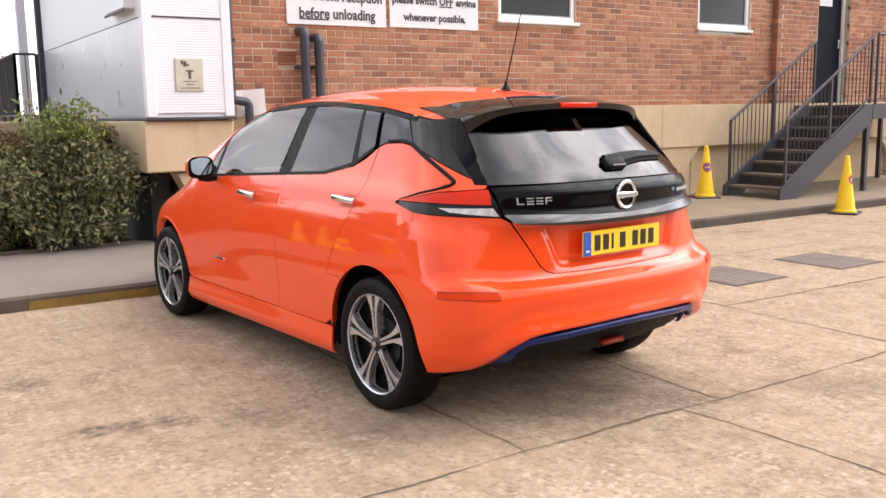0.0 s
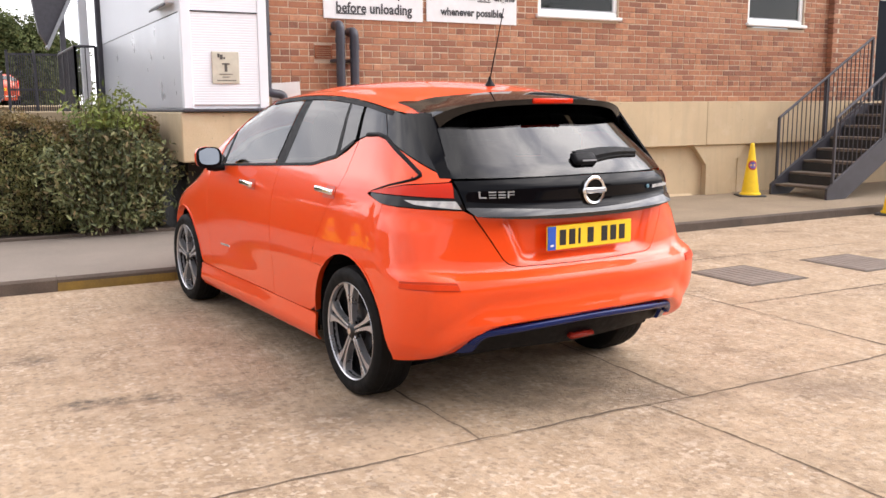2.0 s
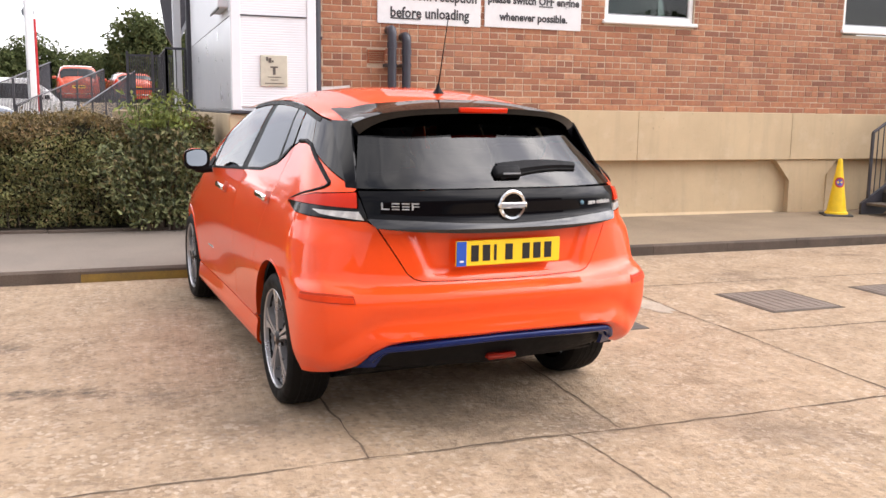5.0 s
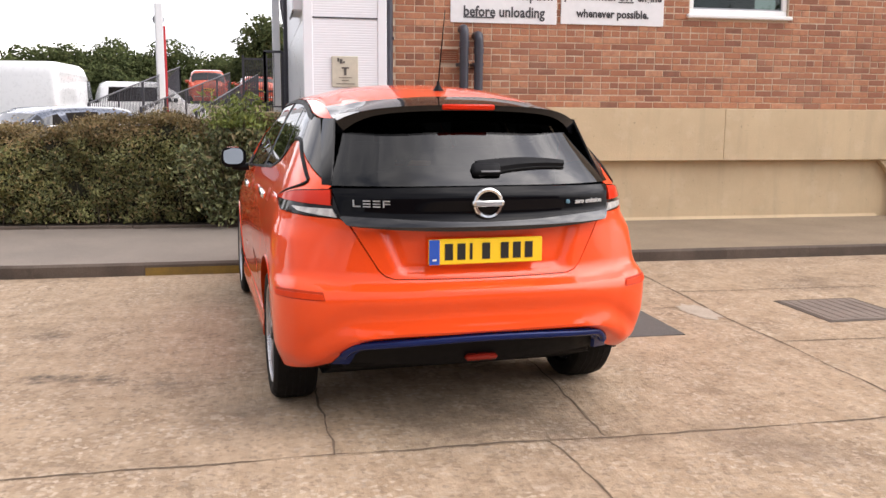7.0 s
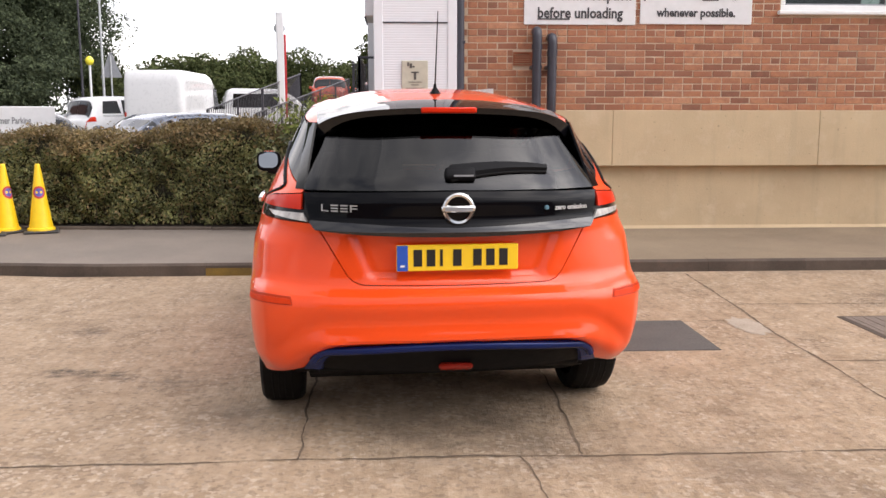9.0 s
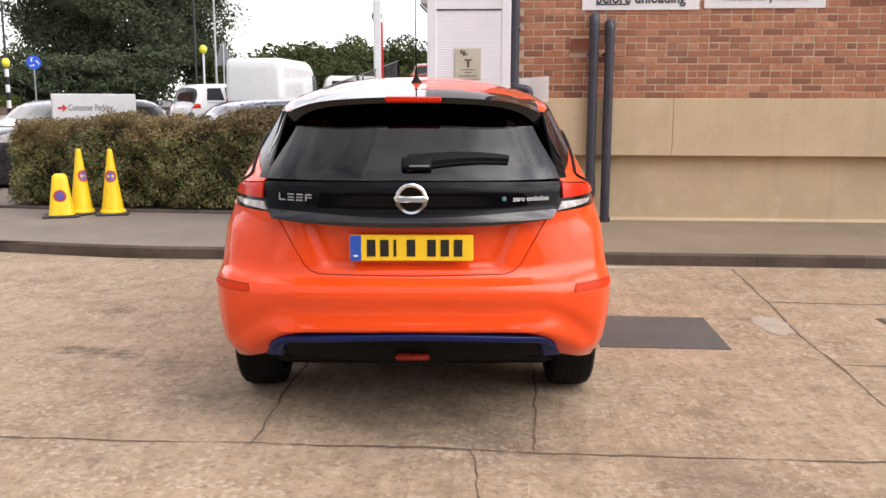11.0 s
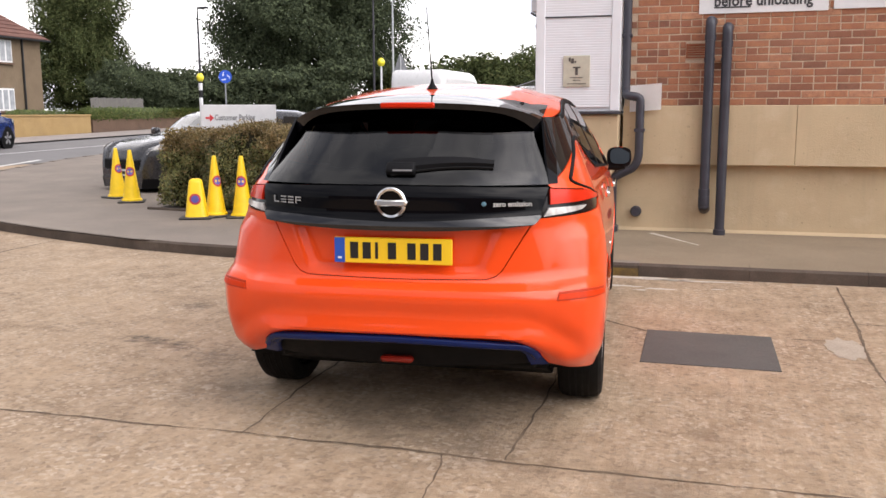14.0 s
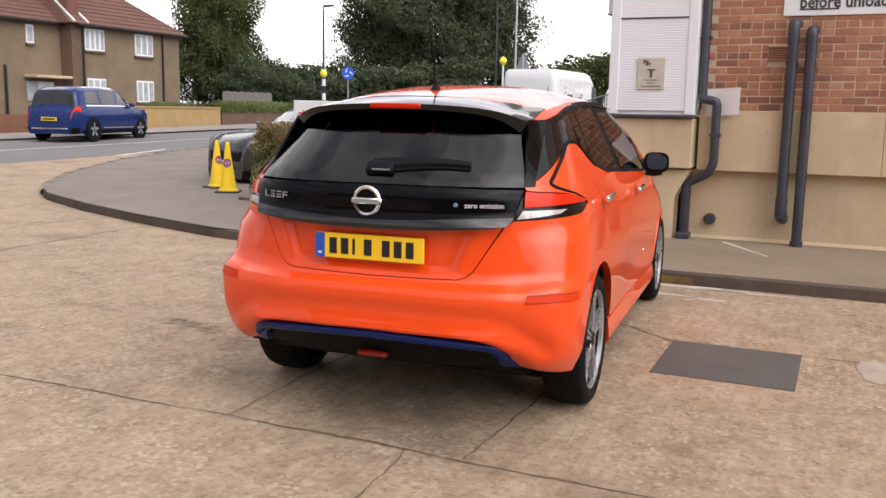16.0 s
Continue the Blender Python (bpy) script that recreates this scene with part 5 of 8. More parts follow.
    # blades that run down from the spoiler's ends beside the glass
    for s in (-1, 1):
        fb = bmesh.new()
        rows = []
        for i in range(13):
            t = i / 12
            z = 1.395 - .285 * t
            edge = .592 + .052 * t
            root = skin(tail_u(s * (edge + .035), z), z, .002)
            inner = skin(tail_u(s * (edge - .012), z), z, .001)
            base = skin(tail_u(s * edge, z), z, .006)
            foot = skin(tail_u(s * .644, 1.11), 1.11, .006).y
            tip = Vector((s * edge, min(base.y, -.345 + (foot + .345) * t), z))
            mid = root.lerp(tip, .55) + Vector((s * .010 * (1 - t), 0, 0))
            tip_in = tip + Vector((-s * .009, .004, 0))
            rows.append([fb.verts.new(p) for p in (root, mid, tip, tip_in, inner)])
        for a, b in zip(rows, rows[1:]):
            for j in range(4):
                fb.faces.new((a[j], a[j+1], b[j+1], b[j]))
        part("side_blade", fb, BLACK_GLOSS, car, "gloss black blade beside the rear window", 40)
    # flanks, each panel on both sides
    belt = [S(.95, 1.098), S(1.5, 1.068), S(2.0, 1.045)]
    for s in (-1, 1):
        rear_arch_front = [S(y, z) for _, y, z in arch(0, .395, a0=-8, a1=38, n=8)]
        q = [S(.405, .62), S(.33, .77), S(.205, .95), S(.12, 1.10), S(.118, 1.262), S(.06, 1.281), S(-.06, 1.285), S(-.135, 1.272), S(-.32, 1.19), S(-.455, 1.126), S(-.468, 1.116), S(-.455, 1.108), S(-.32, 1.076), S(-.17, 1.032), S(-.158, 1.022), S(-.29, .990), S(-.308, .986), S(-.3135, .80), S(-.3435, .60)]
        q += [S(y, z) for _, y, z in arch(0, .395, a0=142, a1=48, n=12)]
        part("rear_quarter", panel(q, s, 0.0, .014, .03), ORANGE, car, "", 30)
        part("pillar_wedge", panel([S(-.15, 1.272), S(-.27, 1.227), S(-.40, 1.178), S(-.50, 1.14), T(.643, 1.106), T(.655, 1.095), S(-.42, 1.081), S(-.205, 1.039), S(-.32, 1.079), S(-.46, 1.111), S(-.474, 1.118), S(-.46, 1.128), S(-.32, 1.190), S(-.15, 1.266)], s, .001, .01), ORANGE, car, "", 30)
        rd = [S(.988, .342), S(.978, .8), S(.9585, 1.095), S(.55, 1.118), S(.29, 1.163), S(.20, 1.205), S(.125, 1.26), S(.1235, 1.10), S(.2085, .95), S(.3335, .77), S(.4085, .62)]
        rd += [S(y, z) for _, y, z in arch(0, .402, a0=46, a1=8, n=6)] + [S(.47, .345)]
        door = part("rear_door", panel(rd, s, 0.0, .014, .035), ORANGE, car, "", 30)
        fd = [S(.992, .345), S(.982, .8), S(.962, 1.094), S(1.5, 1.068), S(2.0, 1.045), S(2.10, 1.02), S(2.12, .8), S(2.10, .345)]
        door2 = part("front_door", panel(fd, s, 0.0, .014, .035), ORANGE, car, "", 30)
        for d, y, zz in ((door, .235, 1.0), (door2, 1.32, .965)):
            hp = skin(side_u(y, zz), zz, .034)
            hb = box(-.013, .013, -.10, .10, -.016, .016, .011, None, 3)
            bmesh.ops.transform(hb, verts=hb.verts, matrix=Matrix.Translation((s * hp.x, hp.y, hp.z)) @ Matrix.Rotation(radians(3), 4, 'X'))
            h = part("handle", hb, CHROME, d, "chrome door handle", 50)
            part("handle_cup", panel([S(y - .07, zz - .03), S(y + .07, zz - .03), S(y + .05, zz + .032), S(y - .05, zz + .032)], s, .0015, .002), plain("cup_shade", (.55, .05, .012), .4) if "cup_shade" not in bpy.data.materials else bpy.data.materials["cup_shade"], d)
        fe = [S(2.104, .345), S(2.124, .8), S(2.104, 1.02), S(2.0, 1.042), S(2.25, 1.02), S(2.6, .965), S(3.0, .86), S(3.22, .72), S(3.22, .46)] + [S(y, z) for _, y, z in arch(2.7, .395, a0=22, a1=176, n=22)] + [S(2.31, .345)]
        part("front_wing", panel(fe, s, 0.0, .014, .035), ORANGE, car, "", 30)
        part("front_bumper_side", panel([S(3.12, .26), S(3.5, .26), S(3.55, .5), S(3.225, .70), S(3.225, .45), S(3.09, .40)], s, 0.0, .014, .035), ORANGE, car, "", 30)
        sk = [S(.385, .205), S(2.36, .19), S(2.33, .341), S(1.5, .341), S(.50, .341), S(.400, .341)]
        part("side_skirt", panel(sk, s, .004, .02, .035, lambda x, y, z: .035 * max(0.0, 1 - abs(z - .235) / .09)), ORANGE, car, "", 40)
        # arch lips
        for yc in (0, 2.7):
            part("arch_lip", panel([S(y, z) for _, y, z in arch(yc, .398, a0=5, a1=175, n=20)] + [S(y, z) for _, y, z in arch(yc, .388, a0=175, a1=5, n=20)], s, .004, .05, .05), ORANGE, car, "", 40)
            li = bmesh.new()
            rr = []
            for i in range(25):
                a = radians(-12 + 204 * i / 24)
                rr.append([li.verts.new((s * x, yc + .40 * math.cos(a), .325 + .40 * math.sin(a))) for x in (.55, .84)])
            for a, b in zip(rr, rr[1:]):
                li.faces.new((a[0], a[1], b[1], b[0]))
            li.faces.new([r[0] for r in rr])
            part("arch_liner", li, BLACK_TRIM, car)
        # lamps
        red = [S(-.185, 1.0315), S(-.26, 1.031), S(-.40, 1.031), T(.652, 1.026), T(.648, 1.088), S(-.42, 1.073), S(-.22, 1.039)]
        clear = [S(-.49, .994), T(.628, .977), T(.648, 1.012), S(-.44, 1.011)]
        lamp = part("tail_lamp", panel([S(-.16, 1.026), S(-.295, .988), T(.615, .972), T(.650, 1.092), S(-.42, 1.078), S(-.21, 1.036)], s, -.004, .03, .03), SMOKE_LENS, car, "pointed tail lamp, red above clear glass", 30)
        part("red_lens", panel(red, s, .008, .012, .025), RED_LENS, lamp, "red tail lamp lens", 30)
        part("clear_lens", panel(clear, s, .006, .010, .025), CLEAR_LENS, lamp, "clear lens with bright reflector", 30)
        # glass and black upper trim
        fw = [S(1.055, 1.100), S(1.5, 1.078), S(1.88, 1.062), S(1.875, 1.275), S(1.75, 1.383), S(1.59, 1.440), S(1.42, roof_edge(1.42) - .024), S(1.10, roof_edge(1.1) - .02), S(1.02, roof_edge(1.0) - .02)]
        part("quarter_light", panel([S(1.91, 1.064), S(2.005, 1.060), S(1.985, 1.165), S(1.905, 1.245)], s, -.002, .004, .03), CLEAR, car, "small front quarter glass", 30)
        part("light_divider", panel([S(1.88, 1.062), S(1.91, 1.062), S(1.905, 1.255), S(1.875, 1.28)], s, .0, .006, .03), BLACK_TRIM, car)
        part("side_window", panel(fw, s, -.002, .004, .04), CLEAR, car, "front door glass", 30)
        rwd = [S(.915, 1.108), S(.55, 1.128), S(.315, 1.165), S(.405, roof_edge(.4) - .02), S(.90, roof_edge(.9) - .02)]
        part("side_window", panel(rwd, s, -.002, .004, .04), PRIVACY, car, "tinted rear door glass", 30)
        fx = [S(.275, 1.185), S(.165, 1.255), S(.225, roof_edge(.2) - .022), S(.375, roof_edge(.37) - .022)]
        part("quarter_window", panel(fx, s, -.002, .004, .04), PRIVACY, car, "small fixed pane", 30)
        qp = [S(.125, 1.270), S(.06, 1.289), S(-.06, 1.293), S(-.14, 1.280), S(-.025, roof_edge(0) - .012), S(.19, roof_edge(.19) - .012)]
        part("quarter_cover", panel(qp, s, .001, .008, .04), PILLAR_GLOSS, car, "gloss black pillar cover", 30)
        dp = [S(-.147, 1.278), S(-.27, 1.231), S(-.40, 1.182), S(-.50, 1.144), T(.641, 1.109), T(.575, 1.36), S(-.28, roof_edge(-.28) - .005), S(-.035, roof_edge(0) - .012)]
        part("rear_pillar", panel(dp, s, .002, .012, .03), PILLAR_GLOSS, car, "gloss black rear pillar", 30)
        for bead, r0, r1 in (([(.05, 1.290), (-.06, 1.294), (-.137, 1.280), (-.24, 1.232), (-.33, 1.191), (-.40, 1.157), (-.452, 1.130), (-.466, 1.120)], .011, .009), ([(-.466, 1.120), (-.452, 1.106), (-.40, 1.090), (-.32, 1.072), (-.24, 1.050), (-.172, 1.032)], .009, .003)):
            line = []
            for (ya, za_), (yb, zb_) in zip(bead, bead[1:]):
                for k in range(4):
                    yy, zz = ya + (yb - ya) * k / 4, za_ + (zb_ - za_) * k / 4
                    line.append(skin(s * side_u(yy, zz), zz, .001))
            part("pillar_line", tube(line, r0, 8, None, r1), BLACK_TRIM, car, "", 60)
        bp = [S(.925, 1.105), S(1.045, 1.100), S(1.012, roof_edge(1.0) - .015), S(.908, roof_edge(.9) - .015)]
        part("centre_pillar", panel(bp, s, -.004, .006, .04), BLACK_TRIM, car, "", 30)
        cp = [S(.305, 1.168), S(.28, 1.182), S(.38, roof_edge(.38) - .015), S(.40, roof_edge(.40) - .015)]
        part("rear_door_pillar", panel(cp, s, -.001, .006, .04), BLACK_TRIM, car, "", 30)
        ws = [S(.16, 1.249), S(.285, 1.170), S(.55, 1.116), S(.95, 1.096), S(1.5, 1.066), S(2.04, 1.040), S(2.04, 1.052), S(1.5, 1.080), S(.95, 1.110), S(.55, 1.131), S(.30, 1.186), S(.17, 1.262)]
        part("waist_trim", panel(ws, s, .004, .008, .03), BLACK_TRIM, car, "", 30)
        tr = [S(y, roof_edge(y) - .026) for y in np.linspace(-.1, 1.45, 16)] + [S(y, roof_edge(y) - .006) for y in np.linspace(1.45, -.1, 16)]
        part("drip_trim", panel([(a, float(b), float(c)) for a, b, c in tr], s, .003, .01, .03), BLACK_TRIM, car, "", 30)
        ap = [S(2.14, 1.046), S(2.012, 1.058), S(1.993, 1.172), S(1.888, 1.28), S(1.765, 1.388), S(1.60, 1.450), S(1.43, roof_edge(1.43) - .022), S(1.46, roof_edge(1.46) - .004), S(1.66, 1.468), S(1.90, 1.395), S(2.08, 1.29), S(2.24, 1.15), S(2.30, 1.046)]
        part("front_pillar", panel(ap, s, .002, .012, .04), ORANGE, car, "", 30)
        sl = [S(2.12, 1.046), S(1.93, 1.056), S(1.92, 1.10), S(2.0, 1.12)]
        part("sail_panel", panel(sl, s, .006, .006, .04), BLACK_TRIM, car, "", 30)
        # door mirror
        mc = Vector((s * (.945 if s < 0 else .915), 1.86, 1.108))
        mb = bmesh.new()
        bmesh.ops.create_uvsphere(mb, u_segments=24, v_segments=14, radius=1)
        for v in mb.verts:
            x, y, z = v.co
            v.co = mc + Vector((s * .080 * math.copysign(abs(x) ** .7, x) * s, .085 * math.copysign(abs(y) ** .8, y) * (1 if y > 0 else .45), .070 * math.copysign(abs(z) ** .72, z)))
        mir = part("door_mirror", mb, ORANGE, car, "orange and black door mirror", 60)
        part("mirror_case", tube([(s*.845, 1.845, 1.045), (s*.90, 1.85, 1.04), (s*.95, 1.86, 1.05)], .026, 10), BLACK_TRIM, mir, "", 60)
        rim = bmesh.new()
        gl = bmesh.new()
        for mesh, grow, yy in ((rim, 1.09, mc.y - .034), (gl, .86, mc.y - .046)):
            vs = []
            for k in range(32):
                a = 2 * math.pi * k / 32
                vs.append((mc.x + grow * .076 * math.copysign(abs(math.cos(a)) ** .6, math.cos(a)), mc.z + grow * .063 * math.copysign(abs(math.sin(a)) ** .65, math.sin(a))))
            prism(vs, "y", yy, yy + .014, 0.0, mesh)
        part("mirror_rim", rim, BLACK_TRIM, mir)
        bmesh.ops.transform(gl, verts=gl.verts, matrix=Matrix.Translation(mc) @ pose(0, 0, 0, -11, 0, -4 if s < 0 else 6) @ Matrix.Translation(-mc))
        part("mirror_glass", gl, MIRROR if s < 0 else MIRROR_DIM, mir, "mirror glass" if s < 0 else "mirror glass darkened in colour for its dim reflection")
        # flank badge
        part("side_badge", panel([S(1.72, .525), S(1.88, .525), S(1.885, .54), S(1.73, .54)], s, .002, .003), CHROME, car, "small chrome flank badge")
        # inner shell that closes the gaps
        sh = [S(.45, .22), S(2.25, .22)] + [S(y, z) for _, y, z in arch(2.7, .40, a0=185, a1=10, n=16)] + [S(3.2, .3), S(3.3, .6), S(2.9, .85), S(2.0, 1.02), S(1.0, 1.07), S(.3, 1.14), S(-.2, 1.2), S(-.45, 1.08), S(-.5, .8), S(-.48, .3)] + [S(y, z) for _, y, z in arch(0, .40, a0=185, a1=-5, n=16)]
        part("inner_shell", panel(sh, s, -.016, .0, .05), BLACK_TRIM, car, "", 30)
    part("tail_shell", panel([T(-.72, .30), T(0, .26), T(.72, .30), T(.78, .6), T(.72, 1.0), T(.66, 1.10), T(0, 1.105), T(-.66, 1.10), T(-.72, 1.0), T(-.78, .6)], 1, -.045, .0, .05), BLACK_TRIM, car, "", 30)

    # bonnet, nose and windscreen
    for nm, zs, mt in (("bonnet", np.linspace(.74, .985, 12), ORANGE), ("front_bumper", np.linspace(.22, .735, 12), ORANGE), ("windscreen", np.linspace(1.03, 1.47, 14), CLEAR)):
        bb = bmesh.new()
        rows = []
        for z in zs:
            x_lim = (.80 if nm != "windscreen" else .93)
            r = []
            for i in range(25):
                f = -1 + 2 * i / 24
                w, b, e = half_width(z) * x_lim, front_y(z), front_round(z)
                xx = f * w
                y = b - e + e * (1 - min(1, abs(xx) / half_width(z)) ** EXPO) ** (1 / EXPO)
                r.append(bb.verts.new((xx * (1 - .055 * ((max(y, 1.9) - 1.9) / 1.6) ** 2), y, z + (.02 * (1 - f * f) if nm == "bonnet" else 0))))
            rows.append(r)
        for a, b in zip(rows, rows[1:]):
            for i in range(24):
                bb.faces.new((a[i], a[i+1], b[i+1], b[i]))
        part(nm, bb, mt, car, "", 40)

    # roof: orange in front, its tail blackened under the spoiler's root
    def roof_skin(y0, y1, n, mat, name, lift):
        bb = bmesh.new()
        rows = []
        for i in range(n + 1):
            y = y0 + (y1 - y0) * i / n
            w = roof_width(y)
            rows.append([bb.verts.new((w * f, y, roof_z(w * f, y) + lift)) for f in np.linspace(-1, 1, 33)])
        for a, b in zip(rows, rows[1:]):
            for j in range(32):
                bb.faces.new((a[j], a[j+1], b[j+1], b[j]))
        return part(name, bb, mat, car, "", 50)
    roof_skin(-.25, 1.64, 28, ORANGE, "roof", 0.0)
    an = part("antenna_base", lathe([(.030, .0), (.022, .012), (.010, .03), (.006, .05)], 16, None, "z", (0, .02, roof_z(0, .02) - .002)), BLACK_TRIM, car, "", 50)
    part("antenna_mast", rod((0, .02, 1.565), (0, -.10, 1.92), .004, .0022, 8), BLACK_TRIM, an)

    # wheels
    for y in (0, 2.7):
        for s in (-1, 1):
            wheel(car, s * .774, y, s)

    # cabin
    part("cabin_floor", box(-.70, .70, -.55, 2.2, .30, .42), CABIN, car)
    part("dashboard", box(-.70, .70, 1.75, 2.45, .42, 1.0, .06, None, 2), CABIN, car, "", 40)
    part("parcel_shelf", box(-.58, .58, -.58, -.02, .98, 1.0), CABIN, car)
    for x in (-.36, .36):
        st = part("front_seat", box(x - .25, x + .25, .72, 1.25, .42, .62, .05, None, 2), CABIN, car, "dark cloth front seat", 40)
        bk = box(-.24, .24, -.06, .06, 0, .66, .05, None, 2)
        bmesh.ops.transform(bk, verts=bk.verts, matrix=pose(x, .74, .58, 14, 0, 0))
        part("backrest", bk, CABIN, st, "", 40)
        part("headrest", box(x - .13, x + .13, .50, .60, 1.22, 1.40, .035, None, 2), CABIN, st, "", 40)
    st = part("rear_seat", box(-.62, .62, .0, .46, .42, .66, .05, None, 2), CABIN, car, "", 40)
    bk = box(-.60, .60, -.06, .06, 0, .55, .05, None, 2)
    bmesh.ops.transform(bk, verts=bk.verts, matrix=pose(0, -.0, .62, 12, 0, 0))
    part("backrest", bk, CABIN, st, "", 40)
    for x in (-.38, .38):
        part("headrest", box(x - .12, x + .12, -.16, -.07, 1.14, 1.28, .03, None, 2), CABIN, st, "", 40)
    sw = part("steering_wheel", bmesh.new(), CABIN, car)
    ring = bmesh.new()
    tube([(.36 + .18 * math.cos(a), 1.60 - .07 * math.sin(a), 1.0 + .165 * math.sin(a)) for a in np.linspace(0, 2 * math.pi, 25)], .014, 8, ring)
    part("wheel_rim", ring, CABIN, sw, "", 50)
    return car


def mixed_panel(points, off, relief=None, cell=.03):
    """A panel whose outline runs round both corners of the tail."""
    flat = []
    for i, p in enumerate(points):
        q = points[(i + 1) % len(points)]
        k = max(1, int(math.hypot(p[1] - q[1], p[2] - q[2]) / 0.03)) if p[0] == q[0] else 1
        for j in range(k):
            a, z = p[1] + (q[1] - p[1]) * j / k, p[2] + (q[2] - p[2]) * j / k
            if p[0] == 't':
                flat.append(('t', a, z))
            else:
                flat.append(('u', (1 if p[0] == 's+' else -1) * side_u(a, z), z))
    ring = [(tail_u(a, z) if k == 't' else a, z) for k, a, z in flat]
    return panel_from_ring(ring, off, .014, cell, relief)


def panel_from_ring(ring, off, thick, cell, relief):
    us, zs = [r[0] for r in ring], [r[1] for r in ring]
    bm = bmesh.new()
    nu, nz = int((max(us) - min(us)) / cell) + 1, int((max(zs) - min(zs)) / (cell * .6)) + 1
    du, dz = (max(us) - min(us)) / nu, (max(zs) - min(zs)) / nz
    cache = {}

    def vert(u, z):
        key = (round(u, 4), round(z, 4))
        if key not in cache:
            p = hull(u, z)
            cache[key] = bm.verts.new(skin(u, z, off + (relief(p.x, p.y, z) if relief else 0.0)))
        return cache[key]
    for i in range(nu):
        strip = clip_cell(clip_cell(ring, 0, min(us) + i * du, True) or [(0, 0)], 0, min(us) + (i + 1) * du, False)
        if len(strip) < 3:
            continue
        for j in range(nz):
            c = clip_cell(strip, 1, min(zs) + j * dz, True)
            c = clip_cell(c, 1, min(zs) + (j + 1) * dz, False) if c else []
            vs = []
            for u, z in c:
                v = vert(u, z)
                if v not in vs:
                    vs.append(v)
            if len(vs) > 2:
                try:
                    bm.faces.new(vs)
                except ValueError:
                    pass
    bmesh.ops.dissolve_degenerate(bm, dist=0.0004, edges=bm.edges)
    bmesh.ops.recalc_face_normals(bm, faces=bm.faces)
    rim = [e for e in bm.edges if len(e.link_faces) == 1]
    r = bmesh.ops.extrude_edge_only(bm, edges=rim)
    for v in [g for g in r["geom"] if isinstance(g, bmesh.types.BMVert)]:
        v.co += Vector((-v.co.x * 0.6, -(v.co.y - 1.2) * 0.35, 0)).normalized() * thick
    return bm


hatchback()


# ---- cones ----
def cone_mesh(root, worn=False):
    base = box(-.185, .185, -.185, .185, 0, .028, .012)
    part("base", base, CONE_BASE, root, "black rubber base")
    prof = [(.150, .026), (.146, .05), (.128, .06), (.120, .10), (.030, .74), (.026, .765), (.018, .772), (.014, .765)]
    c = part("cone", lathe(prof, 28), CONE_YELLOW, root, "yellow plastic cone", 40)
    # no-waiting disc wrapped on the flank: red ring, blue field, red bar
    def wrapped(r0, r1, a0, a1, mat, name, lift):
        bm = bmesh.new()
        zc, rc = .455, .0705
        grid = []
        for i in range(15):
            a = a0 + (a1 - a0) * i / 14
            row = []
            for r in (r0, r1):
                u, z = r * math.cos(a), zc + r * math.sin(a)
                rad = .120 + (.030 - .120) * (z - .10) / .64 + lift
                row.append(bm.verts.new((rad * math.sin(u / rad), -rad * math.cos(u / rad), z)))
            grid.append(row)
        for p, q in zip(grid, grid[1:]):
            bm.faces.new((p[0], p[1], q[1], q[0]))
        part(name, bm, mat, c)
    for k in range(2):
        wrapped(.048, .070, math.pi * k, math.pi * (k + 1), CONE_RED, "red_ring", .003)
        wrapped(.0, .048, math.pi * k, math.pi * (k + 1), CONE_BLUE, "blue_disc", .0025)
    wrapped(-.05, .05, radians(128), radians(142), CONE_RED, "red_bar", .0035)


def cone_row():
    first = thing("traffic_cone", "yellow no-waiting cone standing on the footway by the hedge", "traffic cone", pose(-1.34, 9.47, PAVE, 0, 0, 20), group="no-waiting cones")
    cone_mesh(first)
    copy_thing(first, pose(-1.72, 9.47, PAVE, 0, 0, 62))
    for x, y, turn in ((-3.87, 10.78, 28), (-4.50, 11.32, 70)):
        copy_thing(first, pose(x, y, PAVE + rise(x, y), 0, 0, turn))
    c = copy_thing(first, pose(10.42, 8.90, PAVE, 0, 0, -30))
    c["label"] = "yellow no-waiting cone standing by the flared concrete pier"
    c = copy_thing(first, pose(10.95, 6.99, 0, 0, 0, 20))
    c["label"] = "scuffed yellow no-waiting cone standing by the steel stairs"
    short = thing("traffic_cone", "short broad yellow no-waiting cone leaning on another", "traffic cone", pose(-1.83, 9.20, PAVE, 0, 0, 22), group="no-waiting cones")
    part("base", box(-.20, .20, -.17, .17, 0, .03, .012), CONE_BASE, short, "black rubber base")
    bm = bmesh.new()
    rings = []
    for w, d, z in ((.145, .12, .028), (.135, .11, .06), (.085, .06, .44), (.075, .05, .48), (.045, .03, .50)):
        rings.append([bm.verts.new((w * math.copysign(abs(math.cos(a)) ** .6, math.cos(a)), d * math.copysign(abs(math.sin(a)) ** .6, math.sin(a)), z)) for a in [2 * math.pi * j / 24 for j in range(24)]])
    for a, b in zip(rings, rings[1:]):
        for j in range(24):
            bm.faces.new((a[j], a[(j+1) % 24], b[(j+1) % 24], b[j]))
    bm.faces.new(rings[-1])
    body = part("cone", bm, CONE_YELLOW, short, "", 50)
    part("red_ring", lathe([(.048, -.088), (.07, -.086)], 28, None, "y", (0, -.008, .25)), CONE_RED, body)
    part("blue_disc", lathe([(.0, -.089), (.048, -.088)], 28, None, "y", (0, -.008, .25)), CONE_BLUE, body)


cone_row()


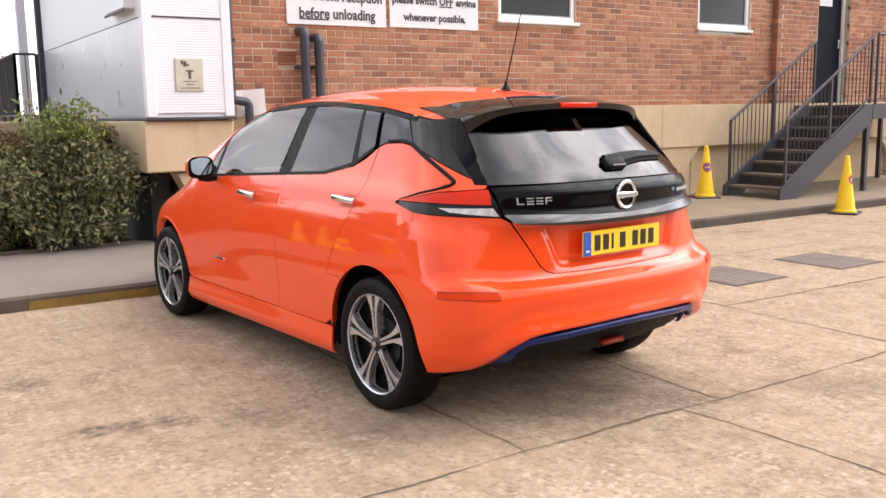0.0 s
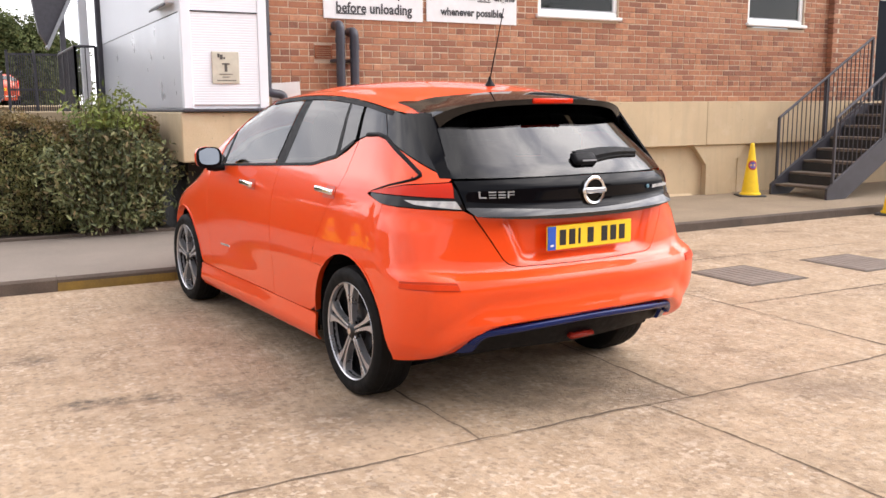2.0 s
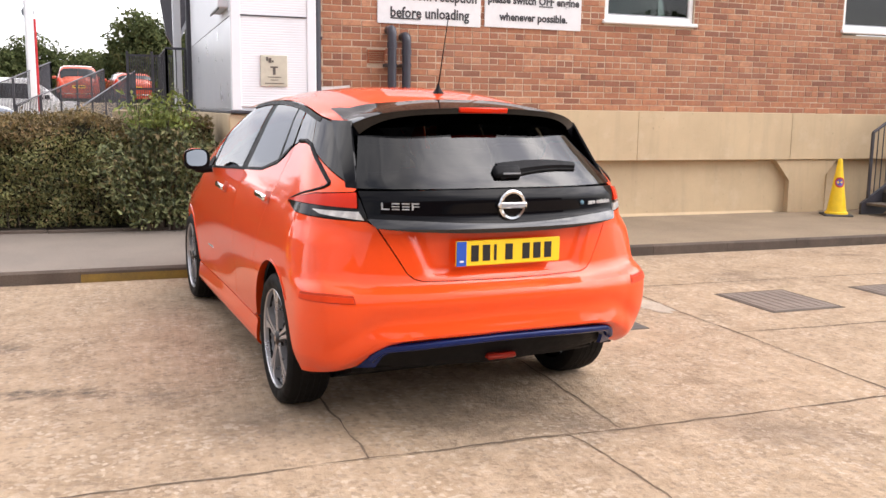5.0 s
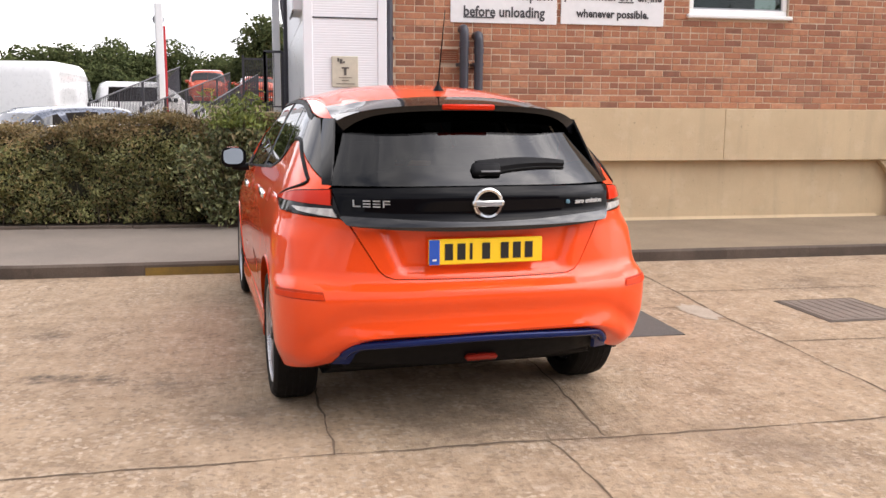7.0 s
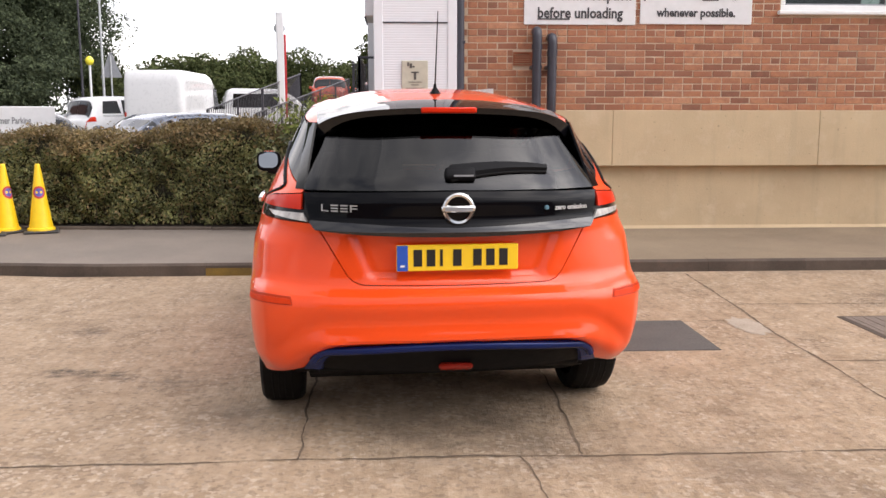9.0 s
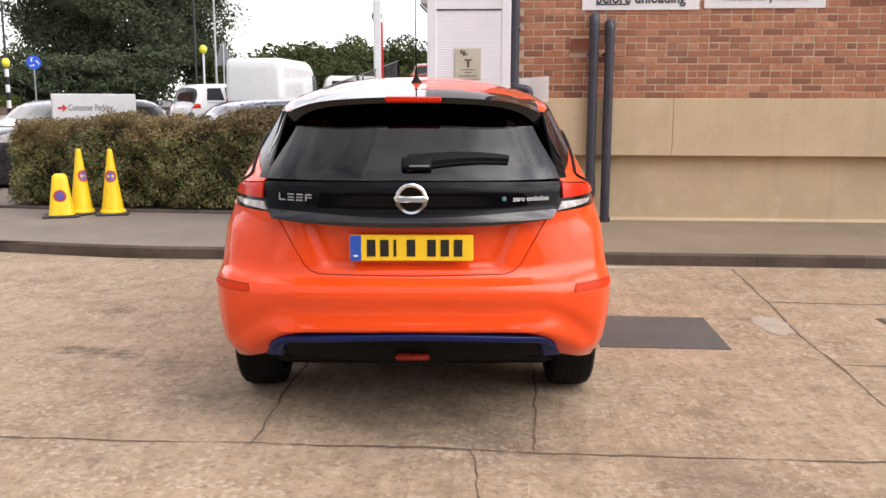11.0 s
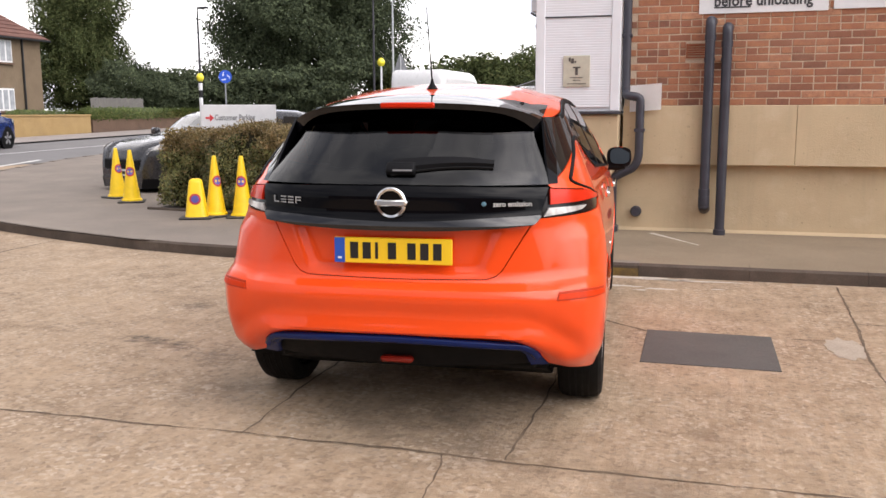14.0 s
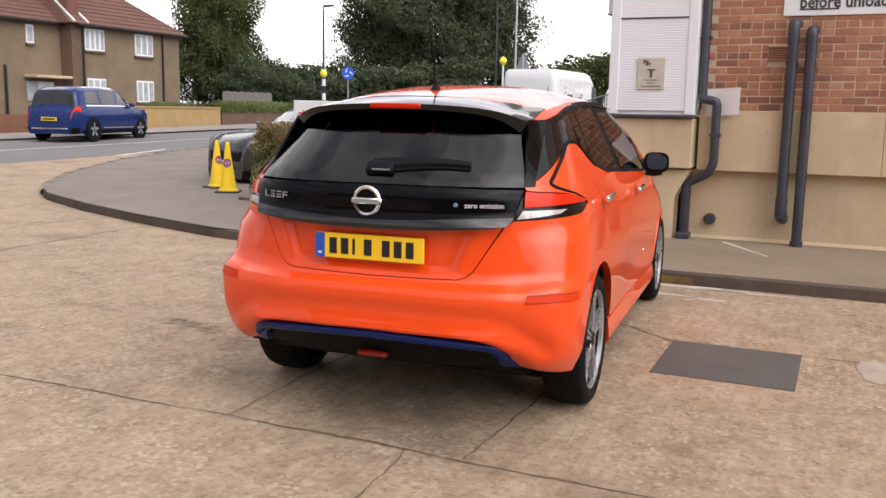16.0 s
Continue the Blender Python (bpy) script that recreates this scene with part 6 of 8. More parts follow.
# ---- hedge and shrub ----
def hedge():
    rng = np.random.default_rng(11)
    path = [(2.30, 9.72), (1.0, 9.74), (-0.5, 9.84), (-1.8, 9.98), (-2.95, 10.18)]
    depth = 1.05
    xs, ys = np.array([p[0] for p in path])[::-1], np.array([p[1] for p in path])[::-1]

    def height(x):
        return 1.29 + .035 * np.sin(3.1 * x) + .03 * np.sin(7.3 * x + 1) - .11 * np.clip((.6 - x) / 1.2, 0, 1) - .06 * np.clip((-1.5 - x) / 1.5, 0, 1)
    n_front, n_top, n_end = 30000, 15000, 5000
    x = rng.uniform(-2.95, 2.3, n_front)
    h = rng.uniform(0, 1, n_front) ** .9
    z = PAVE + .05 + h * (height(x) - PAVE - .05)
    lump = .07 * np.sin(5.1 * x + 3 * z) + .06 * np.sin(11 * x - 7 * z) + .045 * np.sin(17 * z + 2 * x + 3 * np.sin(6 * x))
    y = np.interp(x, xs, ys) + .10 * (1 - np.minimum(1, (1 - h) * 6)) + .10 * np.maximum(0, .25 - h) + lump + rng.exponential(.07, n_front) - .04
    pf = np.stack([x, y, z], 1)
    nf = np.tile([0, -1, .25], (n_front, 1))
    x = rng.uniform(-2.95, 2.3, n_top)
    y = np.interp(x, xs, ys) + rng.uniform(.05, depth, n_top)
    z = height(x) - rng.exponential(.06, n_top) + .03 + rng.exponential(.018, n_top)
    pt = np.stack([x, y, z], 1)
    nt = np.tile([0, -.2, 1], (n_top, 1))
    y = rng.uniform(10.15, 10.15 + depth, n_end)
    h = rng.uniform(0, 1, n_end)
    z = PAVE + .05 + h * (1.16 - PAVE)
    x = -2.95 + .05 * np.sin(6 * y + 4 * z) + rng.exponential(.06, n_end) - .04 + .12 * (h > .85)
    pe = np.stack([x, y, z], 1)
    ne = np.tile([-1, 0, .25], (n_end, 1))
    pts, nrm = np.concatenate([pf, pt, pe]), np.concatenate([nf, nt, ne])
    root = thing("hedge", "clipped green-brown hedge with a ragged browning top", "hedge", kind="")
    high = pts[:, 2] + rng.normal(size=len(pts)) * .05 + .06 * np.sin(pts[:, 0] * 4.3) > height(pts[:, 0]) - .17
    for nm, sel, mat, lab in (("leaves", ~high, HEDGE_LEAF, "small dark green and brown hedge leaves"), ("top_leaves", high, HEDGE_TOP, "browned leaves along the clipped top")):
        ob = new(nm, leaf_mesh(nm, pts[sel], nrm[sel], .023, .45, mat, .8, rng))
        ob.parent = root
        tagged(ob, lab, kind="stuff")
    # thin browned shoots standing out of the top
    k = 1500
    x = rng.uniform(-2.9, 2.2, k)
    y = np.interp(x, xs, ys) + rng.uniform(.0, depth, k)
    z = height(x) + rng.uniform(-.02, .07, k)
    ob = new("dry_growth", leaf_mesh("dry_growth", np.stack([x, y, z], 1), np.tile([0, -1, 0], (k, 1)), .04, .12, leaf_material("dry_shoot", (.10, .065, .025), (.17, .12, .045), (.22, .16, .07), .2), .6, rng, -2.0))
    ob.parent = root
    tagged(ob, "dry brown shoot tips", kind="stuff")
    # one solid near-black brown body fills the gaps behind the leaves
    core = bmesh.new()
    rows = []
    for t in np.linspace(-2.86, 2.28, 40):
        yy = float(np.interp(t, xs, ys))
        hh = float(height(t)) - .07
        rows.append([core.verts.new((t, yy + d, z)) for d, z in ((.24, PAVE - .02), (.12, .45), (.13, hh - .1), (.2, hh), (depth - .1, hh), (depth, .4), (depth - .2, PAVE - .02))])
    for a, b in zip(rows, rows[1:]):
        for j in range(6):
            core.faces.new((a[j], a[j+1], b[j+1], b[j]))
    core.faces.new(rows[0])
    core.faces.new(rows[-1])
    part("hedge_core", core, rough_stuff("twigs", (.030, .028, .015), (.02, .02, .011), (.05, .038, .02), 9, 60, .95, .9), root, "solid near-black brown core behind the leaves")
    tw = bmesh.new()
    for i in range(150):
        x0 = rng.uniform(-2.9, 2.2)
        y0 = float(np.interp(x0, xs, ys)) + rng.uniform(.06, .3)
        tube([(x0, y0, PAVE), (x0 + rng.uniform(-.05, .05), y0 - rng.uniform(0, .05), .35), (x0 + rng.uniform(-.12, .12), y0 - rng.uniform(0, .1), .65)], .006, 5, tw, .003)
    ob = part("stem", tw, BARK, root)
    ob["kind"] = "stuff"


hedge()
single("hedge_bed", sheet([(2.36, 9.58), (1.0, 9.60), (-0.5, 9.70), (-1.8, 9.84), (-3.0, 10.02), (-3.05, 11.2), (2.36, 10.9)], PAVE + .012, 1.0), SOIL, "bare dark soil bed under the hedge", "soil", kind="structure")
edge_root = thing("bed_edging", "low pale concrete edging along the hedge bed", "edging", kind="structure")
ep = [(2.36, 9.54), (1.0, 9.56), (-0.5, 9.66), (-1.8, 9.80), (-3.0, 9.98)]
edge_stone = box(-.45, .45, -.025, .025, -.03, .035, .008)
edge_me = mesh_of(edge_stone, "edging_stone", KERB)
for p, d in along(ep, .91):
    ob = new("edging_stone", edge_me)
    ob.parent = edge_root
    q = p + d * .45
    ob.matrix_basis = pose(q.x, q.y, PAVE + rise(q.x, q.y), 0, 0, math.degrees(math.atan2(d.y, d.x)))


def shrub():
    rng = np.random.default_rng(5)
    root = thing("shrub", "tall leafy green shrub with pale new shoots beside the deck", "shrub", pose(1.75, 9.62, PAVE))
    stems = bmesh.new()
    pts, nrm, top_p, top_n = [], [], [], []
    for i in range(70):
        a, r = rng.uniform(0, 2 * math.pi), rng.uniform(.05, .75)
        fx, fy = r * math.cos(a), .55 * r * math.sin(a) - .05
        h = max(.35, (1.52 if abs(fx + .05) < .26 else 1.06) * rng.uniform(.72, 1.02) * (1 - .25 * (abs(fx) / .8) ** 2))
        base = Vector((fx * .35, fy * .35, 0))
        tip = Vector((fx * 1.1, fy * 1.1, h))
        mid = (base + tip) / 2 + Vector((rng.uniform(-.1, .1), rng.uniform(-.1, .1), .08))
        tube([base, mid, tip], .008, 5, stems, .003)
        for k in range(150):
            t = rng.uniform(.12, 1.0)
            p = base * (1 - t) ** 2 + mid * 2 * t * (1 - t) + tip * t * t
            o = Vector((rng.normal(), rng.normal(), rng.normal() * .6)) * .085
            q = p + o
            (top_p if q.z > 1.12 else pts).append(tuple(q))
            (top_n if q.z > 1.12 else nrm).append(tuple((o.normalized() + Vector((0, -.5, .6)))))
    part("stem", stems, BARK, root)
    for nm, p, n, mat in (("leaves", pts, nrm, SHRUB_LEAF), ("new_leaves", top_p, top_n, leaf_material("new_leaf", (.11, .15, .03), (.26, .30, .07), (.32, .33, .10), .1))):
        ob = new(nm, leaf_mesh(nm, np.array(p), np.array(n), .034, .40, mat, 1.1, rng, .3))
        ob.parent = root
        tagged(ob, "narrow green shrub leaves" if nm == "leaves" else "pale yellow-green new leaves", kind="stuff")


shrub()


# ---- other vehicles ----
def road_wheel(root, x, y, r, w, side):
    wh = part("wheel", lathe([(r * .62, -w/2), (r * .9, -w/2), (r, -w * .36), (r, w * .36), (r * .9, w/2), (r * .62, w/2)], 30, None, "x", (x, y, r)), RUBBER, root, "", 35)
    part("rim", lathe([(.0, side * w * .34), (r * .2, side * w * .40), (r * .30, side * w * .30), (r * .62, side * w * .36)], 30, None, "x", (x, y, r)), RIM_DARK, wh, "", 40)
    for k in range(5):
        a = radians(72 * k + 18)
        o = [(y + q*math.cos(a) - t*math.sin(a), r + q*math.sin(a) + t*math.cos(a)) for q, t in ((r*.1, -.025), (r*.62, -.045), (r*.62, .045), (r*.1, .025))]
        part("spoke", prism(o, "x", x + side * w * .36, x + side * w * .46), RIM_CUT, wh)


ROUND = 3.6


def vehicle(name, label, category, m, paint, L, W, H, belt, zs_lo, lo_len, up, wheel_r, axles, glass_z, side_glass, parts="", blank_rear=False):
    """A parked vehicle: a rounded lower body, an upper body with glass, lamps, plate and wheels. It faces +y."""
    root = thing(name, label, category, m)
    hw = W / 2
    rnd = ROUND if parts != "van" else 12.0

    def ring(bm, z, w, y0, y1, ex, n=40):
        c, a = (y0 + y1) / 2, (y1 - y0) / 2
        out = []
        for j in range(n):
            t = 2 * math.pi * j / n
            out.append(bm.verts.new((w * math.copysign(abs(math.cos(t)) ** (2/ex), math.cos(t)), c + a * math.copysign(abs(math.sin(t)) ** (2/ex), math.sin(t)), z)))
        return out

    def stack(rows, nm, mat, ex):
        bm = bmesh.new()
        rs = [ring(bm, z, w, y0, y1, ex) for z, w, y0, y1 in rows]
        for a, b in zip(rs, rs[1:]):
            for j in range(len(a)):
                bm.faces.new((a[j], a[(j+1) % len(a)], b[(j+1) % len(a)], b[j]))
        bm.faces.new(rs[-1])
        bm.faces.new(rs[0][::-1])
        return part(nm, bm, mat, root, "", 42)
    stack([(z, hw * k, -L/2 * f, L/2 * g) for (z, k), (f, g) in zip(zs_lo, lo_len)], "body", paint, rnd)
    stack([(z, hw * k, y0, y1) for z, k, y0, y1 in up], "upper_body", paint, 4.6 if parts != "van" else 14)

    def at(z):
        us = [u[0] for u in up]
        return [float(np.interp(z, us, [u[i] for u in up])) for i in (1, 2, 3)]
    z0, z1 = glass_z
    for s in (-1, 1):
        for ya, yb, yc, yd in side_glass:
            bm = bmesh.new()
            k0, k1 = at(z0)[0] * hw + .006, at(z1)[0] * hw + .006
            bm.faces.new([bm.verts.new(p) for p in ((s * k0, ya, z0), (s * k0, yb, z0), (s * k1, yc, z1), (s * k1, yd, z1))])
            bmesh.ops.solidify(bm, geom=bm.faces, thickness=.004)
            part("side_window", bm, PRIVACY_FAR, root, "dark side glass")
    for end in (2, 1):
        if end == 1 and blank_rear:
            continue
        bm = bmesh.new()
        d = .012 if end == 2 else -.012
        k0, k1 = at(z0)[0] * hw * .84, at(z1)[0] * hw * .80
        bm.faces.new([bm.verts.new(p) for p in ((-k0, at(z0)[end] + d, z0), (k0, at(z0)[end] + d, z0), (k1, at(z1)[end] + d, z1), (-k1, at(z1)[end] + d, z1))])
        bmesh.ops.solidify(bm, geom=bm.faces, thickness=.005)
        part("windscreen" if end == 2 else "rear_window", bm, PRIVACY_FAR, root, "dark glass")
    for y in axles:
        for s in (-1, 1):
            side = hw * (1 - (abs(y) / (L / 2)) ** rnd) ** (1 / rnd)
            road_wheel(root, s * (side - .10), y, wheel_r, .2, s)
            part("arch_trim", lathe([(wheel_r + .02, s * .0), (wheel_r + .075, s * .0), (wheel_r + .075, s * -.05)], 30, None, "x", (s * (side + .004), y, wheel_r)), BLACK_TRIM, root)
    zl = belt - .12
    zz = [a for a, _ in zs_lo]

    def on_body(t, z, off):
        """A point on the lower body: t runs round it in degrees, 90 at the nose, 270 at the tail."""
        w = hw * float(np.interp(z, zz, [k for _, k in zs_lo])) + off
        y0, y1 = -L/2 * float(np.interp(z, zz, [f for f, _ in lo_len])) - off, L/2 * float(np.interp(z, zz, [g for _, g in lo_len])) + off
        c, sn = math.cos(radians(t)), math.sin(radians(t))
        return (w * math.copysign(abs(c) ** (2 / rnd), c), (y0 + y1) / 2 + (y1 - y0) / 2 * math.copysign(abs(sn) ** (2 / rnd), sn), z)

    def patch(nm, t0, t1, za, zb, mat, label="", off=.010, lean=0.0):
        bm = bmesh.new()
        grid = [[bm.verts.new(on_body(t0 + (t1 - t0) * i / 10, za + (zb - za) * j / 4 + lean * (i / 10 - .5), off)) for i in range(11)] for j in range(5)]
        for a, b in zip(grid, grid[1:]):
            for i in range(10):
                bm.faces.new((a[i], a[i+1], b[i+1], b[i]))
        rim = [e for e in bm.edges if len(e.link_faces) == 1]
        r = bmesh.ops.extrude_edge_only(bm, edges=rim)
        for v in [g for g in r["geom"] if isinstance(g, bmesh.types.BMVert)]:
            v.co.x *= .985
            v.co.y *= .99
        return part(nm, bm, mat, root, label, 40)
    for s in (-1, 1):
        patch("tail_lamp", 270 + s * 22, 270 + s * 52, zl - .06, zl + .07, RED_LENS, "red tail lamp", .012)
        patch("headlamp", 90 - s * 20, 90 - s * 50, zl - .09, zl + .02, CLEAR_LENS, "clear headlamp", .012, s * .0)
        part("door_mirror", box(s * (hw + .08) - .09, s * (hw + .08) + .09, at(z0)[2] - .5, at(z0)[2] - .36, z0 - .02, z0 + .13, .03), BLACK_TRIM, root, "", 40)
        part("sill", box(s * (hw - .05) - .05, s * (hw - .05) + .05, axles[0] + wheel_r + .08, axles[1] - wheel_r - .08, .20, .34, .02), BLACK_TRIM, root, "dark sill", 40)
        if parts != "van":
            k0 = at(z0)[0] * hw + .014
            part("window_trim", tube([(s * k0, side_glass[-1][0], z0 - .015), (s * k0, side_glass[0][1], z0 - .015)], .011, 6), CHROME, root, "thin bright window trim")
    patch("rear_bumper", 222, 318, .26, .44, BLACK_TRIM if parts != "van" else UPVC, "", .014)
    patch("front_bumper", 62, 118, .24, .42, BLACK_TRIM, "dark lower air intake", .012)
    patch("grille", 74, 106, zl - .24, zl - .06, BLACK_TRIM, "dark grille", .012)
    pl = part("number_plate", box(-.26, .26, -L/2 - .045, -L/2 - .025, .56, .67), PLATE_YELLOW, root)
    part("bar", box(-.21, .21, -L/2 - .048, -L/2 - .044, .59, .64), PLATE_BLACK, pl)
    pf = part("number_plate", box(-.26, .26, L/2 + .028, L/2 + .045, .46, .57), SIGN_WHITE, root)
    part("bar", box(-.21, .21, L/2 + .044, L/2 + .048, .49, .54), PLATE_BLACK, pf)
    return root


PRIVACY_FAR = plain("dark_glass", (.012, .013, .015), .06, 0.0, .5, .05)
PAINT_BLUE = plain("blue_paint", (.005, .022, .125), .25, .2, .4, .05, spec=.3)
PAINT_GREY = plain("dark_grey_paint", (.030, .029, .033), .28, .2, .5, .05)
PAINT_SLATE = plain("slate_blue_paint", (.12, .14, .19), .28, .4, 1.0, .05)
PAINT_RED = plain("copper_red_paint", (.50, .075, .03), .28, .2, 1.0, .05)
PAINT_WHITE = plain("white_van_paint", (.82, .82, .82), .3, 0, .8, .02)

def suv(name, label, m, paint, L=4.45, W=1.84, H=1.66):
    """A parked crossover on a skin of cross-sections from tail to nose, with its glass, lamps and trims laid on the skin. It faces +y."""
    root = thing(name, label, "car", m)
    top = curve([-.5, -.49, -.465, -.425, -.36, -.15, .02, .10, .20, .30, .40, .46, .49, .5], [.55, .90, 1.04, H - .13, H - .03, H, H - .03, H - .11, H - .36, 1.06, 1.0, .92, .76, .55])
    wide = curve([-.5, -.485, -.44, -.3, .2, .40, .47, .5], [.78, .86, .95, 1.0, 1.0, .94, .82, .66])

    def at(f, k, off=0.0):
        """A point of the skin: f from tail to nose, k from the sill (0) to the middle of the roof (1)."""
        zt, w = top(f), wide(f) * W / 2
        rows = ((0, .90, .22), (.12, .99, .38), (.32, 1.0, .72), (.48, .965, .98), (.55, .93, 1.06), (.82, .77, zt - .10), (.93, .60, zt - .015), (1, 0, zt))
        for (k0, a0, z0), (k1, a1, z1) in zip(rows, rows[1:]):
            if k <= k1:
                break
        t = (k - k0) / (k1 - k0)
        z = min(z0 + (z1 - z0) * t, zt - .05 * (1 - k))
        x = (a0 + (a1 - a0) * t) * w
        return Vector((x + off * (1 - k * .6), f * L + (off if f > 0 else -off) * (abs(f) > .40), z + off * k))

    def lay(nm, f0, f1, k0, k1, mat, s=1, off=0.0, nf=8, nk=6, lean=0.0, lab=""):
        bm = bmesh.new()
        rows = []
        for i in range(nf + 1):
            row = []
            for j in range(nk + 1):
                p = at(f0 + (f1 - f0) * i / nf + lean * j / nk * (1 - 2 * i / nf), k0 + (k1 - k0) * j / nk, off)
                row.append(bm.verts.new((p.x * s, p.y, p.z)))
            rows.append(row)
        for a, b in zip(rows, rows[1:]):
            for j in range(nk):
                bm.faces.new((a[j], a[j+1], b[j+1], b[j]))
        bmesh.ops.remove_doubles(bm, verts=bm.verts, dist=.0005)
        return part(nm, bm, mat, root, lab, 40)
    bm = bmesh.new()
    ks = [0, .06, .12, .22, .32, .4, .48, .55, .64, .73, .82, .88, .93, .97, 1]
    ks = [(k, 1) for k in ks] + [(k, -1) for k in ks[-2::-1]]
    rows = []
    for f in [-.5, -.495, -.49, -.48, -.465, -.445, -.425, -.39, -.34] + [-.29 + .04 * i for i in range(19)] + [.47, .485, .495, .5]:
        rows.append([bm.verts.new((at(f, k).x * s, at(f, k).y, at(f, k).z)) for k, s in ks])
    for a, b in zip(rows, rows[1:]):
        for j in range(len(ks) - 1):
            bm.faces.new((a[j], a[j+1], b[j+1], b[j]))
    bm.faces.new(rows[0])
    bm.faces.new(rows[-1][::-1])
    bmesh.ops.remove_doubles(bm, verts=bm.verts, dist=.0005)
    part("body", bm, paint, root, "", 40)
    r = .345
    for s in (-1, 1):
        lay("side_window", .02, .17, .575, .80, PRIVACY_FAR, s, .008, lean=.022, lab="dark side glass")
        lay("side_window", -.175, -.0, .575, .80, PRIVACY_FAR, s, .008, lab="dark side glass")
        lay("side_window", -.36, -.195, .60, .79, PRIVACY_FAR, s, .008, lean=.02, lab="dark side glass")
        lay("rear_window", -.458, -.430, .72, 1.0, PRIVACY_FAR, s, .010, lab="dark rear glass")
        lay("windscreen", .12, .285, .70, 1.0, PRIVACY_FAR, s, .010, lab="dark windscreen")
        lay("window_trim", -.36, .20, .555, .572, CHROME, s, .012, 12, 1, lab="thin bright window trim")
        lay("roof_rail", -.33, .05, .875, .90, CHROME, s, .03, 12, 1, lab="bright roof rail")
        lay("sill", -.20, .22, .0, .10, BLACK_TRIM, s, .010, 8, 2, lab="dark sill")
        lay("sill_trim", -.18, .20, .125, .145, CHROME, s, .010, 8, 1, lab="bright sill strip")
        lay("tail_lamp", -.496, -.42, .43, .545, RED_LENS, s, .012, lab="red tail lamp")
        lay("headlamp", .40, .485, .40, .47, CLEAR_LENS, s, .010, lab="clear headlamp")
        lay("rear_bumper", -.498, -.44, .0, .14, BLACK_TRIM, s, .012, lab="dark lower bumper")
        lay("front_bumper", .45, .498, .0, .12, BLACK_TRIM, s, .012, lab="dark lower air intake")
        p = at(.19, .56)
        part("door_mirror", box(s * (p.x + .09) - .09, s * (p.x + .09) + .09, p.y - .07, p.y + .05, p.z, p.z + .13, .03), paint, root, "", 40)
        for f in (-.30, .305):
            x = wide(f) * W / 2
            part("wheel_arch", lathe([(.0, s * .006), (r + .045, s * .006), (r + .05, s * -.05)], 30, None, "x", (s * x, f * L, r)), BLACK_TRIM, root, "dark wheel arch")
            road_wheel(root, s * (x - .075), f * L, r, .19, s)
    ye, yn = -L / 2 - .012, L / 2 + .012
    part("bumper_strip", box(-.62, .62, ye - .02, ye + .03, .36, .40, .01), CHROME, root, "bright strip on the rear bumper")
    pl = part("number_plate", box(-.26, .26, ye - .02, ye, .62, .73), PLATE_YELLOW, root)
    part("bar", box(-.21, .21, ye - .024, ye - .019, .65, .70), PLATE_BLACK, pl)
    part("grille", box(-.50, .50, yn - .06, yn, .52, .70, .02), BLACK_TRIM, root, "dark grille")
    pf = part("number_plate", box(-.26, .26, yn, yn + .018, .42, .53), SIGN_WHITE, root)
    part("bar", box(-.21, .21, yn + .017, yn + .022, .45, .50), PLATE_BLACK, pf)
    return root


suv("blue_suv", "deep blue family car with chrome trim on the main road", pose(-18.0, 22.0, rise(-18.0, 22) - .035, 0, 0, 13), PAINT_BLUE, 4.6, 1.86, 1.70)
suv("grey_car", "dark grey hatchback parked nose out behind the hedge", pose(-4.32, 14.25, rise(-4.3, 14.2) - .06, 0, 0, 158), PAINT_GREY, 4.2, 1.76, 1.52)
suv("slate_car", "slate blue car parked behind the hedge", pose(-2.3, 18.4, rise(-2.3, 18.4) - .06, 0, 0, 140), PAINT_SLATE, 4.4, 1.80, 1.46)
VAN_LO = [(.25, .90), (.40, .98), (.9, 1.0), (1.25, .99), (1.30, .97)]
VAN_LEN = [(.96, .94), (.99, .99), (1.0, 1.0), (1.0, .96), (1.0, .93)]
vehicle("white_van", "tall white panel van in the car park", "van", pose(-4.78, 30.7, rise(-4.6, 29.4) - .06, 0, 0, -2), PAINT_WHITE, 5.6, 2.0, 2.55, 1.30, VAN_LO, VAN_LEN,
        [(1.28, .98, -2.8, 2.35), (1.7, .96, -2.8, 2.0), (2.2, .95, -2.78, 1.6), (2.46, .92, -2.76, 1.2), (2.56, .84, -2.68, .9)], .34, (-1.7, 1.75), (1.35, 2.1), [(1.15, 1.95, 1.6, 1.15)], "van", True)
vehicle("white_van", "white pickup with a dark cab window in the car park", "van", pose(-2.6, 33.6, rise(-2.6, 33.6) - .06, 0, 0, -75), PAINT_WHITE, 5.2, 1.95, 2.1, 1.30, VAN_LO, VAN_LEN,
        [(1.28, .96, -1.2, 1.9), (1.75, .90, -1.1, 1.4), (1.98, .86, -1.0, 1.0), (2.05, .75, -.9, .9)], .34, (-1.6, 1.6), (1.36, 1.86), [(-.9, 1.3, 1.0, -.85)], "van", True)
suv("white_car", "small white van parked beside the tall van", pose(-6.6, 31.2, rise(-6.6, 31.2) - .06, 0, 0, -40), PAINT_WHITE, 4.2, 1.8, 1.75)
DECK_Z = 1.58
suv("red_suv", "copper red car on the raised display deck", pose(-.42, 43.0, DECK_Z, 0, 0, 4), PAINT_RED, 4.3, 1.8, 1.6)
suv("red_suv", "orange-red car on the raised display deck", pose(1.75, 43.6, DECK_Z, 0, 0, 8), PAINT_RED, 4.3, 1.8, 1.38)


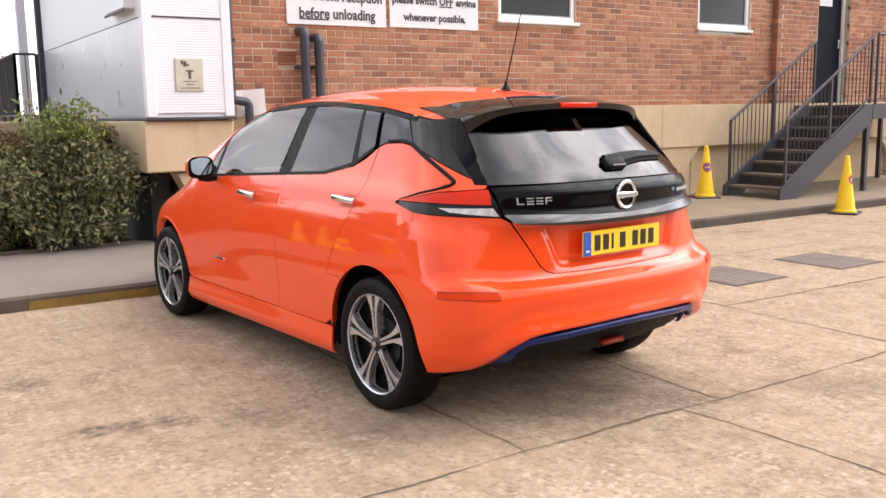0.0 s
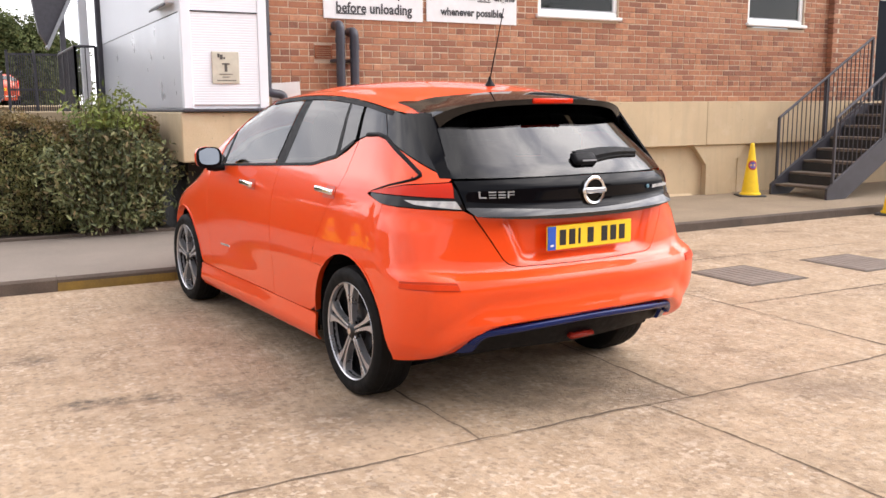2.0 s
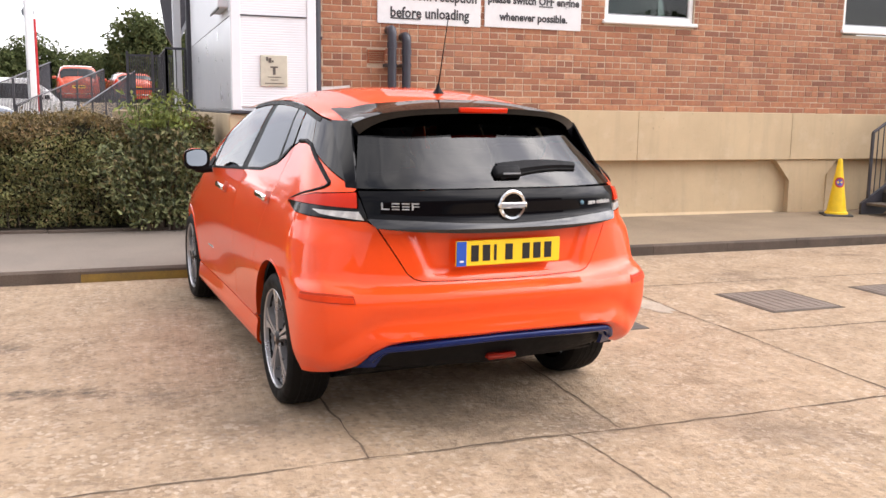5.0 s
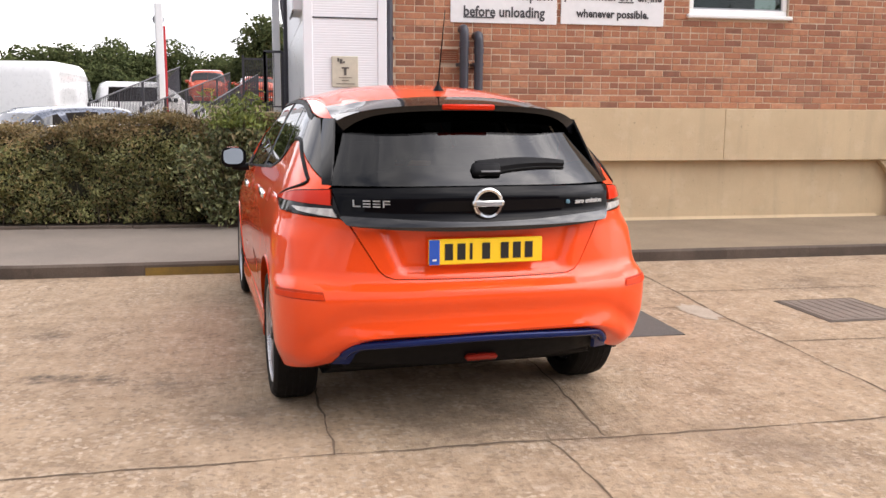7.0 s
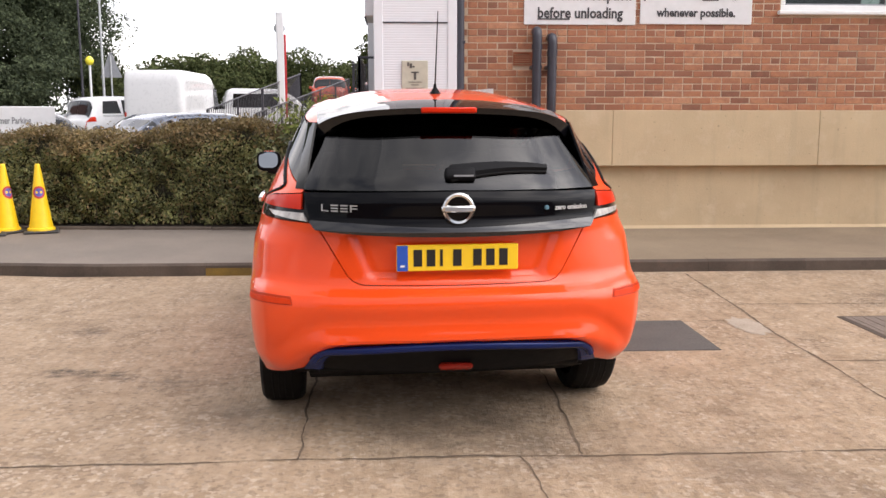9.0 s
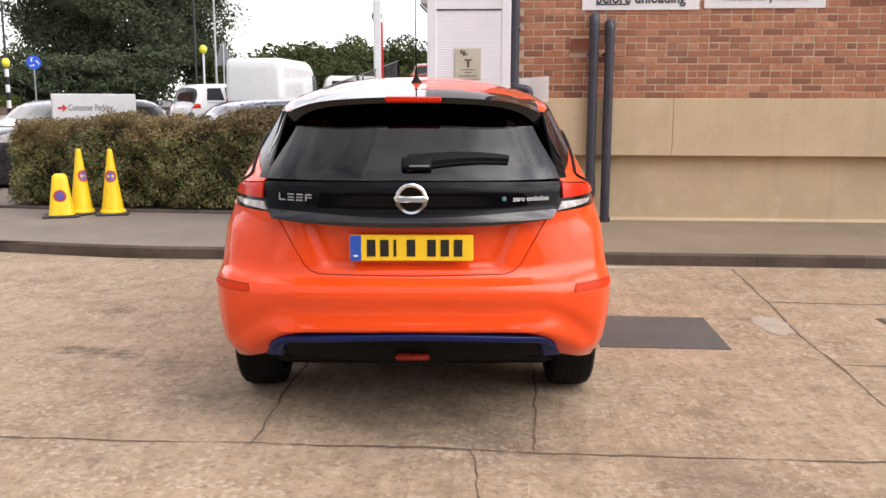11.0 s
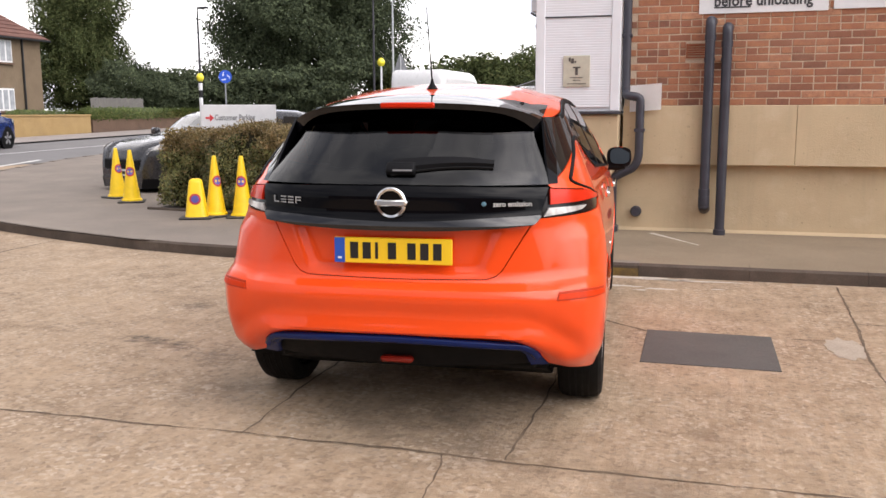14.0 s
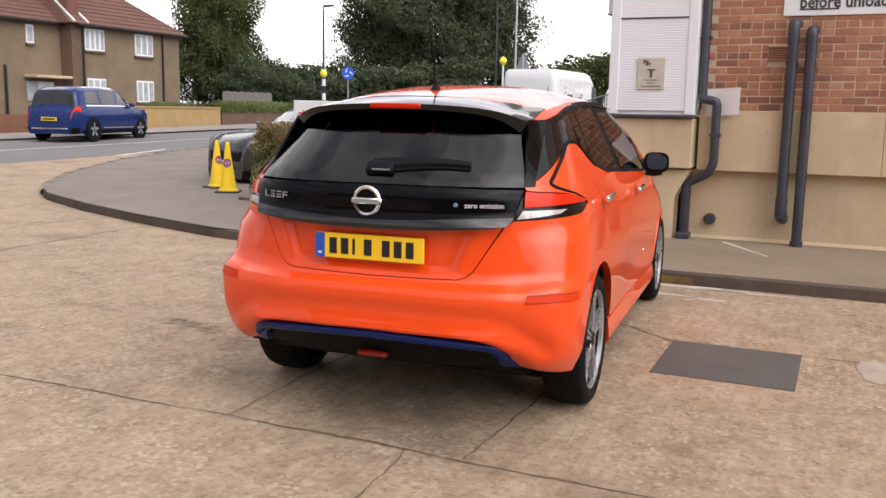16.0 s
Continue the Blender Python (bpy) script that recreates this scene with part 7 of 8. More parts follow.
# ---- display deck, stairs and signs beyond the hedge ----
deck_root = thing("display_deck", "raised concrete display deck with steel ramp railings", "deck")
part("slab", box(-3.2, 6.5, 40.2, 47, 1.5, DECK_Z, .02), CAST, deck_root)
part("retaining_wall", box(-3.0, 6.4, 40.6, 40.9, .3, 1.5), CAST, deck_root)
part("ramp", prism([(24.5, .2), (40.2, 1.6), (40.2, DECK_Z), (24.5, .45)], "x", -1.5, 1.2), CAST, deck_root)
railing("ramp_railing", [(-2.3, 23.5, .55), (-.9, 34.0, 1.95), (-2.0, 40.3, DECK_Z)], 1.0, "grey steel railing climbing beside the ramp", "ramp railings", .16, .012, 2.4, .03)
railing("ramp_railing", [(-1.1, 24.0, .45), (.8, 36.5, 1.85)], 1.0, "grey steel railing climbing beside the ramp", "ramp railings", .16, .012, 2.4, .03)
railing("ramp_railing", [(.3, 24.0, .35), (1.9, 35.0, 1.75)], 1.0, "grey steel railing climbing beside the ramp", "ramp railings", .16, .012, 2.4, .03)
# landing beside the lobby with steps down to the car park
railing("lobby_railing", [(2.36, 14.78, 1.385), (2.06, 14.78, 1.385), (2.06, 17.2, 1.385)], 1.0, "dark steel railing on the lobby landing", "lobby railings", .10, .008, .9, .022)
steps = thing("concrete_steps", "grey concrete steps down from the lobby landing", "steps")
for k in range(5):
    part("step", box(1.2 - .28 * (k + 1), 1.2 - .28 * k, 15.0, 16.6, rise(0, 15) - .06, 1.385 - .18 * (k + 1), .01), CAST, steps)
col = thing("lobby_column", "white square column at the lobby landing", "column")
part("shaft", box(2.20, 2.33, 15.2, 15.33, 1.385, 5.6, .01), CLAD, col)
gate = thing("mesh_screen", "dark steel mesh screen between posts behind the lobby", "screen")
for x in (1.55, 2.15, 2.75, 3.3):
    part("post", box(x - .03, x + .03, 23.97, 24.03, rise(2, 24) - .1, 2.85, .006), STEEL, gate)
for k in range(34):
    x = 1.58 + 1.69 * k / 33
    part("bar", box(x - .012, x + .012, 23.99, 24.01, 1.1, 2.75), STEEL, gate)
for z in (1.1, 1.9, 2.75):
    part("rail", box(1.55, 3.3, 23.985, 24.015, z - .025, z + .025), STEEL, gate)
# a far roof wing with a pale raking edge, seen past the lobby
canopy = thing("dark_canopy", "dark roof wing with a pale raking edge beyond the lobby", "canopy")
part("soffit", prism([(2.62, 8.5), (2.72, 4.9), (2.88, 3.8), (3.10, 3.42), (3.72, 4.72), (5.5, 8.5)], "y", 31.0, 31.4), STEEL, canopy, "dark sheeted underside")
part("verge", prism([(3.06, 3.36), (3.14, 3.30), (5.62, 8.46), (5.5, 8.5)], "y", 30.9, 31.5), TRIM_GREY, canopy, "pale raking verge board")
part("stay", box(3.5, 3.66, 31.1, 31.3, rise(3, 31) - .1, 4.4), STEEL, canopy)


TOTEM_H = 4.66


def totem():
    root = thing("sign_totem", "tall white totem sign with a red edge", "sign", pose(-1.25, 31.0, rise(-1.25, 31) - .06, 0, 0, 12))
    part("panel", box(-.15, .11, -.10, .10, 0, TOTEM_H, .05, None, 3), SIGN_WHITE, root)
    part("red_edge", box(.112, .18, -.08, .08, 1.0, 3.9, .01), plain("sign_red", (.55, .03, .035), .4), root, "red side strip")
    part("logo_shape", lathe([(.0, -.10), (.19, -.09), (.19, -.05), (.0, -.04)], 28, None, "y", (-.02, .20, TOTEM_H - .55)), TRIM_GREY, root)


totem()


def parking_sign():
    a = math.atan2(11.72 - 11.05, -1.78 + 2.78)
    root = thing("parking_sign", "long low white sign with a red arrow behind the hedge", "sign", pose(-2.32, 11.36, PAVE, 0, 0, math.degrees(a)))
    part("board", box(-.60, .49, -.05, .05, .78, 1.42, .008), SIGN_WHITE, root)
    for x in (-.42, .42):
        part("post", box(x - .03, x + .03, .052, .11, 0, 1.4), TRIM_GREY, root)
    red = plain("arrow_red", (.62, .05, .06), .4)
    part("arrow", prism([(-.53, 1.245), (-.47, 1.245), (-.47, 1.285), (-.41, 1.23), (-.47, 1.175), (-.47, 1.215), (-.53, 1.215)], "y", -.056, -.051), red, root, "red arrow")
    lettering("Customer Parking", .118, plain("grey_ink", (.20, .20, .21), .5), Matrix.Translation((-.113, -.052, 1.232)) @ Matrix.Rotation(radians(90), 4, 'X'), root, "sign_lettering", .002, width=.58)


parking_sign()


def street_lamp(x, y, h, mat, arm, label, turn=0, r=.06):
    root = thing("street_lamp", label, "street lamp", pose(x, y, rise(x, y) - .06, 0, 0, turn))
    part("column", rod((0, 0, 0), (0, 0, h), r, r * .6, 14), mat, root, "", 40)
    part("arm", tube(bend([(0, 0, h - .05), (0, 0, h + .12), (arm, 0, h + .16)], .1, 4), .03, 8), mat, root, "", 40)
    part("lantern", box(arm - .05, arm + .55, -.11, .11, h + .11, h + .20, .03), mat, root, "", 40)
    return root


PALE_POST = plain("galvanised_post", (.55, .56, .57), .45, .4)
lamp = street_lamp(-17.3, 35.3, 5.35, STEEL, .12, "dark lamp column with a yellow crossing beacon", -20, .07)
part("beacon_globe", lathe([(.0, 2.72), (.10, 2.68), (.16, 2.56), (.16, 2.46), (.10, 2.35), (.0, 2.32)], 20), plain("beacon_yellow", (.95, .80, .04), .25, 0, .5), lamp, "yellow beacon globe", 60)
for k in range(6):
    part("post_band", lathe([(.083, .35 + .32 * k), (.085, .355 + .32 * k), (.085, .66 + .32 * k), (.083, .665 + .32 * k)], 16), SIGN_WHITE if k % 2 else PLATE_BLACK, lamp)
lamp = street_lamp(-14.25, 49.4, 8.3, STEEL, -.5, "dark lamp column with a yellow crossing beacon at the far crossing", 0, .075)
part("beacon_globe", lathe([(.0, 3.85), (.14, 3.79), (.22, 3.65), (.22, 3.52), (.14, 3.38), (.0, 3.34)], 20, None, "z", (.45, 0, 0)), bpy.data.materials["beacon_yellow"], lamp, "yellow beacon globe", 60)
part("beacon_post", rod((.45, 0, 0), (.45, 0, 3.36), .06, None, 10), SIGN_WHITE, lamp, "banded beacon post", 50)
street_lamp(-23.9, 74.4, 16.0, PALE_POST, .8, "tall pale galvanised lamp column", 5, .11)
street_lamp(-13.65, 51.1, 8.6, PALE_POST, -.95, "pale lamp column with a short arm", 0, .075)


def round_sign():
    root = thing("road_sign", "round blue roundabout sign on a post", "road sign", pose(-17.35, 37.6, rise(-17, 37) - .06, 0, 0, 35))
    part("post", rod((0, .03, 0), (0, .03, 2.9), .035), TRIM_GREY, root, "", 40)
    part("disc", lathe([(.0, -.012), (.30, -.012), (.30, .012), (.0, .012)], 30, None, "y", (0, 0, 2.60)), plain("sign_blue", (.02, .09, .55), .35), root)
    for k in range(3):
        a = radians(90 + 120 * k)
        part("arrow", prism([(r * math.cos(a + b), 2.60 + r * math.sin(a + b)) for r, b in ((.22, 0), (.16, .55), (.10, .5), (.10, 1.3), (.14, 1.3), (.22, .45))], "y", -.018, -.0125), SIGN_WHITE, root)


round_sign()
tri = thing("road_sign", "grey back of a triangular road sign on a post", "road sign", pose(-13.35, 51.6, rise(-13.3, 51.6) - .06, 0, 0, 10))
part("post", rod((0, 0, 0), (0, 0, 4.0), .045), PALE_POST, tri, "", 40)
part("plate", prism([(-.58, 2.75), (.58, 2.75), (.06, 4.15), (-.06, 4.15)], "y", .05, .07), TRIM_GREY, tri, "grey triangular plate")


# ---- house across the road ----
def house():
    X, Y0, YM, Y1, EAVE = -27.6, 22.0, 30.9, 37.6, 5.0
    g = rise(-27, 33) - .2
    root = thing("house", "two-storey brown pebbledash house with a red tiled hipped roof", "house")
    ren = rough_stuff("pebbledash", (.235, .175, .115), (.19, .14, .09), (.28, .21, .14), 1.5, 50, .95, .5, .5)
    tile = rough_stuff("roof_tile", (.165, .082, .064), (.125, .063, .052), (.20, .105, .082), 2.2, 40, .9, .3, .5)
    tile2 = rough_stuff("orange_roof_tile", (.19, .085, .058), (.15, .068, .05), (.23, .11, .075), 2.2, 40, .9, .3, .5)
    part("wall", box(X - 8, X, YM, Y1, g, EAVE), ren, root, "brown pebbledash wall")
    part("wall", box(X - 8.6, X - .7, Y0, YM - .002, g, EAVE), ren, root, "brown pebbledash wall")
    brick = rough_stuff("house_brick", (.17, .105, .072), (.13, .085, .06), (.21, .135, .095), 3, 40, .9, .3, .5)
    part("brick_pier", box(X - .69, X + .01, YM - .5, YM + .06, g, EAVE), brick, root, "brown brick pier at the step in the wall")

    def roof(x0, x1, y0, y1, z, h, mat, hip0, hip1):
        bm = bmesh.new()
        o = .35
        a, b, c, d = [bm.verts.new(p) for p in ((x0 - o, y0 - o, z), (x1 + o, y0 - o, z), (x1 + o, y1 + o, z), (x0 - o, y1 + o, z))]
        xm = (x0 + x1) / 2
        e, f = bm.verts.new((xm, y0 + hip0, z + h)), bm.verts.new((xm, y1 - hip1, z + h))
        for fs in ((a, b, e), (b, c, f, e), (c, d, f), (d, a, e, f), (d, c, b, a)):
            bm.faces.new(fs)
        r = part("roof", bm, mat, root, "hipped roof of dark red tiles")
        # courses of tiles as stepped battens on the slope towards the road
        n = 16
        for k in range(n):
            t0 = k / n
            xx, zz = x1 + o + (xm - x1 - o) * t0, z + h * t0
            ya, yb = y0 - o + (hip0 + o) * t0, y1 + o - (hip1 + o) * t0
            part("tile_course", box(xx - .30, xx + .015, ya + .05, yb - .05, zz - .0, zz + .035), mat, r)
        return r
    roof(X - 8, X, YM - .5, Y1, EAVE, 3.3, tile, .8, 3.9)
    roof(X - 8.6, X - .7, Y0, YM - .6, EAVE, 3.2, tile, 3.5, .2)
    part("valley", prism([(YM - .55, EAVE - .3), (YM + .25, EAVE - .3), (YM + .05, EAVE + 3.2), (YM - .35, EAVE + 3.2)], "x", X - 4, X - .2), tile2, root, "orange tiled strip between the roofs")
    for y, lean in ((YM - .55, -.2), (YM + .25, .2)):
        part("verge", tube([(X + .32, y, EAVE + .05), (X - 3.7, y - lean, EAVE + 3.3)], .06, 6), WHITE_LINE, root, "pale mortar verge line")
    part("gutter", box(X + .30, X + .40, YM - .4, Y1 + .35, EAVE - .10, EAVE - .01, .01), PLATE_BLACK, root)
    part("gutter", box(X - .40, X - .30, Y0, YM - .55, EAVE - .10, EAVE - .01, .01), PLATE_BLACK, root)
    for y in (YM + .12, 36.3):
        part("drainpipe", rod((X + .06, y, g), (X + .06, y, EAVE), .055, None, 8), PLATE_BLACK, root)
    part("drainpipe", rod((X - .6, 27.3, g), (X - .6, 27.3, 3.0), .055, None, 8), PLATE_BLACK, root)

    def win(y0, y1, z0, z1, x, n):
        w = part("window", box(x, x + .05, y0, y1, z0, z1), UPVC, root, "white framed window")
        step = (y1 - y0) / n
        for k in range(n):
            part("pane", box(x + .051, x + .058, y0 + k * step + .07, y0 + (k + 1) * step - .05, z0 + .08, z1 - .08), PALE_CURTAIN, w, "pane with pale curtains")
        part("sill", box(x, x + .12, y0 - .05, y1 + .05, z0 - .09, z0 - .002), brick, w)
    win(31.15, 32.34, 3.85, 4.84, X, 4)
    win(34.36, 35.60, 3.79, 4.85, X, 3)
    win(31.2, 32.35, 1.55, 2.58, X, 3)
    win(34.4, 35.58, 1.52, 2.58, X, 3)
    win(28.5, 28.9, 4.0, 4.8, X - .7, 1)
    part("front_door", box(X - .69, X - .62, 29.0, 29.85, g, 2.35), UPVC, root, "white panelled front door")
    part("side_light", box(X - .69, X - .63, 28.4, 28.98, 1.5, 2.35), PALE_CURTAIN, root)
    part("porch_canopy", box(X - .69, X + .1, 28.3, 30.3, 2.5, 2.62, .02), CAST, root, "flat pale porch canopy")


PALE_CURTAIN = plain("curtained_pane", (.42, .44, .46), .15, 0, .4, .25, 3)
house()
wall_brick = rough_stuff("yellow_brick", (.42, .29, .13), (.36, .24, .105), (.30, .20, .10), 2.5, 45, .9, .3, .5)
dark_brick = rough_stuff("brown_brick", (.16, .10, .07), (.12, .08, .055), (.2, .13, .09), 2.5, 45, .9, .3, .5)
gw = thing("garden_wall", "low yellow brick garden wall with a coping", "wall")
part("wall", box(-22.0, -21.78, 26.5, 33.5, -.1, 1.28), wall_brick, gw)
part("coping", box(-22.04, -21.74, 26.5, 33.52, 1.282, 1.35, .01), wall_brick, gw)
gw2 = thing("garden_wall", "low reddish brown brick garden wall", "wall")
part("wall", box(-22.0, -21.78, 8, 26.45, -.1, 1.0), rough_stuff("red_brown_brick", (.23, .105, .06), (.18, .08, .05), (.26, .13, .08), 2.5, 45, .9, .3, .5), gw2)
gw3 = thing("garden_wall", "dark brick wall under a clipped hedge", "wall")
part("wall", box(-22.0, -21.75, 33.6, 44, -.1, 1.15), dark_brick, gw3)
fence = thing("wooden_fence", "weathered grey close-board fence", "fence")
for k in range(22):
    part("board", box(-25.0, -24.97, 37.8 + .2 * k, 37.99 + .2 * k, .4, 2.15 + .02 * (k % 3)), rough_stuff("weathered_wood", (.20, .19, .17), (.16, .15, .14), (.25, .23, .2), 5, 60, .9) if k == 0 else bpy.data.materials["weathered_wood"], fence)


def clipped_hedge(name, label, x0, x1, y0, y1, z0, z1, n, seed):
    rng = np.random.default_rng(seed)
    p = np.stack([rng.uniform(x0, x1, n), rng.uniform(y0, y1, n), rng.uniform(z0, z1, n)], 1)
    k = rng.integers(0, 3, n)
    p[k == 0, 0] = x1
    p[k == 1, 2] = z1
    p[k == 2, 1] = np.where(rng.random((k == 2).sum()) < .5, y0, y1)
    p += rng.normal(size=p.shape) * .05
    root = thing(name, label, "hedge")
    ob = new("leaves", leaf_mesh("leaves", p, p - np.array([(x0+x1)/2 - 1, (y0+y1)/2, (z0+z1)/2 - 1]), .05, .5, GARDEN_LEAF, .8, rng))
    ob.parent = root
    ob["kind"] = "stuff"
    part("core", box(x0 + .08, x1 - .08, y0 + .08, y1 - .08, z0, z1 - .08), HEDGE_LEAF, root)


clipped_hedge("garden_hedge", "clipped green hedge on a dark brick wall", -22.4, -21.7, 33.7, 44, 1.15, 1.55, 9000, 21)
clipped_hedge("garden_hedge", "low green hedge behind the yellow wall", -22.7, -22.1, 29.5, 33.5, 1.0, 1.45, 3000, 22)


# ---- trees ----
def tree(x, y, trunk_h, crown, n, leaf, mat, label, seed, category="tree", droop=0.0):
    """A tapered trunk with limbs; the crown is many leaf sprays on the shells of uneven lobes."""
    rng = np.random.default_rng(seed)
    z0 = rise(x, y) - .1
    root = thing("tree", label, category, pose(x, y, z0))
    tb = bmesh.new()
    top = max(c[2] for c in crown)
    tube([(0, 0, -.1), (.05, 0, trunk_h * .5), (0, .05, trunk_h), (.1, 0, top)], .22, 10, tb, .05)
    for cx, cy, cz, rx, rz in crown:
        tube([(0, 0, trunk_h * .8), (cx * .5, cy * .5, (trunk_h + cz) / 2 + .2), (cx, cy, cz)], .09, 6, tb, .03)
    part("trunk", tb, BARK, root, "dark tapered trunk and limbs", 50)
    pts, nrm = [], []
    vol = sum(c[3] ** 2 * c[4] for c in crown)
    for cx, cy, cz, rx, rz in crown:
        k = int(n * rx * rx * rz / vol)
        d = rng.normal(size=(k, 3))
        d /= np.linalg.norm(d, axis=1)[:, None]
        # lobes on lobes, so that the outline is uneven and has gaps
        f = 1 + .16 * np.sin(5 * d[:, 0] + 7 * d[:, 2] + seed) + .12 * np.sin(11 * d[:, 1] - 6 * d[:, 2]) + .08 * np.sin(19 * d[:, 0] + 13 * d[:, 1])
        r = f * (1 - np.abs(rng.normal(size=k)) * .22)
        q = d * r[:, None] * np.array([rx, rx, rz]) + np.array([cx, cy, cz])
        pts.append(q)
        nrm.append(d + np.array([0, 0, .3]))
    me = leaf_mesh("crown", np.concatenate(pts), np.concatenate(nrm), leaf, .55, mat, .6, rng, droop)
    ob = new("crown", me)
    ob.parent = root
    tagged(ob, "dense crown of small dark leaves", kind="stuff")
    return root


far_crown = [(0, 0, 5.6, 4.3, 3.6), (-2.8, 0, 3.9, 2.7, 2.2), (2.8, .4, 4.2, 2.9, 2.5), (0, -.5, 8.4, 3.0, 2.4), (1.6, .3, 7.0, 2.8, 2.2), (-1.9, 0, 7.2, 2.6, 2.0), (-3.3, 0, 6.0, 2.4, 2.4), (3.2, 0, 6.2, 2.2, 2.0)]
tree(-21.7, 56.8, 2.0, [(1.3 * a, 1.3 * b, 1.3 * c - .7, 1.3 * d, 1.3 * e) for a, b, c, d, e in far_crown], 150000, .10, TREE_LEAF, "large dark broad-crowned tree beyond the roundabout", 1)
tree(-33.0, 47.4, 1.0, [(0, 0, 3.2, 2.9, 3.0), (.2, 0, 6.2, 2.75, 3.4), (.3, .2, 8.8, 2.2, 2.6)], 90000, .078, TREE_LEAF_WARM, "dense dark conical evergreen behind the house", 2)
tree(-28.3, 46.0, .8, [(0, 0, 2.1, 2.4, 1.6), (2.0, .5, 1.7, 1.8, 1.3)], 26000, .08, TREE_LEAF, "rounded dark tree beside the evergreen", 3)


def wood(name, label, spots, mat, leaf, seed):
    """A far belt of trees, one beside another."""
    for i, (x, y, h, w) in enumerate(spots):
        rng = np.random.default_rng(seed + i)
        lobes = [(float(rng.uniform(-.45, .45)) * w, float(rng.uniform(-.3, .3)) * w, h * float(rng.uniform(.35, .86)), w * float(rng.uniform(.22, .38)), h * float(rng.uniform(.13, .22))) for _ in range(8)]
        lobes += [(0, 0, h * .42, w * .52, h * .42)]
        tree(x, y, h * .25, lobes, 15000, leaf * .8, mat, label, seed + i)


wood("tree", "dark tree in the belt beyond the car park", [(-25.4, 49, 3.7, 4.6), (-22.0, 50, 3.6, 4.4), (-36, 43, 5.0, 5.0), (-39.5, 38, 5.0, 5.0), (-19.0, 52, 3.9, 4.5)], TREE_LEAF, .14, 40)
wood("tree", "olive green tree in the belt beyond the car park", [(-12.2, 57, 4.3, 4.5), (-9.0, 58, 4.9, 4.8), (-6.0, 57, 4.2, 4.2), (-3.2, 58, 4.7, 4.6), (-.4, 57, 4.1, 4.4), (2.0, 56, 4.0, 4.0), (4.6, 55, 5.2, 4.2), (-15.5, 58, 4.4, 4.6)], TREE_LEAF_WARM, .14, 60)
wood("tree", "leafy tree beside the lobby and display deck", [(3.2, 46.5, 6.4, 3.4), (1.9, 49, 5.2, 3.0)], TREE_LEAF_WARM, .125, 80)


wood("tree", "tall dark tree behind the far boundary of the yard", [(-8, -24, 6.5, 7.5), (-1, -25, 7.4, 8), (6, -24, 6.8, 7.5), (13, -25, 7.8, 8), (20, -24, 6.9, 7.5), (27, -23, 7.2, 8)], TREE_LEAF, .20, 100)


# ---- pieces: kerbs, slabs, cracks, bricks ----
kerb_root = thing("kerb", "worn concrete kerb, dark on its face, with a yellow painted stretch", "kerb", kind="structure")


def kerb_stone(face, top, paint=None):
    """A stone with a dark face, painted along its foot or not, and a top in the footway's material."""
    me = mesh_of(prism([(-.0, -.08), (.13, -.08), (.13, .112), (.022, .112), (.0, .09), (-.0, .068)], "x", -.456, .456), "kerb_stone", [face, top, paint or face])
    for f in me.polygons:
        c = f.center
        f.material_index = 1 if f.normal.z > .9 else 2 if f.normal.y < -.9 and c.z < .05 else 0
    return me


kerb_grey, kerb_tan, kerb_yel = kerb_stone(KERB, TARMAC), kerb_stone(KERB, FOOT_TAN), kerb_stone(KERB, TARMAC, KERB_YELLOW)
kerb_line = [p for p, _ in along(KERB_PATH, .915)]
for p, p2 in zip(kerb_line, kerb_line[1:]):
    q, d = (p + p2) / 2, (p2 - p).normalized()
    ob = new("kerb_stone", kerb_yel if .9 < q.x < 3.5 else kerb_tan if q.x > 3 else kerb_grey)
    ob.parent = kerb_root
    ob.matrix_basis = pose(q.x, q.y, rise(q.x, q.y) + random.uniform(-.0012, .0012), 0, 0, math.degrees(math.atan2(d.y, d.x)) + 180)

yard = thing("yard", "worn pinkish concrete yard in large jointed slabs", "yard", kind="structure")


def slab(outline):
    bm = sheet(outline, 0.0, .9)
    rim = [e for e in bm.edges if len(e.link_faces) == 1]
    r = bmesh.ops.extrude_edge_only(bm, edges=rim)
    vs = [g for g in r["geom"] if isinstance(g, bmesh.types.BMVert)]
    for v in vs:
        v.co.z -= .06
    part("slab", bm, YARD, yard)


J = .0015
for x0, x1 in ((-6.9, -2.72), (-2.72, 5.13), (5.13, 9.6), (9.6, 14.2), (14.2, 22)):
    slab([(x0 + J, -11), (x1 - J, -11), (x1 - J, -1.6), (x0 + J, -1.6)])
    slab([(x0 + J, -1.6 + J), (x1 - J, -1.6 + J), (x1 - J, 2.82 - J), (x0 + J, 2.82 - J)])
slab([(-2.72 + J, 2.82 + J), (5.13 - J, 2.82 + J), (5.155 - J, 4.25), (5.15 - J, 4.8), (5.215 - J, 5.75), (5.28 - J, 7.195), (-.3, 7.195), (-1.5, 7.415), (-2.72 + J, 7.80)])
slab([(5.13 + J, 2.82 + J), (9.6 - J, 2.82 + J), (9.6 - J, 4.06), (5.15 + J, 4.19)])
slab([(5.15 + J, 4.19 + 2*J), (9.6 - J, 4.06 + 2*J), (9.6 - J, 5.66), (5.215 + J, 5.76), (5.15 + J, 4.8)])
slab([(5.215 + J, 5.76 + 2*J), (9.6 - J, 5.66 + 2*J), (9.6 - J, 7.195), (5.28 + J, 7.195)])
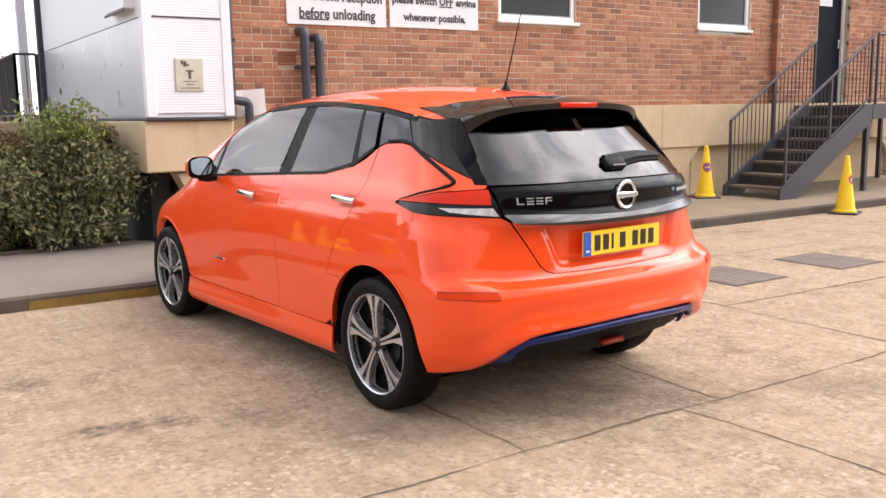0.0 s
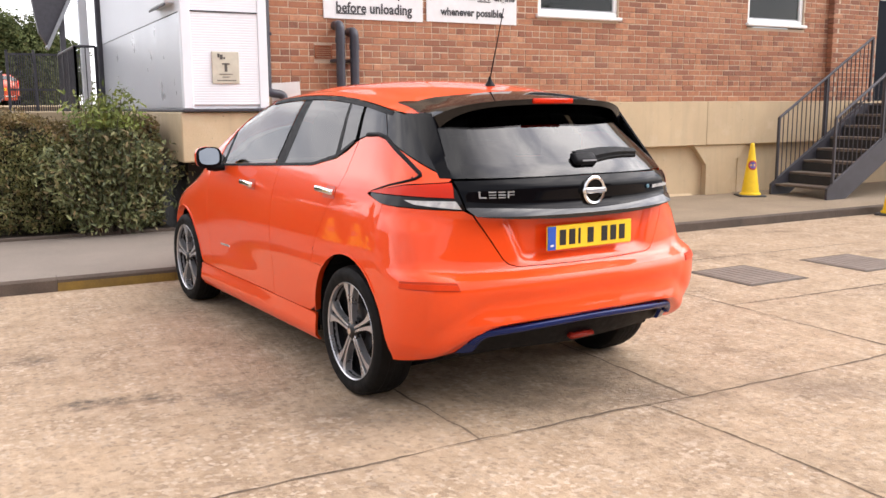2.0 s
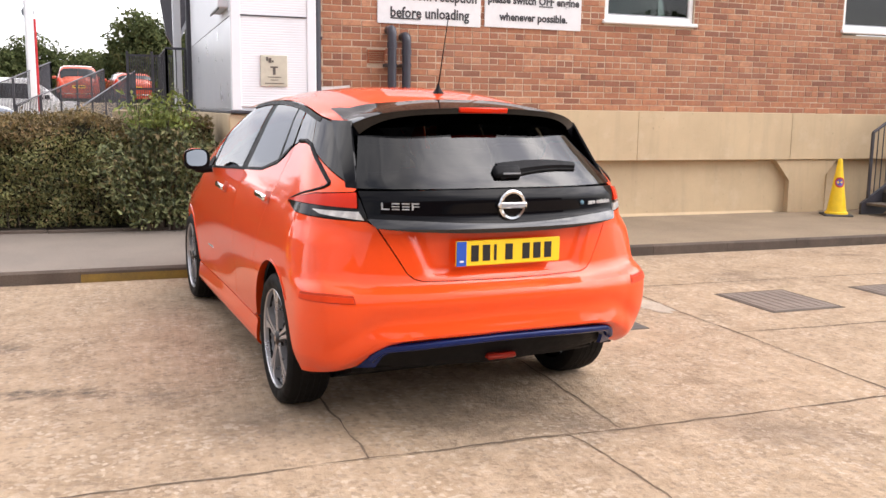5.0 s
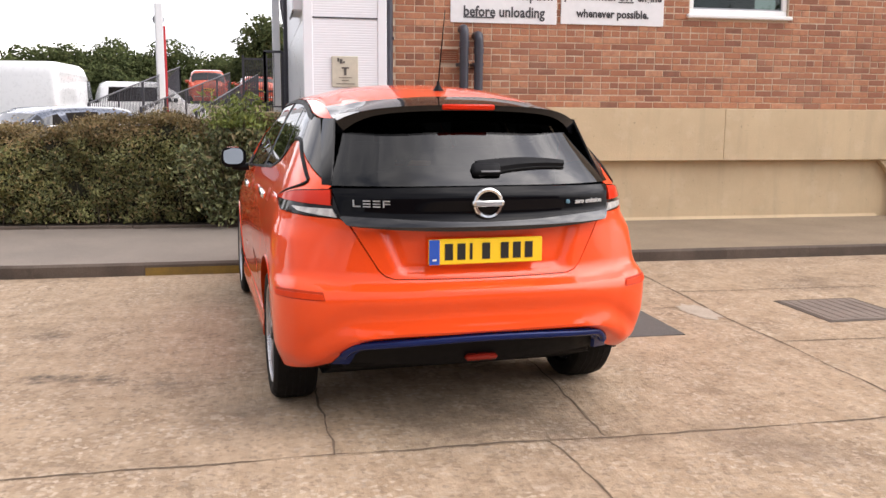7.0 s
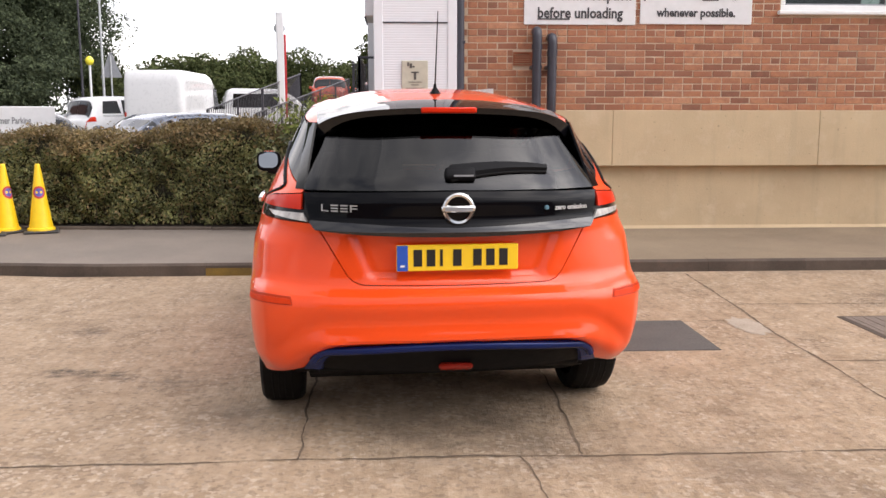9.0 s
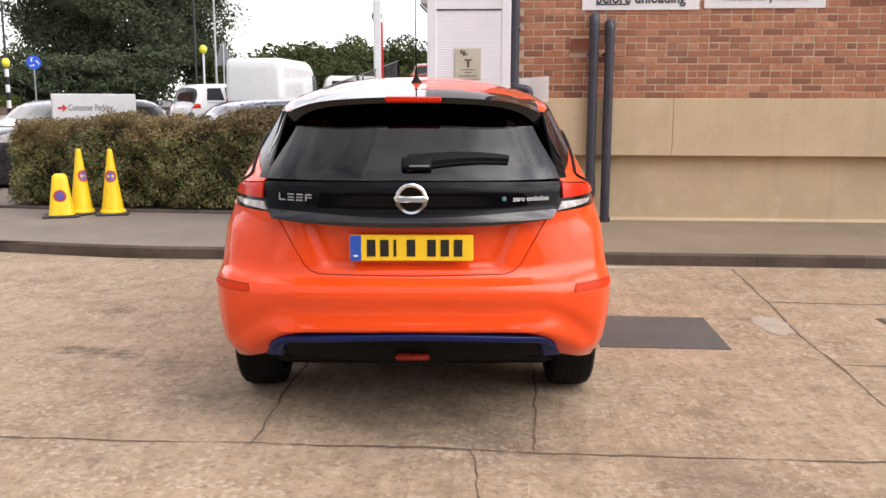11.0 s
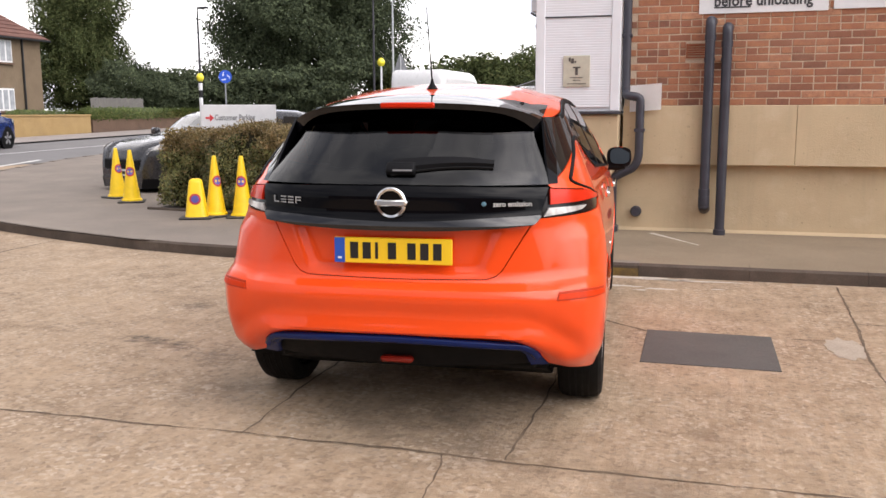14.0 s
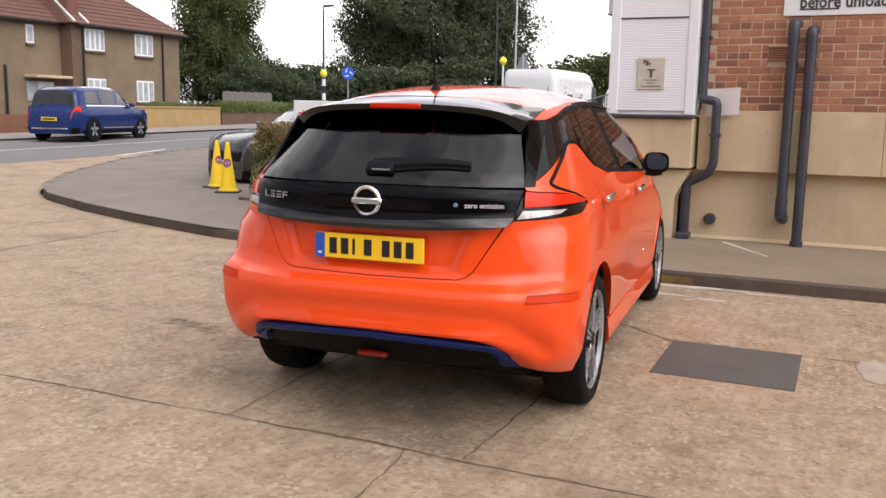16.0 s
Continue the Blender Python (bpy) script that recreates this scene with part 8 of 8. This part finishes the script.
for x0, x1 in ((9.6, 14.2), (14.2, 22)):
    slab([(x0 + J, 2.82 + J), (x1 - J, 2.82 + J), (x1 - J, 7.195), (x0 + J, 7.195)])
slab([(-6.9, 2.82 + J), (-2.72 - J, 2.82 + J), (-2.72 - J, 7.80), (-4.5, 8.48), (-6.0, 9.23), (-6.9, 9.9)])
slab([(-12.0, -11), (-6.9 - J, -11), (-6.9 - J, 9.93), (-7.2, 10.18), (-8.6, 11.98), (-10.2, 14.98), (-11.2, 18.0), (-12.0, 18.0)])


def crack(points, width, seed, name="crack"):
    """A dirty crack that wanders between a few points."""
    rng = random.Random(seed)
    pts = [Vector(p) for p in points]
    line = []
    for a, b in zip(pts, pts[1:]):
        k = max(2, int((b - a).length / .035))
        n = Vector((-(b - a).y, (b - a).x)).normalized()
        w = 0.0
        for i in range(k):
            w = w * .8 + rng.uniform(-.006, .006)
            line.append(a + (b - a) * i / k + n * w * math.sin(math.pi * i / k) ** .5)
    line.append(pts[-1])
    bm = bmesh.new()
    rows = []
    heft = .7
    for i, p in enumerate(line):
        q, r = line[max(0, i-1)], line[min(len(line)-1, i+1)]
        d = (r - q).normalized()
        n = Vector((-d.y, d.x))
        heft = min(1.25, max(.12, heft * .75 + .25 * rng.uniform(-.3, 1.7)))
        w = width * heft
        rows.append([bm.verts.new((p.x + n.x * w * s, p.y + n.y * w * s, .0022 + rise(p.x, p.y))) for s in (-1, 1)])
    for a, b in zip(rows, rows[1:]):
        bm.faces.new((a[0], a[1], b[1], b[0]))
    part(name, bm, CRACK, yard, "dirt-filled crack in the concrete")


crack([(3.17, 2.82), (3.20, 2.7), (3.225, 2.33), (3.235, 1.9), (3.23, 1.2), (3.26, 0.2), (3.2, -1.6)], 0.0096, 1)
crack([(3.44, 2.83), (3.45, 3.1), (3.47, 3.6), (3.45, 4.4), (3.43, 5.57)], 0.0080, 2)
crack([(3.43, 5.57), (3.6, 5.45), (3.88, 5.21)], 0.0112, 3)
crack([(2.235, 2.83), (2.225, 3.2), (2.21, 3.55), (2.23, 4.6), (2.2, 7.18)], 0.0064, 4)
crack([(4.64, 5.21), (4.99, 5.24), (5.17, 5.2)], 0.0064, 5)
crack([(5.28, 7.1), (5.215, 5.75), (5.15, 4.8), (5.155, 4.25), (5.13, 2.83)], 0.0096, 6)
crack([(-1.2, 2.80), (.8, 2.80), (2.2, 2.835), (3.2, 2.83), (4.2, 2.81), (5.6, 2.82), (8.5, 2.80)], 0.0096, 7)
crack([(5.16, 4.20), (6.2, 4.16), (7.4, 4.12), (9.5, 4.06)], 0.0112, 8)
crack([(5.22, 5.77), (6.5, 5.74), (9.0, 5.66)], 0.0096, 9)
crack([(-2.72, 2.9), (-2.68, 5.6), (-2.75, 7.75)], 0.0160, 10)


def blotch(cx, cy, rx, ry, mat, name, label, seed, z=.0032, k=26, rough=.18):
    rng = random.Random(seed)
    bm = bmesh.new()
    c = bm.verts.new((cx, cy, z))
    vs = []
    for i in range(k):
        a = 2 * math.pi * i / k
        f = 1 + rng.uniform(-rough, rough)
        vs.append(bm.verts.new((cx + rx * f * math.cos(a), cy + ry * f * math.sin(a), z)))
    for i in range(k):
        bm.faces.new((c, vs[i], vs[(i+1) % k]))
    part(name, bm, mat, yard, label)


part("tarmac_patch", box(3.88, 4.645, 4.465, 5.245, -.02, .0055, .002), PATCH_DARK, yard, "dark grey rectangular tarmac repair")
blotch(5.06, 5.08, .11, .25, PATCH_LIGHT, "cement_patch", "pale cement repair", 3)
CHALK = rough_stuff("pale_wash", (.60, .54, .46), (.52, .46, .39), (.66, .61, .53), 7, 90, .8, .2, .7)
for i, (x, y, rx, ry) in enumerate(((3.55, 6.72, .20, .035), (3.92, 6.66, .14, .03), (4.2, 7.07, .42, .025), (3.7, 7.10, .40, .05), (3.75, 6.58, .05, .02), (4.35, 6.75, .05, .015))):
    blotch(x, y, rx, ry, CHALK, "pale_wash", "pale dried cement wash by the kerb", 30 + i, .003, 26, .4)


streak = bmesh.new()
rows = []
for i in range(15):
    t = i / 14
    x, y, w = 3.70 + .50 * t, 9.2 - .8 * t, .028 * (1 - .6 * t) * random.uniform(.6, 1.2)
    rows.append([streak.verts.new((x + k * w, y + k * w * .5, PAVE + .0075)) for k in (-1, 1)])
for a, b in zip(rows, rows[1:]):
    streak.faces.new((a[0], a[1], b[1], b[0]))
part("pale_wash", streak, CHALK, yard, "pale dried run across the footway")


# bricks: a chamfered stretcher, laid in courses with weathered joints
def brick_template(l):
    h, d, c = .065, .05, .004
    v = []
    for y, k in ((0, c), (c, 0), (d, 0)):
        v += [(-l/2 + k, y, -h/2 + k), (l/2 - k, y, -h/2 + k), (l/2 - k, y, h/2 - k), (-l/2 + k, y, h/2 - k)]
    f = [(0, 1, 2, 3)]
    for r in (0, 4):
        for i in range(4):
            f.append((r + i, r + 4 + i, r + 4 + (i+1) % 4, r + (i+1) % 4))
    return np.array(v), f


OPEN = [(WIN_1[0] - .01, WIN_1[1] + .01, 2.54, 3.76), (WIN_2[0] - .01, WIN_2[1] + .01, 2.57, 3.76), (DOOR_X[0], DOOR_X[1], 1.44, 3.45), (3.99, 4.21, 1.97, 2.13)]


def lay_bricks():
    rng = random.Random(9)
    rest_v, rest_f, made = [], [], 0
    full, half = brick_template(.215), brick_template(.1025)
    meshes = {}
    for nm, tpl in (("full", full), ("half", half)):
        me = bpy.data.meshes.new("brick")
        me.from_pydata(tpl[0].tolist(), [], tpl[1])
        me.materials.append(BRICK)
        meshes[nm] = me
    for c in range(52):
        z = 1.475 + .0375 + .075 * c
        header = c % 4 == 3
        step = .1125 if header else .225
        x = 3.37 + (.0 if c % 2 else .1125)
        while x < 18.0:
            kind = "half" if header else "full"
            l = .1025 if header else .215
            cx = x + l / 2
            dy, tz, ry = rng.uniform(-.0035, .0035), rng.uniform(-.002, .002), rng.uniform(-.6, .6)
            spans = [(cx - l/2, cx + l/2)]
            for a, b, lo, hi in OPEN:
                if lo < z + .03 and z - .03 < hi:
                    spans = [p for u, v in spans for p in ((u, min(v, a)), (max(u, b), v)) if p[1] - p[0] > .02]
            if spans != [(cx - l/2, cx + l/2)]:
                # bricks cut to fit beside an opening
                for u, v in spans:
                    tv, tf = brick_template(v - u)
                    m = pose((u + v) / 2, WALL_Y - (.002 if cx < 12.66 else .102) + dy, z)
                    base = len(rest_v)
                    rest_v.extend([tuple(m @ Vector(p)) for p in tv])
                    rest_f.extend([tuple(base + i for i in f) for f in tf])
                x += step
                continue
            m = pose(cx, WALL_Y - (.002 if cx < 12.66 else .102) + dy, z + tz, 0, ry, rng.uniform(-.8, .8))
            if made < 300 and 3.3 < cx < 7.2 and z < 2.42:
                ob = new("brick", meshes[kind])
                ob.parent = wall_north
                ob.matrix_basis = m
                made += 1
            else:
                tpl = half if header else full
                base = len(rest_v)
                rest_v.extend([tuple(m @ Vector(p)) for p in tpl[0]])
                rest_f.extend([tuple(base + i for i in f) for f in tpl[1]])
            x += step
    me = bpy.data.meshes.new("bricks")
    me.from_pydata(rest_v, [], rest_f)
    me.materials.append(BRICK_REST)
    ob = new("bricks", me)
    ob.parent = wall_north
    tagged(ob, "red and brown bricks in weathered mortar", kind="stuff")


lay_bricks()
